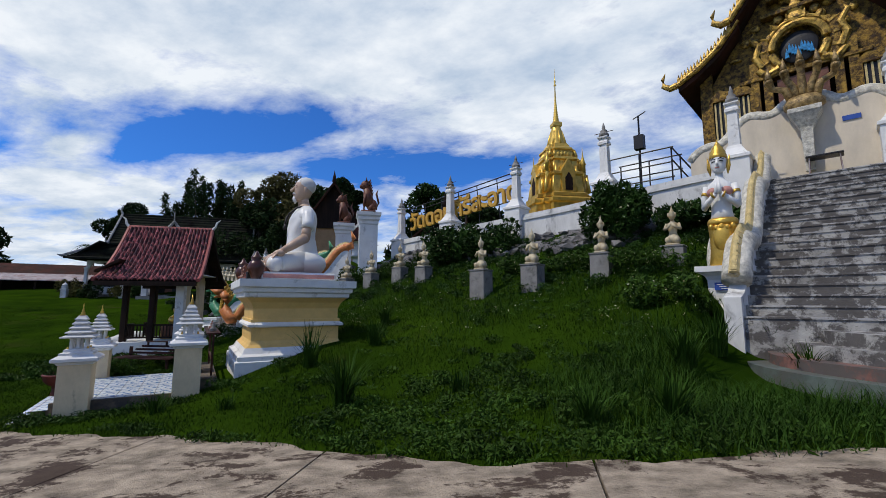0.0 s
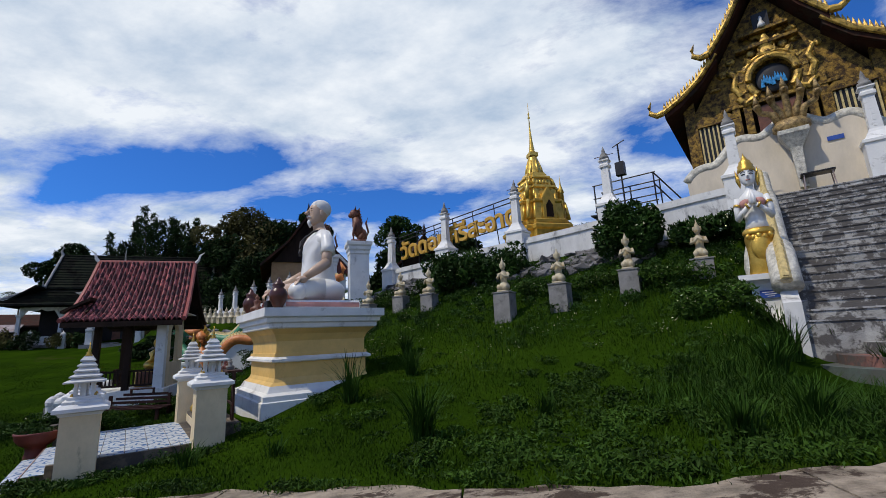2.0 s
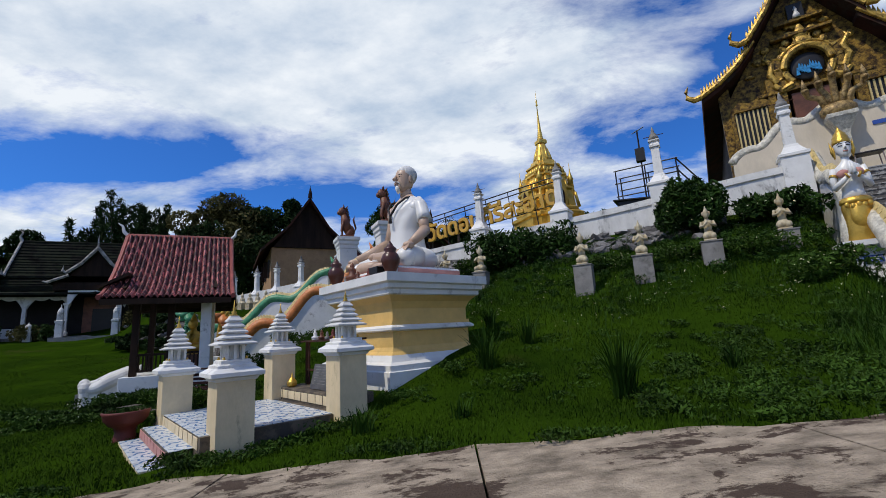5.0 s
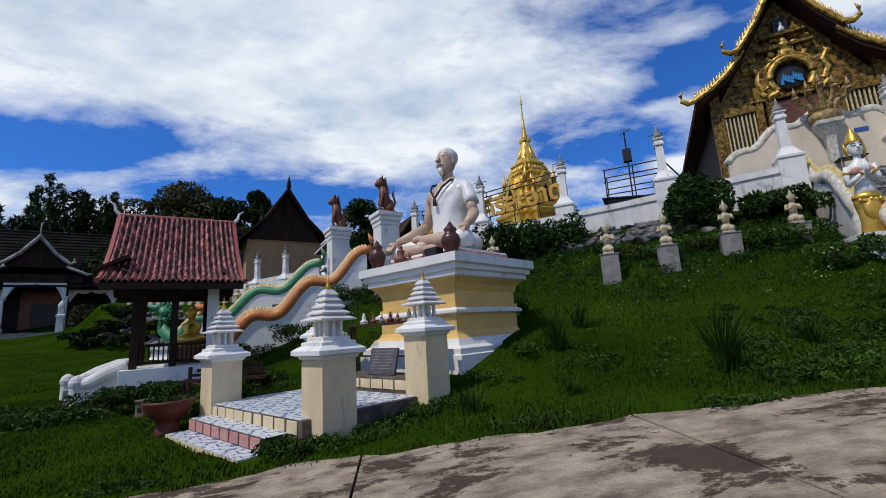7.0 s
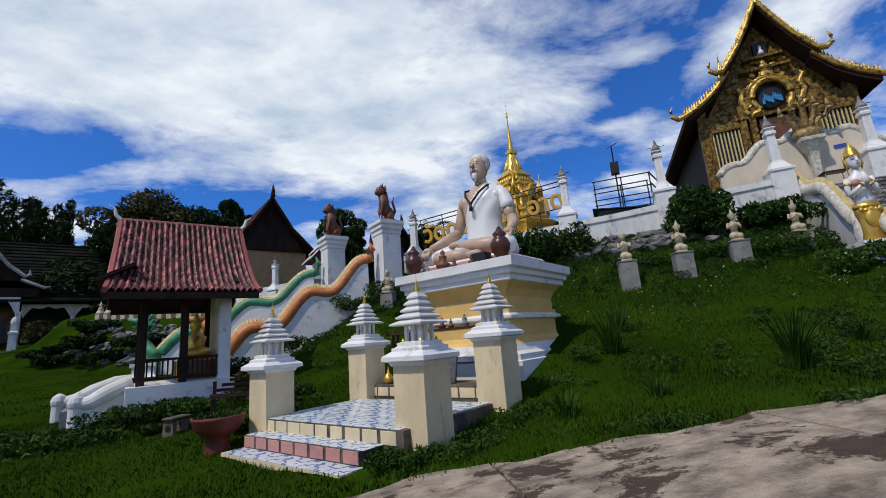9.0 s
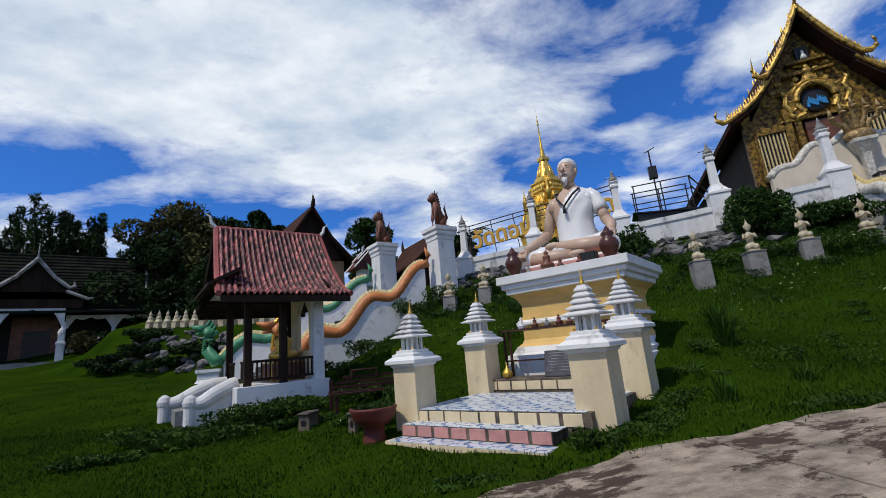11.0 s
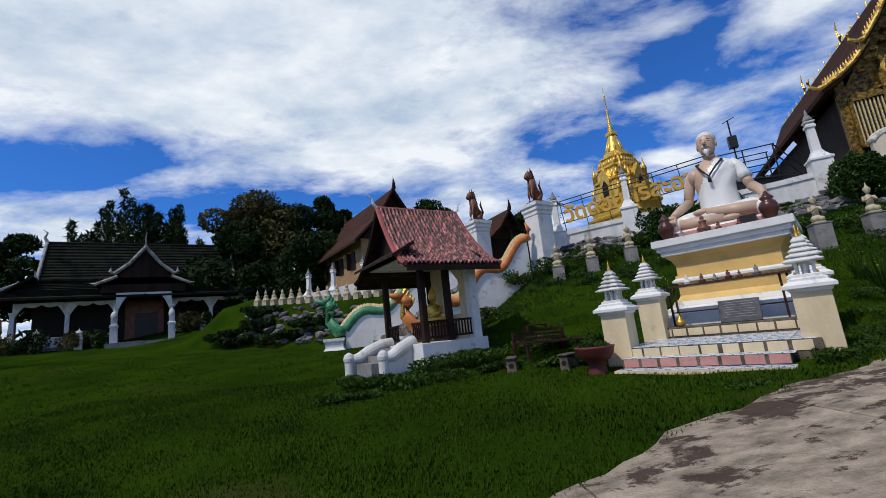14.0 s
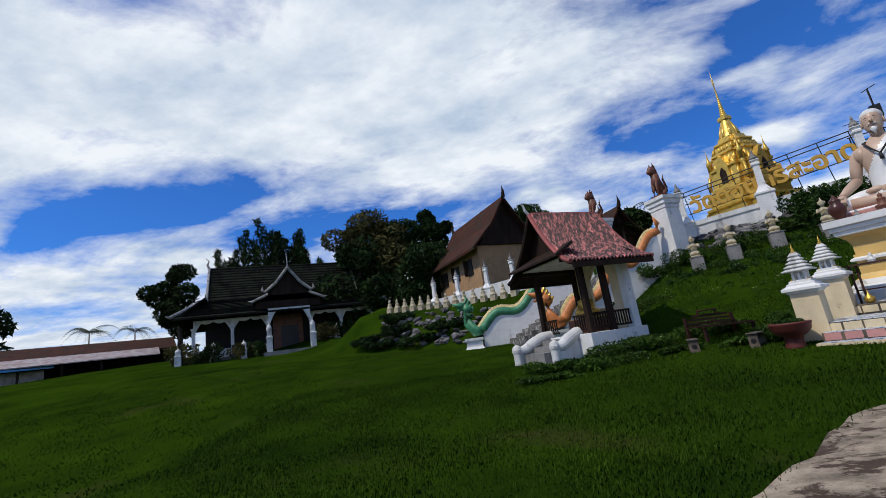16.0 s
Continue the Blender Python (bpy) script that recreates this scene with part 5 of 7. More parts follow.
def pavilion():
    root = thing("pavilion", "small open pavilion with red tiled roof and dark posts", "pavilion", PV)
    g = -0.6
    bm = bmesh.new()
    box(bm, 0, 0, g, 2.3, 2.9, PV_Z - g, bevel=0.01)
    part("plinth", bm, WHITE, root)
    for x, y in ((-0.87, -1.2), (-0.87, 1.2), (0.0, -1.2), (0.87, 1.2)):
        bm = bmesh.new()
        box(bm, x, y, PV_Z, 0.17, 0.17, 2.35)
        part("post", bm, DARK_WOOD, root)
    bm = bmesh.new()
    box(bm, 0.92, -1.18, PV_Z, 0.28, 0.28, 2.3, bevel=0.01)
    part("corner_pier", bm, WHITE, root, "white plastered corner pier")
    # end wall with an arched opening
    bm = bmesh.new()
    for y, wd in ((-0.78, 0.5), (0.85, 0.7)):
        box(bm, 0.97, y, PV_Z, 0.12, wd, 2.3)
    box(bm, 0.97, 0.0, PV_Z, 0.12, 1.1, 0.75)
    prism(bm, [(-0.55, 1.75), (0, 2.3), (-0.55, 2.3)], 0.12, pose(0.97, 0, 0, 0, 0, 90))
    prism(bm, [(0.55, 1.75), (0.55, 2.3), (0, 2.3)], 0.12, pose(0.97, 0, 0, 0, 0, 90))
    part("end_wall", bm, CREAM, root, "cream wall with a pointed opening")
    for y in (-1.2, 1.2):
        bm = bmesh.new()
        box(bm, 0, y, PV_Z + 2.2, 3.0, 0.16, 0.2)
        part("beam", bm, DARK_WOOD, root)
    # railings
    for y, x0, x1 in ((-1.2, -0.8, 0.8),):
        for z in (0.10, 0.52):
            bm = bmesh.new()
            box(bm, (x0 + x1) / 2, y, PV_Z + z, x1 - x0, 0.06, 0.06)
            part("rail", bm, DARK_WOOD, root)
        for k in range(15):
            bm = bmesh.new()
            box(bm, x0 + 0.05 + k * (x1 - x0 - 0.1) / 14, y, PV_Z + 0.14, 0.035, 0.035, 0.40)
            part("baluster", bm, DARK_WOOD, root)
    for y0, y1 in ((-1.1, -0.45), (0.45, 1.1)):
        for z in (0.10, 0.52):
            bm = bmesh.new()
            box(bm, -0.87, (y0 + y1) / 2, PV_Z + z, 0.06, y1 - y0, 0.06)
            part("rail", bm, DARK_WOOD, root)
        for k in range(6):
            bm = bmesh.new()
            box(bm, -0.87, y0 + 0.05 + k * (y1 - y0 - 0.1) / 5, PV_Z + 0.14, 0.035, 0.035, 0.40)
            part("baluster", bm, DARK_WOOD, root)
    # roof: concave slopes from the ridge
    ridge, eave, half = 4.10, 2.08, 1.85
    def prof(f):
        return half * f, ridge - (ridge - eave) * (1 - (1 - f) ** 1.55)
    for sy in (-1, 1):
        bm = bmesh.new()
        fs = [k / 8 for k in range(9)]
        rings = []
        for f in fs:
            y, z = prof(f)
            L = 1.46 + 0.16 * f
            rings.append([Vector((-L, sy * y, z - 0.05)), Vector((L, sy * y, z - 0.05)), Vector((L, sy * y, z - 0.12)), Vector((-L, sy * y, z - 0.12))])
        ring_stack(bm, rings)
        part("roof_deck", bm, DARK_WOOD, root)
        bm = bmesh.new()
        y, z = prof(1.0)
        box(bm, 0, sy * (y + 0.01), z - 0.20, 3.24, 0.06, 0.15)
        part("fascia", bm, DARK_WOOD, root)
        # gable barge boards
        for sx in (-1, 1):
            bm = bmesh.new()
            tube(bm, [(sx * (1.50 + 0.16 * f), sy * prof(f)[0], prof(f)[1] + 0.0) for f in fs], 0.075, 6)
            part("bargeboard", bm, DARK_WOOD if sy > 0 else RED_RIDGE, root)
    for sx in (-1, 1):
        bm = bmesh.new()
        prism(bm, [(-1.55, 2.35), (1.55, 2.35), (0.9, 2.75), (0.45, 3.3), (0, 3.95), (-0.45, 3.3), (-0.9, 2.75)], 0.08, pose(sx * 1.15, 0, 0, 0, 0, 90))
        part("gable", bm, DARK_WOOD, root)
        if sx < 0:
            # hanging pent roof at the open gable
            bm = bmesh.new()
            prism(bm, [(1.1, 2.80), (1.85, 2.40), (1.85, 2.33), (1.1, 2.70)], 2.9, Matrix.Diagonal((sx, 1, 1, 1)))
            part("pent_roof", bm, DARK_WOOD, root)
        bm = bmesh.new()
        tube(bm, [(sx * 1.5, 0, 4.12), (sx * 1.62, 0, 4.25), (sx * 1.66, 0, 4.42), (sx * 1.80, 0, 4.52)], [0.06, 0.05, 0.035, 0.01], 7)
        part("ridge_finial", bm, WHITE_OLD, root)
    bm = bmesh.new()
    tube(bm, [(-1.5, 0, 4.12), (1.5, 0, 4.12)], 0.075, 8)
    part("ridge_cap", bm, RED_RIDGE, root)
    bm = bmesh.new()
    box(bm, 0, 0, 2.33, 2.9, 2.6, 0.03)
    part("soffit", bm, WHITE_OLD, root, "whitish boarded soffit")
    return prof


pav_prof = pavilion()


def idol():
    bm = bmesh.new()
    box(bm, 0, 0, 0, 1.0, 1.1, 0.5, mi=1, bevel=0.03)
    blob(bm, (0, 0, 0.66), (0.42, 0.50, 0.20))
    lathe(bm, [(0.26, 0.6), (0.22, 0.85), (0.28, 1.08), (0.10, 1.2), (0.09, 1.26)], 16)
    blob(bm, (-0.02, 0, 1.40), (0.15, 0.14, 0.18))
    lathe(bm, [(0.12, 1.5), (0.08, 1.6), (0.01, 1.75)], 10)
    for y in (-1, 1):
        tube(bm, [(0, y * 0.28, 1.06), (-0.05, y * 0.36, 0.85), (-0.3, y * 0.2, 0.72)], [0.09, 0.08, 0.06], 10)
    solid("gilded_shrine_statue", bm, [GOLD, BROWN_LION], "gilded seated statue on a brown base inside the pavilion", "statue", PV @ pose(0.45, 0.35, PV_Z), smooth=True)


idol()


def pavilion_steps():
    root = thing("pavilion_steps", "low steps with white curled rails beside the pavilion", "steps", PV)
    for k in range(3):
        bm = bmesh.new()
        box(bm, -1.35 - k * 0.38, 0, -0.75, 0.42, 1.1, 0.70 - k * 0.17)
        part("step", bm, GREY_STONE, root)
    for y, e in ((-0.75, 0.74), (0.75, 0.9)):
        bm = bmesh.new()
        pts = [(-1.0, y, 0.10), (-1.5 * e, y, 0.06), (-2.0 * e, y, -0.10), (-2.4 * e, y, -0.26), (-2.7 * e, y, -0.28)]
        tube(bm, pts, [0.15, 0.18, 0.19, 0.17, 0.13], 14)
        prism(bm, [(-1.0, -0.9), (-1.0, 0.05), (-1.9 * e, -0.08), (-2.4 * e, -0.27), (-2.75 * e, -0.32), (-2.75 * e, -0.9)], 0.16, pose(0, y, 0))
        lathe(bm, [(0.14, -0.9), (0.14, -0.34), (0.16, -0.30), (0.17, -0.22), (0.13, -0.12), (0.06, -0.07), (0.01, -0.05)], 14, pose(-2.75 * e, y, 0))
        part("curled_rail", bm, WHITE_OLD, root, smooth=False)


pavilion_steps()

# ---- serpent stairway and gate ----
GR, GL = Vector((-7.4, 18.95, 0)), Vector((-9.75, 21.4, 0))
OR_FOOT, GN_FOOT = Vector((-13.2, 17.75, 0)), Vector((-17.1, 21.0, 0))


def serpent(name, label, top, foot, ztop, zfoot, body_mat, head_up, thick=0.24):
    root = thing(name, label, "balustrade")
    n = 60
    d = (foot - top)
    def line(f):
        return ztop + (zfoot - ztop) * f
    bm = bmesh.new()
    rings = []
    side = Vector((-d.y, d.x, 0)).normalized() * 0.13
    for i in range(n + 1):
        f = i / n
        p = top + d * f
        wave = 0.26 * math.sin(f * 15.5 + 0.6)
        z = line(f) + wave - 0.15
        lo = min(land_z(p.x, p.y), z) - 0.6
        rings.append([Vector((p.x, p.y, lo)) - side, Vector((p.x, p.y, lo)) + side, Vector((p.x, p.y, z)) + side, Vector((p.x, p.y, z)) - side])
    ring_stack(bm, rings)
    part("side_wall", bm, WHITE, root)
    pts = []
    for i in range(n + 1):
        f = i / n
        p = top + d * f
        pts.append(Vector((p.x, p.y, line(f) + 0.26 * math.sin(f * 15.5 + 0.6))))
    scaly_body("body", pts, thick * 0.8, thick, body_mat, CREST, root)
    u = d.normalized()
    # rising tail tip at the top
    bm = bmesh.new()
    t0 = pts[0]
    tube(bm, [t0 + u * 0.2, t0 - u * 0.15 + Vector((0, 0, 0.1)), t0 - u * 0.25 + Vector((0, 0, 0.45)), t0 - u * 0.1 + Vector((0, 0, 0.8))], [thick * 0.8, thick * 0.75, thick * 0.5, 0.02], 10)
    part("tail", bm, body_mat, root, smooth=True)
    # neck, head and crest
    b = pts[-1]
    bm = bmesh.new()
    neck = [b, b + u * 0.35 + Vector((0, 0, -0.05)), b + u * 0.62 + Vector((0, 0, 0.35)), b + u * 0.55 + Vector((0, 0, 0.85)), b + u * 0.55 + Vector((0, 0, head_up - 0.2)), b + u * 0.75 + Vector((0, 0, head_up))]
    tube(bm, neck, [thick, thick * 1.1, thick * 1.1, thick * 0.9, thick * 0.85, thick * 0.8], 12)
    h = neck[-1]
    tube(bm, [h, h + u * 0.35 + Vector((0, 0, 0.06)), h + u * 0.6 + Vector((0, 0, 0.16))], [thick * 0.8, thick * 0.55, 0.03], 10)
    tube(bm, [h + Vector((0, 0, -0.12)), h + u * 0.4 + Vector((0, 0, -0.2))], [thick * 0.5, 0.04], 8)
    part("head", bm, body_mat, root, smooth=True)
    bm = bmesh.new()
    for k in range(4):
        c = h - u * (0.02 + 0.1 * k) + Vector((0, 0, 0.1 - 0.14 * k))
        tube(bm, [c, c - u * 0.14 + Vector((0, 0, 0.25)), c - u * 0.04 + Vector((0, 0, 0.50 - 0.08 * k))], [0.09, 0.07, 0.01], 6)
    for k in range(9):
        c = neck[2].lerp(neck[4], k / 8) + u * thick * 0.8
        blob(bm, c, (0.10, 0.10, 0.06), u=8, v=5)
    part("head_crest", bm, body_mat if body_mat is GREEN else GOLD, root)
    # plinth under the head
    p = top + d * 1.0 + u * 0.5
    zz = zfoot - 0.45
    bm = bmesh.new()
    square(bm, [(0.50, land_z(p.x, p.y) - 0.5), (0.50, zz - 0.55), (0.44, zz - 0.48), (0.40, zz - 0.4), (0.40, zz - 0.2), (0.46, zz - 0.12), (0.46, zz)], pose(p.x, p.y, 0, 0, 0, math.degrees(math.atan2(u.y, u.x))))
    part("plinth", bm, WHITE, root)


serpent("orange_serpent_rail", "orange scaled serpent balustrade on a white wall", GR + Vector((-0.85, -0.27, 0)), OR_FOOT, 3.75, 0.72, ORANGE, 1.15)
serpent("green_serpent_rail", "green scaled serpent balustrade on a white wall", GL + Vector((-0.85, -0.2, 0)), GN_FOOT + Vector((0.5, 0.1, 0)), 3.7, 0.95, GREEN, 1.3)


def serpent_steps():
    root = thing("serpent_stairs", "narrow grey cement stairs between the serpent balustrades", "stairs", kind="structure")
    a, b = (GR + GL) / 2 + Vector((-0.4, 0, 0)), (OR_FOOT + GN_FOOT) / 2
    n = 18
    d = b - a
    ang = math.degrees(math.atan2(d.y, d.x))
    for i in range(n):
        f = (i + 0.5) / n
        p = a + d * f
        z = 3.3 - i * 3.25 / n
        bm = bmesh.new()
        box(bm, 0, 0, -0.9, d.length / n + 0.02, 3.3, 0.9, bevel=0.01)
        st = part("step", bm, STAIR, root)
        st.matrix_basis = pose(p.x, p.y, z, 0, 0, ang)


serpent_steps()


def gate_pillar(p, label, pose_turn, lion_label):
    root = thing("gate_pillar", label, "pillar", pose(p.x, p.y, 0, 0, 0, 25), "white pillars of the serpent gate")
    bm = bmesh.new()
    square(bm, [(0.42, 1.6), (0.42, 4.95), (0.45, 5.0), (0.45, 5.12), (0.50, 5.2), (0.50, 5.32), (0.56, 5.4), (0.56, 5.55)])
    part("body", bm, WHITE, root)
    bm = bmesh.new()
    box(bm, 0, 0, 0, 0.8, 0.7, 0.12, bevel=0.02)
    blob(bm, (0.18, 0, 0.38), (0.30, 0.24, 0.28))
    tube(bm, [(0.1, 0, 0.4), (-0.08, 0, 0.8), (-0.14, 0, 1.12)], [0.27, 0.24, 0.18], 12)
    blob(bm, (-0.22, 0, 1.28), (0.24, 0.19, 0.22))
    blob(bm, (-0.40, 0, 1.22), (0.13, 0.12, 0.11))
    for y in (-1, 1):
        tube(bm, [(-0.14, y * 0.15, 0.85), (-0.25, y * 0.16, 0.4), (-0.26, y * 0.16, 0.1)], [0.11, 0.08, 0.08], 8)
        tube(bm, [(0.25, y * 0.18, 0.35), (0.02, y * 0.22, 0.15)], [0.13, 0.09], 8)
        lathe(bm, [(0.07, 0), (0.004, 0.2)], 6, pose(-0.15, y * 0.12, 1.44))
    tube(bm, [(0.4, 0, 0.2), (0.55, 0, 0.5), (0.42, 0, 0.9), (0.52, 0, 1.15)], [0.07, 0.06, 0.06, 0.01], 7)
    for k in range(6):
        lathe(bm, [(0.09, 0), (0.004, 0.22)], 6, pose(-0.02 + 0.03 * k, 0, 1.40 - 0.12 * k, 0, 35, 0))
    solid("guardian_lion_statue", bm, BROWN_LION, lion_label, "statue", pose(p.x, p.y, 5.55, 0, 0, pose_turn) @ Matrix.Diagonal((0.85, 0.85, 1.08, 1)), "guardian lions on the gate", smooth=True)


gate_pillar(GR, "tall white square gate pillar with moulded cap", 20, "dark brown painted guardian lion sitting on a pillar")
gate_pillar(GL, "tall white square gate pillar with moulded cap", 20, "dark brown painted guardian lion sitting on a pillar")

# ---- veranda hall across the lawn ----
HL = pose(-32.3, 34.25, 1.72, 0, 0, 27.2) @ Matrix.Diagonal((0.93, 0.93, 1.07, 1))


def veranda_hall():
    root = thing("veranda_hall", "old hall with white arcaded veranda and dark tiled tiered roof", "hall", HL)
    bm = bmesh.new()
    box(bm, 0, 4.0, -0.6, 15.8, 9.5, 0.85)
    part("floor", bm, GREY_STONE, root)
    # Wall coloured near black; the veranda's shade is painted into it.
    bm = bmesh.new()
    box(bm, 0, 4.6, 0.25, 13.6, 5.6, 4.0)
    part("inner_wall", bm, PAINTED_SHADE, root, "inner wall painted near black for the veranda's shade")
    bm = bmesh.new()
    box(bm, 0, 1.75, 0.25, 2.6, 0.12, 2.9)
    part("door_surround", bm, BROWN_LION, root)
    # Flat black panel standing in for the unlit room behind the doorway.
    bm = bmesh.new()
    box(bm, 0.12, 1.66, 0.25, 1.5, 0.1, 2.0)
    part("door", bm, BLACK, root, "black panel painted in for the doorway's shade")
    xs = (-7.5, -4.6, -1.75, 1.75, 4.6, 7.5)
    for i, x in enumerate(xs):
        y = -1.1 if i in (2, 3) else 0.0
        bm = bmesh.new()
        square(bm, [(0.19, 0.25), (0.19, 0.5), (0.13, 0.55), (0.12, 2.3), (0.18, 2.4), (0.18, 2.5)], pose(x, y, 0))
        part("column", bm, WHITE_OLD, root, "old white column")
    for i, (xa, xb) in enumerate(zip(xs, xs[1:])):
        y = -1.1 if i == 2 else 0.0
        top = 3.45 if i == 2 else 3.05
        half = (xb - xa) / 2 - 0.12
        bm = bmesh.new()
        pts = [(-half - 0.12, 2.45), (-half - 0.12, top), (half + 0.12, top), (half + 0.12, 2.45)]
        n = 25
        for k in range(n):
            f = 1 - 2 * k / (n - 1)
            pts.append((half * f, 2.35 + (top - 2.47) * (1 - abs(f) ** 4.5) - 0.16 * abs(math.sin(f * math.pi * 1.5))))
        prism(bm, pts, 0.14, pose((xa + xb) / 2, y, 0))
        part("arch", bm, WHITE_OLD, root, "white scalloped arch")
        if i != 2:
            bm = bmesh.new()
            box(bm, (xa + xb) / 2, 0.0, 0.25, xb - xa - 0.3, 0.16, 0.55)
            box(bm, (xa + xb) / 2, 0.0, 0.80, xb - xa - 0.3, 0.3, 0.09)
            part("parapet", bm, WHITE_OLD, root)
    # roofs
    def slope(name, xa, xb, y0, z0, y1, z1, mat, cut=0.0):
        bm = bmesh.new()
        ym, zm = (y0 + y1) / 2, (z0 + z1) / 2 - 0.12 * (1 if y1 > y0 else 1)
        rings = []
        for y, z, c in ((y0, z0, 0), (ym, zm, cut / 2), (y1, z1, cut)):
            rings.append([Vector((xa + c, y, z)), Vector((xb - c, y, z)), Vector((xb - c, y, z - 0.14)), Vector((xa + c, y, z - 0.14))])
        ring_stack(bm, rings)
        part(name, bm, mat, root)
        # tile courses
        bm = bmesh.new()
        for k in range(1, 12):
            f = k / 12
            y, z = y0 + (y1 - y0) * f, z0 + (z1 - z0) * f - 0.12 * (1 - abs(2 * f - 1)) + 0.02
            c = cut * f
            box(bm, 0, y, z, xb - xa - 2 * c, 0.10, 0.035)
        part("tile_course", bm, mat, root)
    slope("lower_roof", -8.9, 8.9, -1.2, 3.25, 2.0, 4.7, OLD_TILE, 1.6)
    slope("lower_roof", -8.9, 8.9, 9.6, 3.25, 6.6, 4.7, OLD_TILE, 1.6)
    slope("upper_roof", -6.6, 6.6, 1.6, 4.75, 4.3, 7.7, OLD_TILE)
    slope("upper_roof", -6.6, 6.6, 7.0, 4.75, 4.3, 7.7, OLD_TILE)
    for sx in (-1, 1):
        bm = bmesh.new()
        prism(bm, [(1.8, 4.7), (6.8, 4.7), (4.3, 7.5)], 0.2, pose(sx * 6.3, 0, 0) @ pose(0, 0, 0, 0, 0, 90))
        part("gable_wall", bm, DARK_WOOD, root)
        bm = bmesh.new()
        tube(bm, [(sx * 6.65, 1.5, 4.75), (sx * 6.65, 4.3, 7.8), (sx * 6.65, 7.1, 4.75)], 0.11, 6)
        tube(bm, [(sx * 6.6, 4.3, 7.7), (sx * 6.8, 4.3, 8.1), (sx * 6.65, 4.3, 8.45), (sx * 6.95, 4.3, 8.7)], [0.14, 0.1, 0.06, 0.01], 7)
        tube(bm, [(sx * 6.6, 1.6, 4.75), (sx * 6.7, 1.3, 4.8), (sx * 6.7, 1.15, 5.2)], [0.12, 0.1, 0.02], 7)
        part("barge", bm, TRIM_GREY, root, "whitish bargeboard and finial")
        bm = bmesh.new()
        prism(bm, [(6.6, 4.75), (8.95, 3.3), (8.95, 3.16), (6.6, 4.6)], 9.0, Matrix.Diagonal((sx, 1, 1, 1)) @ pose(0, 4.3, 0))
        part("hip_roof", bm, OLD_TILE, root)
        bm = bmesh.new()
        tube(bm, [(sx * 7.2, 2.0, 4.72), (sx * 9.0, -1.25, 3.32), (sx * 9.25, -1.5, 3.4)], [0.12, 0.12, 0.03], 6)
        part("hip_ridge", bm, TRIM_GREY, root)
    bm = bmesh.new()
    tube(bm, [(-6.6, 4.3, 7.75), (6.6, 4.3, 7.75)], 0.09, 6)
    part("ridge_cap", bm, OLD_TILE, root)
    # porch
    for sx in (-1, 1):
        bm = bmesh.new()
        prism(bm, [(0, 6.35), (sx * 1.0, 5.25), (sx * 2.0, 4.55), (sx * 2.0, 4.40), (sx * 1.0, 5.1), (0, 6.15)], 3.4, pose(0, 0.3, 0))
        part("porch_roof", bm, OLD_TILE, root)
        bm = bmesh.new()
        prism(bm, [(sx * 1.7, 4.45), (sx * 2.9, 3.95), (sx * 2.9, 3.82), (sx * 1.7, 4.3)], 2.9, pose(0, -0.1, 0))
        part("porch_eave", bm, OLD_TILE, root)
        bm = bmesh.new()
        tube(bm, [(0, -1.45, 6.45), (sx * 1.0, -1.45, 5.30), (sx * 1.9, -1.45, 4.62), (sx * 2.15, -1.5, 4.75), (sx * 2.1, -1.5, 5.1)], [0.13, 0.13, 0.14, 0.13, 0.02], 6)
        tube(bm, [(sx * 1.7, -1.6, 4.42), (sx * 3.0, -1.6, 3.92), (sx * 3.3, -1.6, 4.0)], [0.11, 0.11, 0.02], 6)
        part("porch_barge", bm, TRIM_GREY, root, "whitish curved bargeboard")
    bm = bmesh.new()
    prism(bm, [(-1.8, 4.4), (1.8, 4.4), (0, 6.2)], 0.12, pose(0, -1.1, 0))
    part("porch_gable", bm, DARK_WOOD, root)
    bm = bmesh.new()
    box(bm, 0, -1.1, 3.4, 5.4, 0.2, 0.55)
    part("porch_beam", bm, DARK_WOOD, root)
    bm = bmesh.new()
    tube(bm, [(0, -1.45, 6.4), (0, -1.5, 6.8), (0, -1.5, 7.4)], [0.1, 0.06, 0.01], 6)
    part("porch_finial", bm, TRIM_GREY, root)
    bm = bmesh.new()
    box(bm, 0, -2.2, -0.6, 4.4, 1.6, 0.72)
    part("doorstep", bm, GREY_STONE, root)


veranda_hall()


def bollard(name, label, h, m):
    bm = bmesh.new()
    square(bm, [(0.22, -0.4), (0.22, h * 0.5), (0.26, h * 0.52), (0.26, h * 0.58), (0.18, h * 0.6), (0.18, h * 0.8)])
    lathe(bm, [(0.18, h * 0.78), (0.22, h * 0.86), (0.16, h * 0.95), (0.05, h), (0.01, h * 1.12)], 10)
    solid(name, bm, WHITE_OLD, label, "post", m, "white posts before the hall")


for x, y, h in ((-1.75, -2.3, 2.1), (1.75, -2.3, 2.1), (3.9, -1.6, 1.6), (6.4, -1.6, 1.6), (-8.4, -1.4, 1.1), (8.9, -1.0, 1.1), (-5.9, -1.8, 1.2), (-3.7, -1.8, 1.1)):
    bollard("white_post", "short weathered white post with bud top", h, HL @ pose(x, y, 0))

# ---- sign and scaffold on the terrace ----


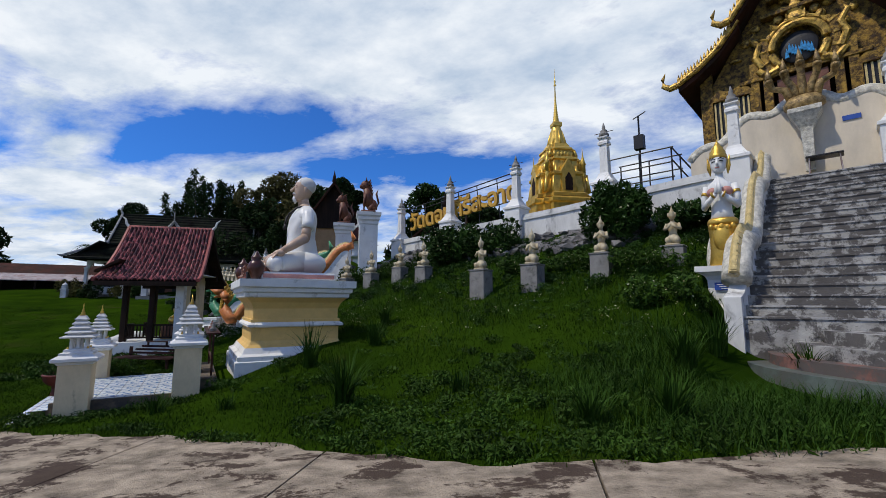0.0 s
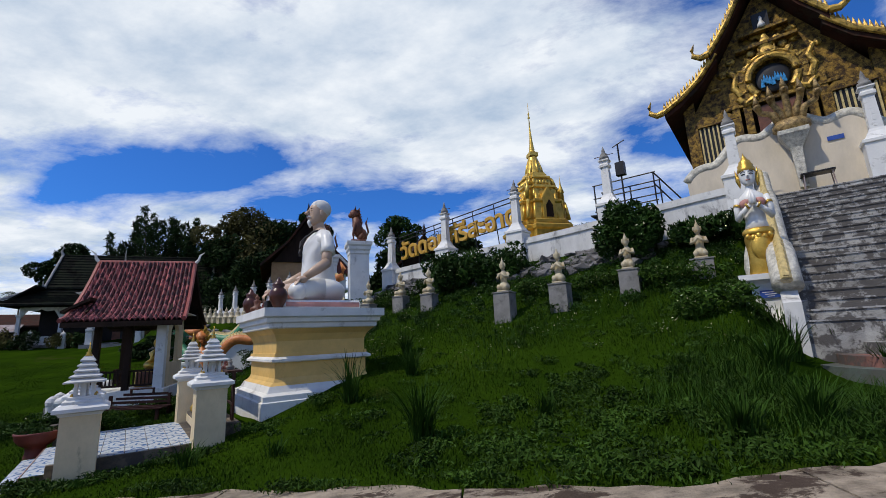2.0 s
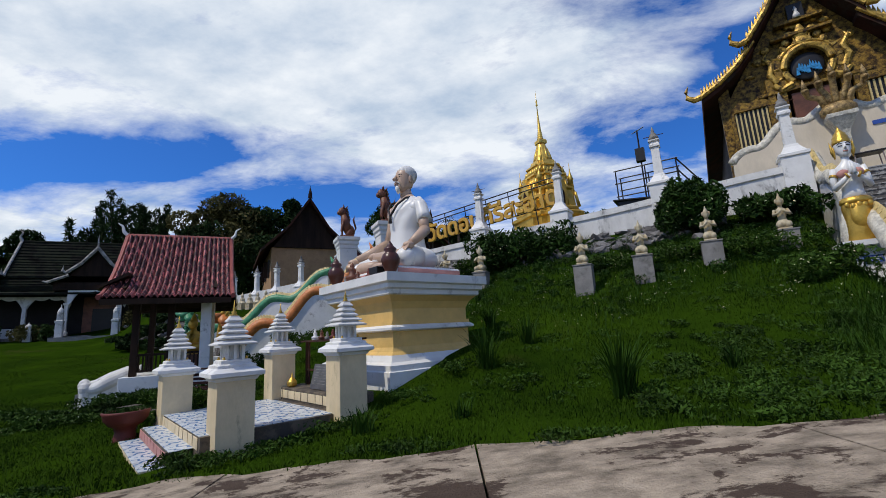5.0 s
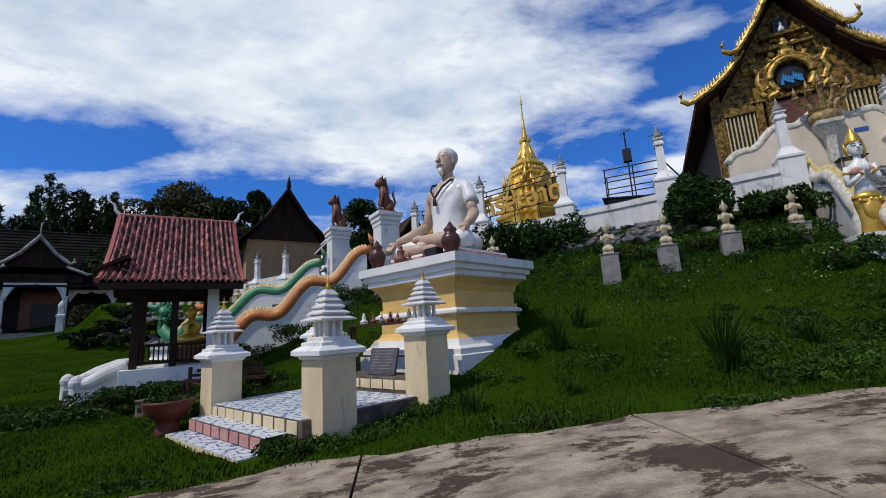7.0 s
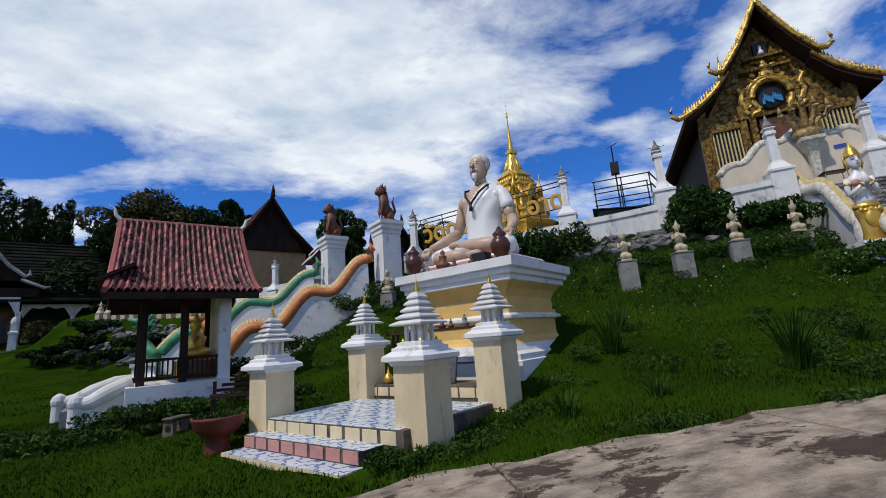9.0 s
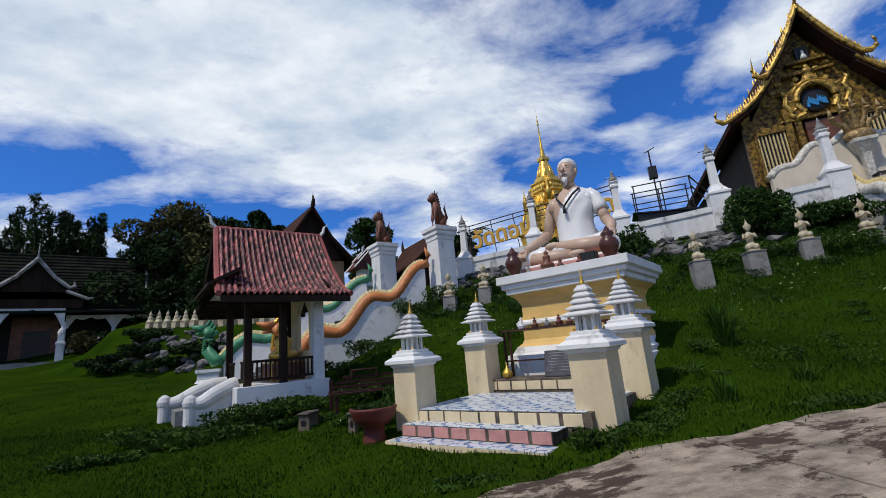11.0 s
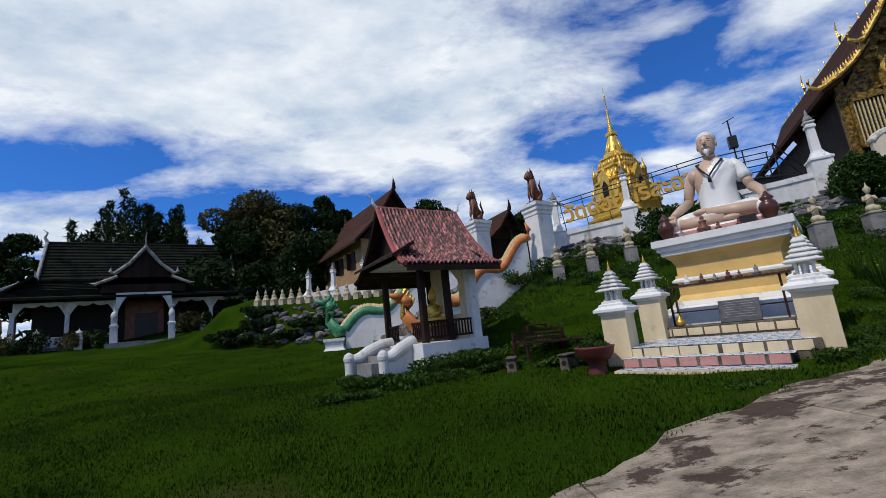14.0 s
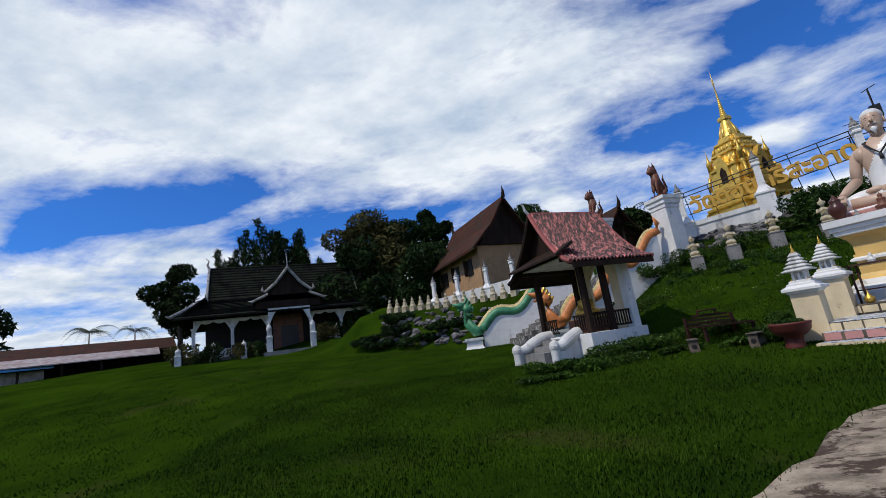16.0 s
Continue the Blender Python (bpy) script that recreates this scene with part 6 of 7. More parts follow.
def temple_sign():
    root = thing("temple_sign", "large gold letters on a black steel frame above the wall", "sign")
    a, b = hill(-9.9, 0.35, 4.85), hill(-3.5, 0.35, 5.45)
    d = b - a
    rot = Matrix.Translation(a) @ pose(0, 0, 0, 0, 0, HILL_TURN) @ pose(0, 0, 0, 0, -math.degrees(math.asin(d.z / d.length)), 0)
    cu = bpy.data.curves.new("letters", "FONT")
    cu.body = "วัดดอนคีรีสะอาด"
    cu.size, cu.extrude, cu.bevel_depth, cu.offset = 1.05, 0.05, 0.012, 0.02
    cu.materials.append(LETTER)
    txt = new("letters", cu)
    txt.parent = root
    txt.matrix_basis = rot @ pose(0.1, -0.08, 0.0, 90, 0, 0)
    bpy.context.view_layer.update()
    wide = txt.dimensions.x or 5.0
    txt.matrix_basis = txt.matrix_basis @ Matrix.Diagonal((6.3 / wide, 1, 1, 1))
    tagged(txt, "gold cut-out letters")
    for z in (0.02, 0.55, 0.95, 1.15):
        bm = bmesh.new()
        tube(bm, [rot @ Vector((-0.1, 0.05, z)), rot @ Vector((d.length + 0.1, 0.05, z))], 0.025, 6)
        part("frame_bar", bm, BLACK, root)
    for k in range(7):
        bm = bmesh.new()
        x = k * d.length / 6
        tube(bm, [rot @ Vector((x, 0.05, -0.9)), rot @ Vector((x, 0.05, 1.15))], 0.02, 6)
        part("frame_post", bm, BLACK, root)


temple_sign()


def scaffold():
    root = thing("scaffold", "dark steel scaffold with a sloping sheet beside the stupa", "scaffold", hill_pose(-0.9, 7.0, 4.72) @ Matrix.Diagonal((0.85, 0.85, 1.12, 1)))
    for x in (-1.6, 0, 1.6):
        for y in (-0.8, 0.8):
            bm = bmesh.new()
            tube(bm, [(x, y, 0), (x, y, 3.1)], 0.04, 6)
            part("upright", bm, BLACK, root)
    for z in (1.9, 2.5, 3.1):
        for y in (-0.8, 0.8):
            bm = bmesh.new()
            tube(bm, [(-1.7, y, z), (1.7, y, z)], 0.03, 6)
            part("ledger", bm, BLACK, root)
    bm = bmesh.new()
    tube(bm, [(1.6, -0.8, 3.1), (3.2, -0.8, 1.2)], 0.04, 6)
    tube(bm, [(1.6, -0.8, 2.6), (3.2, -0.8, 0.7)], 0.04, 6)
    part("ladder_rail", bm, BLACK, root)
    bm = bmesh.new()
    prism(bm, [(-1.9, 1.75), (1.9, 1.45), (1.9, 1.40), (-1.9, 1.70)], 2.2)
    prism(bm, [(-1.4, 0.6), (1.3, 0.3), (1.7, 1.4), (-1.7, 1.7)], 0.06, pose(0, -0.9, 0))
    part("sheet", bm, BLACK, root, "dark sheet on the platform")
    bm = bmesh.new()
    tube(bm, [(-0.2, 0, 1.7), (-0.2, 0, 5.0)], 0.05, 6)
    box(bm, -0.2, 0, 3.5, 0.5, 0.4, 0.6)
    tube(bm, [(-0.5, 0, 4.9), (0.2, 0, 5.1)], 0.025, 6)
    part("mast", bm, BLACK, root)


scaffold()

# ---- low terrace wall, pillars and rows of small figures on the far bank ----


def bank_wall():
    root = thing("bank_wall", "low white plastered wall on the rocky bank", "wall", kind="structure")
    bm = bmesh.new()
    rings = []
    for i in range(13):
        s = -25.5 + i * 0.75
        t = 3.15 + 0.06 * (s + 25.5) * 0.6
        rings.append([hill(s, -0.95, t - 1.2), hill(s, -0.65, t - 1.2), hill(s, -0.65, t + 0.25), hill(s, -0.95, t + 0.25)])
    ring_stack(bm, rings)
    part("wall", bm, WHITE_OLD, root)


bank_wall()
for k, s in enumerate((-25.3, -23.4, -21.2, -19.4, -17.4)):
    copy_thing(pil, hill_pose(s, -0.8, 3.25 + 0.045 * k) @ Matrix.Scale(0.8, 4))


def bank_figure():
    bm = bmesh.new()
    box(bm, 0, 0, 0, 0.34, 0.34, 0.30)
    lathe(bm, [(0.20, 0.28), (0.22, 0.36), (0.14, 0.48), (0.13, 0.62), (0.06, 0.68), (0.09, 0.76), (0.07, 0.84), (0.02, 0.92), (0.005, 1.0)], 10)
    return mesh_of("bank_figure", bm, KNEEL)


BANK_FIG = bank_figure()
for k in range(15):
    s = -28.3 + k * 0.66
    f = new("small_seated_figure", BANK_FIG)
    p = hill(s, -2.0 + 0.02 * k)
    f.matrix_basis = pose(p.x, p.y, land_z(p.x, p.y) - 0.05, 0, 0, HILL_TURN)
    tagged(f, "small cream seated figure on a block along the bank", "statue", "row of small figures on the bank")
for s, q in ((-9.9, -3.3), (-8.6, -3.0), (-7.15, -2.7), (-5.6, -2.9)):
    p = hill(s, q)
    z = land_z(p.x, p.y) + 0.5
    b = new("stone_block", BLOCK_ME)
    b.matrix_basis = pose(p.x, p.y, z - 0.72, 0, 0, HILL_TURN + 8)
    tagged(b, "square grey cement block standing in the grass", "block", "blocks under the kneeling figures")
    k = new("kneeling_figure", KNEEL_ME)
    k.matrix_basis = pose(p.x, p.y, z, 0, 0, HILL_TURN)
    tagged(k, "small cream painted kneeling praying figure on a block", "statue", "kneeling figures on the slope")

# ---- rough stones ----


def stone_mesh(seed):
    rnd = random.Random(seed)
    bm = bmesh.new()
    bmesh.ops.create_icosphere(bm, subdivisions=1, radius=0.5)
    for v in bm.verts:
        v.co *= rnd.uniform(0.75, 1.15)
        v.co.z *= 0.62
    return mesh_of("stone", bm, ROCK)


STONES = [stone_mesh(k) for k in range(6)]


def stone_bank(name, label, n, s0, s1, q0, q1, size):
    root = thing(name, label, "stones", kind="structure")
    for k in range(n):
        s, q = random.uniform(s0, s1), random.uniform(q0, q1)
        p = hill(s, q)
        r = random.uniform(0.6, 1.25) * size
        shared("stone", STONES[k % 6], root, pose(p.x, p.y, land_z(p.x, p.y) + 0.03, random.uniform(-25, 25), random.uniform(-25, 25), random.uniform(0, 360)) @ Matrix.Diagonal((r * random.uniform(0.9, 1.5), r, r * random.uniform(0.7, 1.1), 1)))


stone_bank("stone_bank", "rough grey stones piled below the terrace wall", 280, -10.3, 1.6, -1.5, -0.15, 0.48)
stone_bank("far_stone_bank", "rough grey stones on the bank behind the serpent stairs", 150, -29, -19.5, -4.2, -2.4, 0.5)

# ---- houses behind ----


def thai_house(name, label, m, L, wd, zw, zr, mat_wall, mat_roof):
    root = thing(name, label, "house", m)
    bm = bmesh.new()
    box(bm, 0, 0, 0, L, wd, zw)
    part("wall", bm, mat_wall, root)
    for sy in (-1, 1):
        bm = bmesh.new()
        prism(bm, [(0, zr), (sy * wd * 0.28, zw + (zr - zw) * 0.42), (sy * (wd * 0.5 + 0.7), zw - 0.25), (sy * (wd * 0.5 + 0.7), zw - 0.42), (sy * wd * 0.28, zw + (zr - zw) * 0.36), (0, zr - 0.25)], L + 1.4, pose(0, 0, 0, 0, 0, 90))
        part("roof", bm, mat_roof, root)
    for sx in (-1, 1):
        bm = bmesh.new()
        prism(bm, [(-wd * 0.48, zw), (wd * 0.48, zw), (wd * 0.26, zw + (zr - zw) * 0.40), (0, zr - 0.2), (-wd * 0.26, zw + (zr - zw) * 0.40)], 0.12, pose(sx * (L / 2 + 0.1), 0, 0, 0, 0, 90))
        part("gable", bm, DARK_WOOD, root)
        bm = bmesh.new()
        tube(bm, [(sx * (L / 2 + 0.7), 0, zr - 0.1), (sx * (L / 2 + 0.8), 0, zr + 0.3), (sx * (L / 2 + 0.75), 0, zr + 0.8)], [0.16, 0.1, 0.01], 7)
        part("finial", bm, DARK_WOOD, root)
    for k in range(3):
        bm = bmesh.new()
        box(bm, (k - 1) * L * 0.3, -wd / 2 - 0.02, zw * 0.45, 0.8, 0.1, zw * 0.35)
        win = part("window", bm, BLACK, root)
        bm = bmesh.new()
        box(bm, (k - 1) * L * 0.3 - 0.4, -wd / 2 - 0.16, zw * 0.45, 0.08, 0.3, zw * 0.35)
        part("shutter", bm, DARK_WOOD, win)
    return root


thai_house("monks_house", "tan walled house with a steep dark brown roof", pose(-15.65, 32.0, 3.5, 0, 0, -63), 7.4, 4.6, 3.2, 6.6, TAN_WALL, BROWN_TILE)
thai_house("rear_house", "dark house with a steep brown roof behind the gate", pose(-6.6, 31.5, 3.6, 0, 0, -70), 4.0, 3.0, 2.6, 4.7, DARK_WOOD, BROWN_TILE)

sp = thing("spirit_house", "small white spirit house with a red tiered roof", "shrine", pose(-10.6, 25.6, 3.2, 0, 0, 20))
bm = bmesh.new()
square(bm, [(0.35, -0.6), (0.35, 0.9), (0.6, 1.0), (0.6, 1.1), (0.4, 1.1), (0.4, 2.0)])
part("body", bm, WHITE, sp)
bm = bmesh.new()
for z, r in ((2.0, 0.85), (2.5, 0.55)):
    prism(bm, [(-r, z), (r, z), (0, z + r * 1.1)], r * 1.7)
part("roof", bm, POT_RED, sp)
bm = bmesh.new()
for z, r in ((2.02, 0.88), (2.52, 0.58)):
    for sy in (-1, 1):
        tube(bm, [(-r, sy * r * 0.87, z), (0, sy * r * 0.87, z + r * 1.1), (r, sy * r * 0.87, z)], 0.05, 6)
part("bargeboard", bm, WHITE, sp)

# sheds far to the left
shed = thing("open_shed", "long low shed with rusty roof and pale sheet awning", "shed", pose(-52, 36.0, 2.0, 0, 0, 40))
bm = bmesh.new()
prism(bm, [(-0.5, 2.2), (4, 3.6), (8, 2.4), (8, 2.25), (4, 3.4), (-0.5, 2.0)], 14, pose(0, 0, 0, 0, 0, 90))
part("roof", bm, BROWN_TILE, shed)
bm = bmesh.new()
prism(bm, [(-3.2, 1.5), (-0.4, 2.3), (-0.4, 2.22), (-3.2, 1.42)], 11, pose(0, 0, 0, 0, 0, 90))
part("awning", bm, CORRUGATED, shed)
for k in range(6):
    bm = bmesh.new()
    box(bm, -6.5 + k * 2.6, -2.8, -1.0, 0.15, 0.15, 2.6)
    part("post", bm, DARK_WOOD, shed)
# Solid block with the shade of the open inside painted on.
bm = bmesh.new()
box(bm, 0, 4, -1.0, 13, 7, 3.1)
part("wall", bm, PAINTED_SHADE, shed)
sh2 = thing("blue_roofed_shed", "pale walled shed with a bright blue roof edge", "shed", pose(-57, 27.5, 1.6, 0, 0, 50))
bm = bmesh.new()
box(bm, 0, 3, -0.8, 14, 5, 2.4)
part("wall", bm, PALE_WALL, sh2)
bm = bmesh.new()
prism(bm, [(-0.8, 1.75), (3, 2.6), (3, 2.5), (-0.8, 1.6)], 15, pose(0, 0, 0, 0, 0, 90))
part("roof", bm, SKY_BLUE, sh2)

# ---- broken benches beside the pavilion ----
BE = pose(-10.75, 10.6, land_z(-10.75, 10.6), 0, 0, 14) @ Matrix.Diagonal((0.82, 0.8, 0.66, 1))
be = thing("slatted_bench", "old dark red wooden slatted bench on cement stools", "bench", BE)
for k in range(5):
    bm = bmesh.new()
    box(bm, 0, -0.32 + k * 0.16, 0.50 + 0.03 * (k % 2), 1.9, 0.11, 0.04, pose(0, 0, 0, 0, 2, 1.5 * (k % 3)))
    part("slat", bm, MAHOGANY, be)
for k in range(3):
    bm = bmesh.new()
    box(bm, 0.05 * k, 0.42 + 0.05 * k, 0.62 + k * 0.14, 1.8 - 0.25 * k, 0.04, 0.09, pose(0, 0, 0, 0, 1.5, 0))
    part("back_slat", bm, MAHOGANY, be)
for x in (-0.85, 0.85):
    bm = bmesh.new()
    box(bm, x, 0.45, 0, 0.08, 0.08, 0.95)
    part("leg", bm, MAHOGANY, be)
    bm = bmesh.new()
    box(bm, x, -0.3, 0, 0.08, 0.08, 0.5)
    part("leg", bm, MAHOGANY, be)
bm = bmesh.new()
for a, b in (((-0.3, 0.5, 0.9), (-0.3, 0.5, 1.15)), ((0.35, 0.5, 0.9), (0.35, 0.5, 1.15)), ((-0.33, 0.5, 1.15), (0.38, 0.5, 1.15))):
    tube(bm, [a, b], 0.035, 6)
part("top_rail", bm, MAHOGANY, be)


def cement_stool(x, y, turn):
    root = thing("cement_stool", "low white cement stool with a black disc as side hole", "stool", pose(x, y, land_z(x, y), 0, 0, turn) @ Matrix.Scale(0.72, 4), "cement stools by the bench")
    bm = bmesh.new()
    box(bm, 0, 0, 0.34, 0.62, 0.32, 0.06, bevel=0.02)
    part("seat", bm, STAINED, root)
    for sx in (-1, 1):
        bm = bmesh.new()
        box(bm, sx * 0.22, 0, -0.15, 0.10, 0.30, 0.49, taper=0.85)
        part("leg", bm, STAINED, root)
    # Black disc on the solid leg, painting the shade of a hole.
    bm = bmesh.new()
    lathe(bm, [(0.075, -0.155), (0.075, 0.155)], 12, pose(-0.22, 0, 0.15, 0, 90, 0) @ Matrix.Diagonal((1, 1, 0.36, 1)))
    part("side_hole", bm, BLACK, root)


cement_stool(-11.86, 9.92, 70)
cement_stool(-10.90, 9.06, 35)


# ---- leaves, bushes and trees ----


def leaf_cloud(rng, centres, radii, count, size, droop=0.0, long=1.6):
    """Quads scattered through clumps: centres k x 3, radii k x 3."""
    k = len(centres)
    idx = rng.integers(0, k, count)
    d = rng.normal(size=(count, 3))
    d /= np.linalg.norm(d, axis=1)[:, None]
    r = rng.uniform(0.55, 1.0, (count, 1)) ** 0.6
    c = centres[idx] + d * r * radii[idx]
    a = rng.normal(size=(count, 3))
    a[:, 2] -= droop
    a /= np.linalg.norm(a, axis=1)[:, None]
    b = np.cross(a, rng.normal(size=(count, 3)))
    b /= np.linalg.norm(b, axis=1)[:, None]
    s = size * rng.uniform(0.6, 1.3, (count, 1))
    a, b = a * s * long, b * s * 0.5
    v = np.stack([c - a * 0.5, c + b * 0.5, c + a * 0.5, c - b * 0.5], 1).reshape(-1, 3)
    f = np.arange(count * 4).reshape(-1, 4)
    return v, f


def tree(name, label, x, y, h, spread, mat, seed, clumps=26, leaves=5000, size=0.45, crown_lo=0.3, z=None, category="tree"):
    rng = np.random.default_rng(seed)
    z = land_z(x, y) if z is None else z
    root = thing(name, label, category, pose(x, y, z))
    bm = bmesh.new()
    tube(bm, [(0, 0, -0.4), (0.05 * h * 0.2, 0, h * 0.25), (-0.02 * h, 0.02 * h, h * 0.55), (0.01 * h, 0, h * 0.85)], [h * 0.03, h * 0.023, h * 0.016, h * 0.004], 9)
    cs = []
    for k in range(clumps):
        a = rng.uniform(0, 2 * math.pi)
        f = rng.uniform(0, 1)
        zz = h * (crown_lo + (0.92 - crown_lo) * f)
        rr = spread * math.sqrt(max(0.05, 1 - (2 * f - 0.9) ** 2)) * rng.uniform(0.25, 1.0)
        cs.append((rr * math.cos(a), rr * math.sin(a), zz))
        if k % 3 == 0:
            tube(bm, [(0, 0, zz * 0.6), (rr * 0.5 * math.cos(a), rr * 0.5 * math.sin(a), zz * 0.85), cs[-1]], [h * 0.010, h * 0.006, h * 0.002], 5)
    part("trunk", bm, BARK, root)
    cs = np.array(cs)
    rad = np.full((clumps, 3), spread * 0.34) * rng.uniform(0.7, 1.25, (clumps, 1))
    rad[:, 2] *= 0.8
    v, f = leaf_cloud(rng, cs, rad, leaves, size)
    crown = new("crown", arrays("crown", v, f, mat))
    crown.parent = root
    return root


def bush(label, x, y, rx, ry, h, seed, mat=LEAF_BUSH, leaves=3500, size=0.13, flowers=0, z=None, name="bush", turn=0.0):
    rng = np.random.default_rng(seed)
    z = land_z(x, y) if z is None else z
    root = thing(name, label, "bush", pose(x, y, z, 0, 0, turn))
    n = 16 if rx < 1.4 else 34
    cs = np.stack([rng.uniform(-0.78, 0.78, n) * rx, rng.uniform(-0.75, 0.75, n) * ry, rng.uniform(0.15, 0.72, n) * h], 1)
    rad = np.stack([np.full(n, min(rx, 1.4) * 0.36), np.full(n, ry * 0.36), np.full(n, h * 0.28)], 1)
    v, f = leaf_cloud(rng, cs, rad, leaves, size)
    ob = new("leaves", arrays("leaves", v, f, mat))
    ob.parent = root
    if h > 0.9:
        bm = bmesh.new()
        for k in range(3):
            tube(bm, [(0, 0, -0.2), (cs[k][0] * 0.6, cs[k][1] * 0.6, cs[k][2] * 0.6), cs[k]], [0.03, 0.02, 0.006], 5)
        part("stems", bm, BARK, root)
    if flowers:
        v, f = leaf_cloud(rng, cs, rad * 1.08, flowers, size * 0.55, 0, 1.0)
        fl = new("flowers", arrays("flowers", v, f, FLOWER))
        fl.parent = root
        tagged(fl, kind="stuff")
    return root


p = hill(-4.7, -1.5)
bush("dense dark green bush with small yellow flowers below the wall", p.x, p.y, 2.2, 0.9, 1.75, 1, leaves=9000, flowers=260, turn=HILL_TURN, z=land_z(p.x, p.y) - 0.2)
p = hill(0.95, -1.15)
bush("tall dense dark green bush below the terrace wall", p.x, p.y, 1.1, 0.9, 2.15, 2, leaves=8000, flowers=160, turn=HILL_TURN, z=land_z(p.x, p.y) - 0.2)
p = hill(3.0, -0.9)
bush("leafy green weeds with pale flowers beside the stairs", p.x, p.y, 1.1, 0.8, 0.9, 3, leaves=3000, flowers=160, turn=HILL_TURN)
for k, (s, q, rx, h) in enumerate(((2.4, -3.2, 0.9, 0.6), (0.6, -2.9, 1.0, 0.6), (-1.2, -3.0, 0.9, 0.5), (-8.0, -2.2, 1.1, 0.7), (-10.4, -2.6, 0.9, 0.8), (3.1, -4.9, 0.7, 0.7), (-6.6, -1.6, 0.8, 0.7))):
    p = hill(s, q)
    bush("low leafy weeds with tiny pale flowers on the slope", p.x, p.y, rx, 0.6, h, 20 + k, leaves=1900, size=0.075, mat=LEAF_WEED, flowers=90, turn=HILL_TURN, name="weed_patch")
for k, (x, y, rx, ry, h) in enumerate(((-11.96, 10.27, 0.6, 0.25, 0.20), (-10.90, 9.51, 0.6, 0.25, 0.18), (-10.55, 9.16, 0.35, 0.25, 0.26), (-13.9, 10.5, 1.1, 0.5, 0.36), (-15.3, 10.3, 0.8, 0.4, 0.14), (-13.6, 11.3, 1.3, 0.6, 0.5), (-14.9, 11.2, 0.9, 0.5, 0.35), (-12.3, 11.3, 0.7, 0.4, 0.4), (-10.2, 9.25, 0.6, 0.5, 0.6), (-10.6, 11.5, 0.9, 0.4, 0.4), (-12.0, 15.6, 1.2, 0.5, 0.7), (-10.6, 16.6, 1.1, 0.5, 0.6), (-8.6, 18.2, 1.0, 0.5, 0.7))):
    bush("low creeping green weeds with white flecks", x, y, rx, ry, h, 40 + k, leaves=2400, size=0.07, mat=LEAF_WEED, flowers=60, name="creeper_patch")
for k, (x, y, rx, ry, h) in enumerate(((-7.55, 5.95, 0.6, 0.25, 0.13), (-6.5, 6.85, 0.6, 0.25, 0.14), (-5.6, 7.6, 0.6, 0.25, 0.16), (-8.45, 5.95, 0.3, 0.2, 0.22), (-4.7, 8.2, 0.5, 0.3, 0.22), (-8.1, 5.9, 0.4, 0.2, 0.14), (-7.2, 6.3, 0.5, 0.2, 0.12),
                                        (-3.6, 4.85, 0.6, 0.2, 0.07), (-2.0, 4.6, 0.4, 0.25, 0.12), (-0.6, 4.4, 0.7, 0.3, 0.12), (0.8, 4.25, 0.7, 0.3, 0.16), (-5.6, 5.4, 0.6, 0.2, 0.07), (-9.8, 5.7, 0.5, 0.2, 0.06), (2.2, 4.5, 0.7, 0.4, 0.22))):
    bush("small leafy weeds along the verge and platform edge", x, y, rx, ry, h, 140 + k, leaves=700, size=0.042, mat=LEAF_WEED, name="verge_weeds", turn=30.0 if k < 7 else 0.0)
rngp = np.random.default_rng(9)
v, f = leaf_cloud(rngp, np.array([[0, 0, 0.60], [0.2, 0.1, 0.62], [-0.2, -0.1, 0.62]]), np.full((3, 3), 0.24) * np.array([1, 1, 0.3]), 700, 0.06)
ob = new("plants", arrays("plants", v, f, LEAF_BUSH))
ob.parent = pot
for k, (x, y, h) in enumerate(((-6.2, -1.7, 1.5), (-4.0, -1.6, 1.3), (-2.9, -1.6, 1.25), (2.9, -1.6, 1.5), (4.2, -1.6, 1.4), (-8.2, -0.8, 1.7))):
    p = (HL @ pose(x, y, 0)).translation
    bush("rounded clipped shrub before the hall", p.x, p.y, 1.0, 0.7, h, 60 + k, mat=LEAF_OLIVE if k % 2 else LEAF, leaves=1500, size=0.16, name="shrub")

for k, (s, q, h) in enumerate(((-28.6, -3.9, 0.55), (-27.4, -4.4, 0.5), (-26.2, -3.4, 0.6), (-24.6, -4.0, 0.55), (-22.8, -3.3, 0.6), (-27.0, -2.8, 0.7))):
    p = hill(s, q)
    bush("dark green bushes at the end of the rocky bank", p.x, p.y, 1.2, 1.0, h, 90 + k, mat=LEAF, leaves=2200, size=0.15)
tree("shade_tree", "broad olive green tree behind the hall", -26.4, 43.5, 13.6, 5.0, LEAF_OLIVE, 3, 34, 14000, 0.35, 0.42)
tree("shade_tree", "dense dark tree behind the bank", -22.3, 42.5, 11.6, 5.2, LEAF, 4, 34, 14000, 0.33, 0.12)
tree("shade_tree", "dense dark tree behind the bank", -27.5, 40.0, 9.0, 4.6, LEAF, 5, 34, 14000, 0.31, 0.10)
tree("shade_tree", "dense dark tree behind the bank", -20.2, 36.0, 6.6, 3.6, LEAF, 6, 30, 17000, 0.28, 0.08)
tree("shade_tree", "tall dark tree beside the hall", -20.5, 45.0, 13.5, 2.8, LEAF, 14, 24, 12000, 0.32, 0.4)
tree("round_tree", "round crowned green tree behind the houses", -9.9, 42.0, 11.2, 2.6, LEAF_BUSH, 7, 30, 12000, 0.27, 0.45)
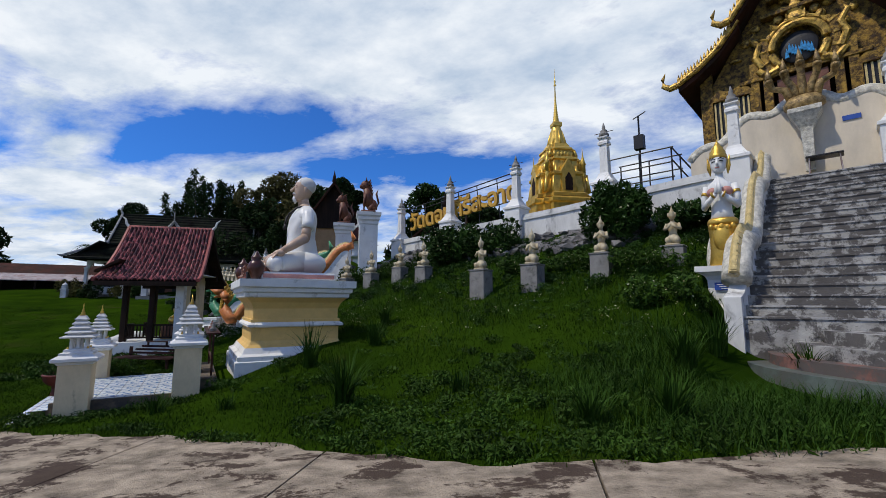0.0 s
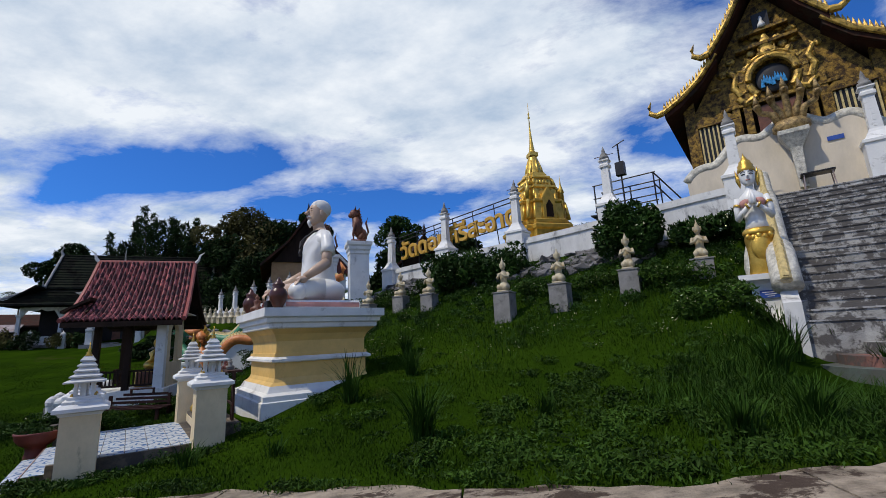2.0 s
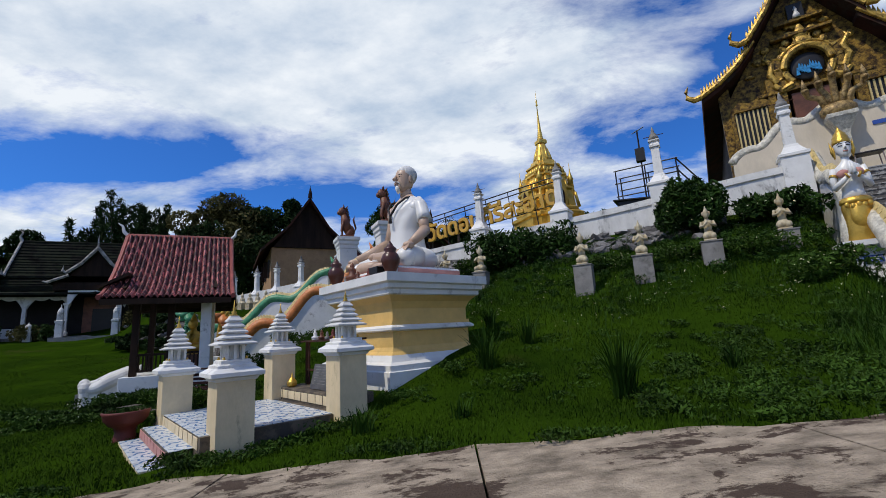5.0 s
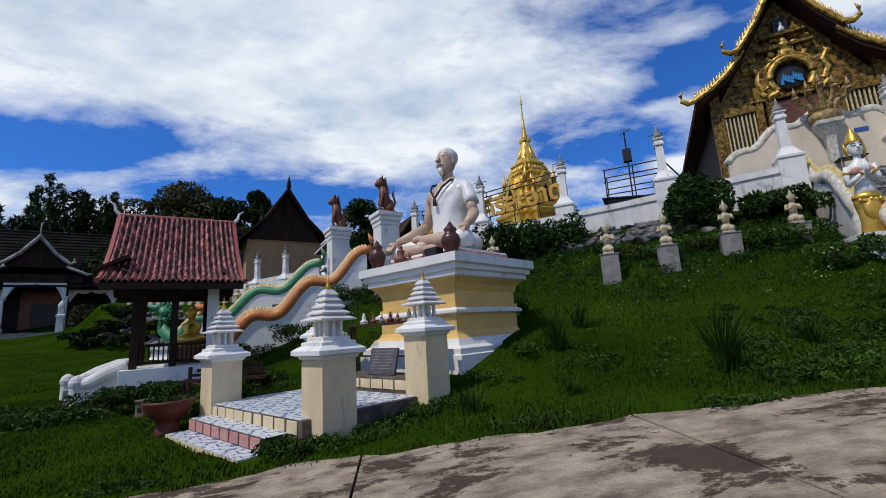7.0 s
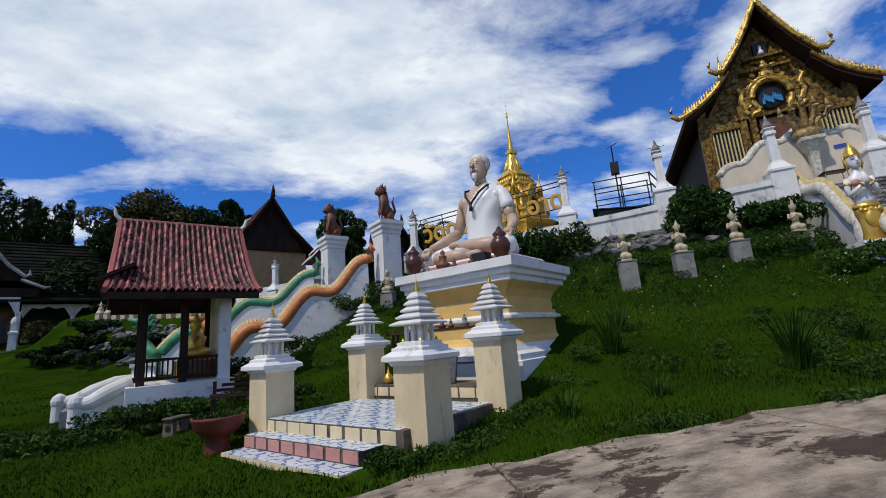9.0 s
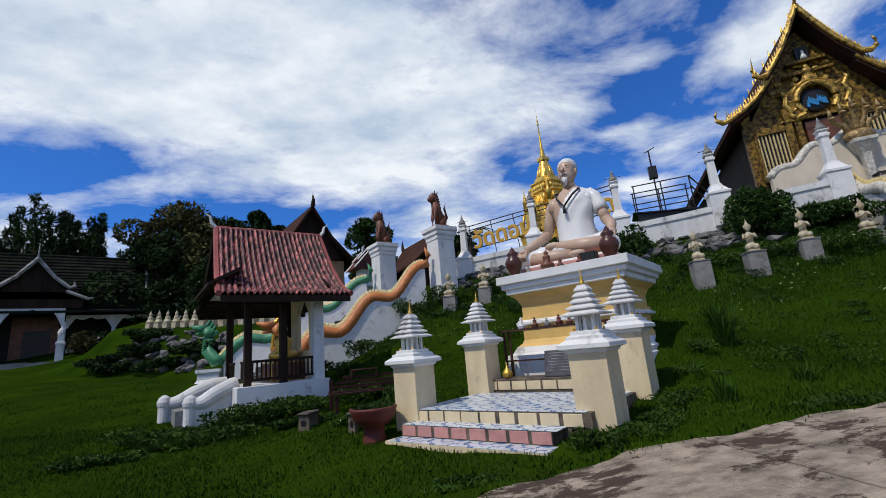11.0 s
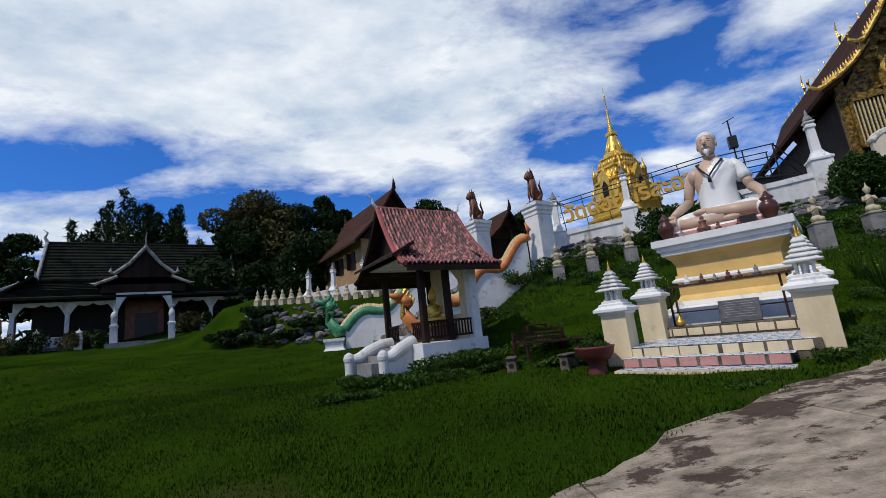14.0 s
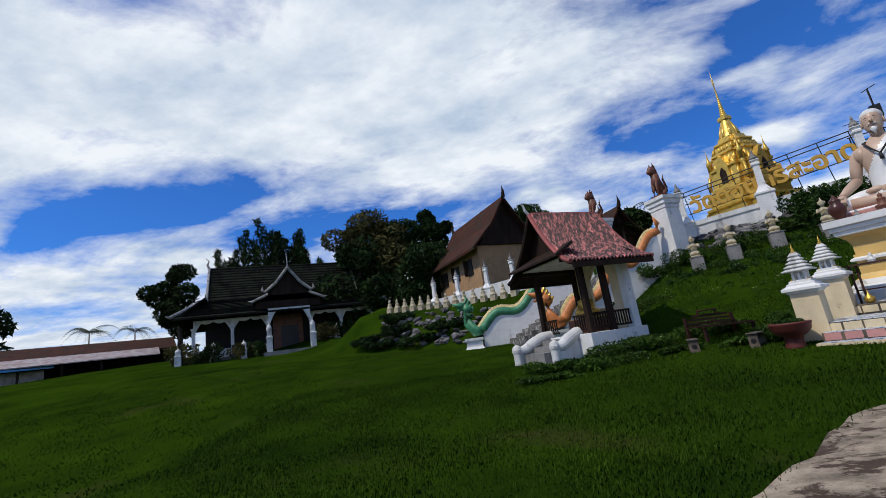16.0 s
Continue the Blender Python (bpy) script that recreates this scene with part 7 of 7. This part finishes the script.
tree("left_tree", "dark tree at the edge of the lawn", -49.5, 45.0, 11.0, 3.4, LEAF, 8, 24, 12000, 0.33, 0.25)
tree("left_tree", "dark tree far beyond the sheds", -72.5, 43.0, 9.5, 4.0, LEAF, 9, 24, 4000, 0.6, 0.15)
tree("rear_tree", "dark tree behind the gate", -3.4, 34.0, 6.0, 2.6, LEAF, 10, 24, 5000, 0.4, 0.2)
tree("rear_tree", "dark tree behind the gate", -9.6, 34.5, 6.0, 2.4, LEAF, 11, 24, 4500, 0.4, 0.2)
tree("rear_tree", "green tree behind the terrace", 6.0, 34.0, 5.4, 2.6, LEAF_BUSH, 12, 20, 4000, 0.4, 0.15)
tree("rear_tree", "green tree behind the terrace", 9.5, 36.0, 6.2, 2.6, LEAF, 15, 20, 4000, 0.4, 0.15)


def fronds(name, label, category, x, y, h, n, length, seed, stems=1, spread=0.2, mat=PALM):
    """Palm or bamboo: stems that end in arching fronds with leaflets."""
    rng = np.random.default_rng(seed)
    z = land_z(x, y)
    root = thing(name, label, category, pose(x, y, z))
    bm = bmesh.new()
    verts = []
    for s in range(stems):
        ox, oy = rng.uniform(-spread, spread, 2) * (stems > 1)
        hh = h * rng.uniform(0.75, 1.0) if stems > 1 else h
        top = np.array([ox * 1.6, oy * 1.6, hh])
        tube(bm, [(ox, oy, -0.3), (ox * 1.2, oy * 1.2, hh * 0.6), tuple(top)], [0.14, 0.11, 0.07] if stems == 1 else [0.06, 0.05, 0.02], 6)
        for k in range(n):
            a = 2 * math.pi * (k + rng.uniform(0, 0.8)) / n
            d = np.array([math.cos(a), math.sin(a), 0])
            base = top if stems == 1 else top * np.array([1, 1, rng.uniform(0.55, 1.0)])
            lift = rng.uniform(0.2, 1.1)
            L = length * rng.uniform(0.7, 1.1)
            for j in range(14):
                f0 = (j + 1) / 14
                p = base + d * L * f0 + np.array([0, 0, L * (lift * f0 - 1.1 * f0 * f0)])
                side = np.cross(d, [0, 0, 1])
                w = L * 0.20 * (1.15 - f0)
                for sg in (-1, 1):
                    q = p + side * sg * w + d * w * 0.6 - np.array([0, 0, w * 0.45])
                    e = d * L * 0.022
                    verts += [p - e, p + e, q + e * 0.4, q - e * 0.4]
    part("stems", bm, BARK, root)
    v = np.array(verts)
    ob = new("fronds", arrays("fronds", v, np.arange(len(v)).reshape(-1, 4), mat))
    ob.parent = root


def bamboo(x, y, h, stems, spread, seed):
    rng = np.random.default_rng(seed)
    root = thing("bamboo_clump", "dark feathery bamboo clump behind the hall", "bamboo", pose(x, y, land_z(x, y)))
    bm = bmesh.new()
    cs, rad = [], []
    for k in range(stems):
        a, r = rng.uniform(0, 2 * math.pi), spread * math.sqrt(rng.uniform(0.02, 1))
        hh = h * rng.uniform(0.72, 1.02)
        tip = Vector((r * 1.5 * math.cos(a), r * 1.5 * math.sin(a), hh))
        base = Vector((r * 0.5 * math.cos(a), r * 0.5 * math.sin(a), -0.3))
        tube(bm, [base, base.lerp(tip, 0.6), tip], [0.06, 0.05, 0.015], 5)
        for f in np.linspace(0.35, 1.0, 9):
            p = base.lerp(tip, float(f))
            wd = 0.95 * (1.25 - f) + 0.1
            cs.append(tuple(p))
            rad.append((wd, wd, 0.55))
    part("stems", bm, BARK, root)
    v, f = leaf_cloud(rng, np.array(cs), np.array(rad), 520 * stems, 0.26, 0.9, 3.4)
    ob = new("leaves", arrays("leaves", v, f, LEAF))
    ob.parent = root


bamboo(-39.8, 46.8, 13.6, 20, 3.0, 1)
bamboo(-44.2, 46.8, 12.0, 6, 1.1, 2)
bamboo(-35.6, 46.8, 11.4, 8, 1.5, 5)
fronds("palm", "small palm behind the gate", "palm", -3.9, 27.2, 3.9, 16, 1.9, 3)
fronds("palm", "small palm behind the gate", "palm", -5.6, 29.5, 3.6, 14, 1.6, 4)
fronds("palm", "distant coconut palm beyond the sheds", "palm", -79, 65, 7.6, 16, 4.2, 5)
fronds("palm", "distant coconut palm beyond the sheds", "palm", -72, 66, 6.8, 14, 3.6, 6)

# ---- far wooded rim ----


def far_woods():
    rng = np.random.default_rng(77)
    cs, rad = [], []
    for k in range(260):
        a = rng.uniform(math.radians(20), math.radians(250))
        d = rng.uniform(90, 170)
        x, y = -10 + d * math.cos(a), 30 + d * math.sin(a) * 0.9
        if y < 20 and x > -40:
            continue
        cs.append((x, y, land_z(x, y) + rng.uniform(0.5, 3.0)))
        rad.append((6, 6, rng.uniform(2.5, 5.0)))
    v, f = leaf_cloud(rng, np.array(cs), np.array(rad), 22000, 1.5)
    ob = new("far_woods", arrays("far_woods", v, f, TREE_FAR))
    tagged(ob, "distant dark green woods along the horizon", "woods", kind="stuff")


far_woods()

# ---- grass ----


def grass(name, label, n, region, height, width, seed, mat, lean=0.5, keep=None):
    rng = np.random.default_rng(seed)
    x = rng.uniform(region[0], region[1], n)
    y = rng.uniform(region[2], region[3], n)
    ok = y > road_edge(x) + rng.uniform(-0.12, 0.12, n)
    lx = (x + 8.1) * math.cos(radians(41)) + (y - 6.38) * math.sin(radians(41))
    ly = -(x + 8.1) * math.sin(radians(41)) + (y - 6.38) * math.cos(radians(41))
    ok &= ~((lx > -0.85) & (lx < 5.25) & (ly > -0.1) & (ly < 2.85))
    q = (x - C0.x) * UP.x + (y - C0.y) * UP.y
    s = (x - C0.x) * W.x + (y - C0.y) * W.y
    ok &= (q < -0.2) & ~((s > ST_S - 0.4) & (q > -6.8))
    px_, py_ = (x + 13.35) * 0.9063 + (y - 13.72) * 0.4226, -(x + 13.35) * 0.4226 + (y - 13.72) * 0.9063
    ok &= ~((abs(px_) < 1.2) & (abs(py_) < 1.5))
    if keep is not None:
        ok &= keep(x, y, s, q, rng)
    x, y = x[ok], y[ok]
    m = len(x)
    z = land(x, y) - 0.01
    h = height * rng.uniform(0.45, 1.25, m)
    a = rng.uniform(0, 2 * math.pi, m)
    dx, dy = np.cos(a), np.sin(a)
    l = lean * h * rng.uniform(0.2, 1.3, m)
    w = width * rng.uniform(0.7, 1.3, m)
    base = np.stack([x, y, z], 1)
    side = np.stack([-dy, dx, np.zeros(m)], 1) * (w / 2)[:, None]
    mid = base + np.stack([dx * l * 0.35, dy * l * 0.35, h * 0.6], 1)
    tip = base + np.stack([dx * l, dy * l, h], 1)
    v = np.stack([base - side, base + side, mid + side * 0.7, mid - side * 0.7, tip], 1).reshape(-1, 3)
    o = np.arange(m)[:, None] * 5
    f = np.concatenate([o + np.array([[0, 1, 2]]), o + np.array([[0, 2, 3]]), o + np.array([[3, 2, 4]])], 0)
    ob = new(name, arrays(name, v, f, mat))
    tagged(ob, label, "grass", kind="stuff")


grass("lawn_grass", "short mown green lawn grass", 360000, (-23, 4.5, -3.0, 13.5), 0.06, 0.011, 1, BLADE, 0.8)
grass("lawn_grass", "short green lawn grass further off", 110000, (-36, -6, -1, 24), 0.045, 0.024, 2, BLADE, 0.8)
grass("slope_grass", "longer unmown grass on the upper slope", 45000, (-12, 4.5, 8.0, 20), 0.17, 0.014, 3, BLADE_TALL, 0.8, lambda x, y, s, q, r: (q > -5.2 + 1.2 * np.sin(s * 1.3) + r.normal(0, 0.9, len(x))) & (s > -12.5))
grass("rank_grass", "tall rank grass at the foot of the stairs", 26000, (-1.5, 5.6, 3.6, 9.0), 0.26, 0.010, 4, BLADE_TALL, 1.1, lambda x, y, s, q, r: (x - 2.6) ** 2 / 7 + (y - 5.9) ** 2 / 5 < r.uniform(0.3, 1.0, len(x)))


def weed_scatter(name, label, n, s0, s1, q0, q1, count, size, height, seed, mat):
    """Many small leafy clumps strewn over the slope between two lines below the terrace wall."""
    rng = np.random.default_rng(seed)
    s, q = rng.uniform(s0, s1, n), rng.uniform(q0, q1, n)
    x, y = C0.x + W.x * s + UP.x * q, C0.y + W.y * s + UP.y * q
    lx = (x + 8.1) * math.cos(radians(41)) + (y - 6.38) * math.sin(radians(41))
    ly = -(x + 8.1) * math.sin(radians(41)) + (y - 6.38) * math.cos(radians(41))
    ok = (y > road_edge(x) + 0.15) & ~((lx > -1.2) & (lx < 5.4) & (ly > -0.5) & (ly < 3.2)) & ~((s > ST_S - 0.6) & (q > -7.2))
    x, y = x[ok], y[ok]
    h = height * rng.uniform(0.5, 1.4, len(x))
    cs = np.stack([x, y, land(x, y) + h * 0.45], 1)
    wide = rng.uniform(0.10, 0.30, len(x))
    v, f = leaf_cloud(rng, cs, np.stack([wide, wide, h * 0.55], 1), count, size)
    ob = new(name, arrays(name, v, f, mat))
    tagged(ob, label, "weeds", kind="stuff")


weed_scatter("slope_weeds", "small leafy green weeds strewn through the slope grass", 420, -12.0, 4.6, -10.5, -0.6, 26000, 0.045, 0.09, 31, LEAF_WEED)
weed_scatter("upper_weeds", "thicker leafy weeds below the terrace wall and stairs", 260, -11.0, 4.4, -4.4, -0.8, 26000, 0.06, 0.22, 32, LEAF_BUSH)
weed_scatter("verge_growth", "dense dark weeds along the foot of the slope", 240, 0.2, 6.5, -11.0, -6.6, 18000, 0.045, 0.13, 33, LEAF_WEED)
weed_scatter("white_specks", "tiny pale wild flowers strewn over the slope", 260, -11.0, 4.4, -6.5, -0.8, 1100, 0.028, 0.26, 34, FLOWER)


def tuft(x, y, n, h, seed):
    rng = np.random.default_rng(seed)
    verts, faces = [], []
    z = land_z(x, y)
    for k in range(n):
        a, r = rng.uniform(0, 2 * math.pi), rng.uniform(0, 0.14)
        bx, by = r * math.cos(a), r * math.sin(a)
        hh = h * rng.uniform(0.45, 1.1)
        ln = rng.uniform(0.1, 0.75) * hh
        b = rng.uniform(0, 2 * math.pi) * 0.3 + a
        s = np.array([-math.sin(b), math.cos(b), 0]) * 0.009
        o = len(verts)
        for f, wd in ((0, 1), (0.4, 1), (0.75, 0.7), (1.0, 0.1)):
            p = np.array([bx + math.cos(b) * ln * f ** 1.7, by + math.sin(b) * ln * f ** 1.7, hh * (f - 0.25 * f ** 3 * ln / hh)])
            verts += [p - s * wd, p + s * wd]
        for j in range(3):
            faces.append((o + 2 * j, o + 2 * j + 1, o + 2 * j + 3, o + 2 * j + 2))
    ob = new("grass_tuft", arrays("grass_tuft", np.array(verts), np.array(faces), BLADE_TALL))
    ob.matrix_basis = pose(x, y, z - 0.02)
    tagged(ob, "tall green tuft of lemongrass like blades on the slope", "grass tuft", "tall grass tufts")


for k, (x, y, n, h) in enumerate(((-2.75, 6.25, 150, 0.95), (-4.35, 8.15, 90, 0.95), (-6.2, 6.35, 60, 0.4), (0.7, 4.9, 120, 0.5), (2.3, 6.9, 140, 0.7), (3.0, 7.6, 120, 0.75), (-3.4, 9.3, 90, 0.7), (1.6, 5.2, 140, 0.6), (-3.9, 11.5, 90, 0.6), (-1.0, 6.6, 60, 0.35), (-4.9, 6.4, 50, 0.3), (3.45, 8.55, 90, 0.55), (4.15, 8.15, 110, 0.6), (4.75, 7.5, 100, 0.6), (3.9, 6.9, 120, 0.6), (4.6, 6.2, 120, 0.6), (5.4, 5.9, 90, 0.5))):
    tuft(x, y, n, h, 100 + k)

# ---- roof tiles of the pavilion ----


def pavilion_tiles():
    root = next(o for o in scene.objects if o.name == "pavilion")
    cols, rows = 22, 13
    bm = bmesh.new()
    w, l = 0.142, 0.225
    lo = []
    for y, lift in ((0.0, 0.018), (-l, 0.0)):
        lo.append([Vector((w * (k / 4 - 0.5), y, 0.048 * math.sin(math.pi * k / 4) + lift)) for k in range(5)])
    vs = [[bm.verts.new(p) for p in r] for r in lo]
    vb = [[bm.verts.new(p - Vector((0, 0, 0.014))) for p in r] for r in lo]
    for k in range(4):
        bm.faces.new((vs[0][k], vs[0][k + 1], vs[1][k + 1], vs[1][k]))
        bm.faces.new((vb[1][k], vs[1][k], vs[1][k + 1], vb[1][k + 1]))
    for e in (0, 4):
        bm.faces.new((vs[0][e], vs[1][e], vb[1][e], vb[0][e]))
    me = mesh_of("tile", bm, RED_TILE, False)
    rnd = random.Random(5)
    for r in range(rows):
        f0, f1 = r / rows, (r + 1) / rows
        (y0, z0), (y1, z1) = pav_prof(f0), pav_prof(f1)
        ang = math.degrees(math.atan2(z0 - z1, y1 - y0))
        L = 1.46 + 0.16 * f0
        for c in range(cols):
            x = -L + (c + 0.5) * 2 * L / cols
            shared("tile", me, root, pose(x, -y0, z0 - 0.02, ang, 0, rnd.uniform(-1.5, 1.5)) @ Matrix.Diagonal((2 * L / cols / w, math.hypot(y1 - y0, z1 - z0) / l * 1.12, 1.75, 1)))


pavilion_tiles()
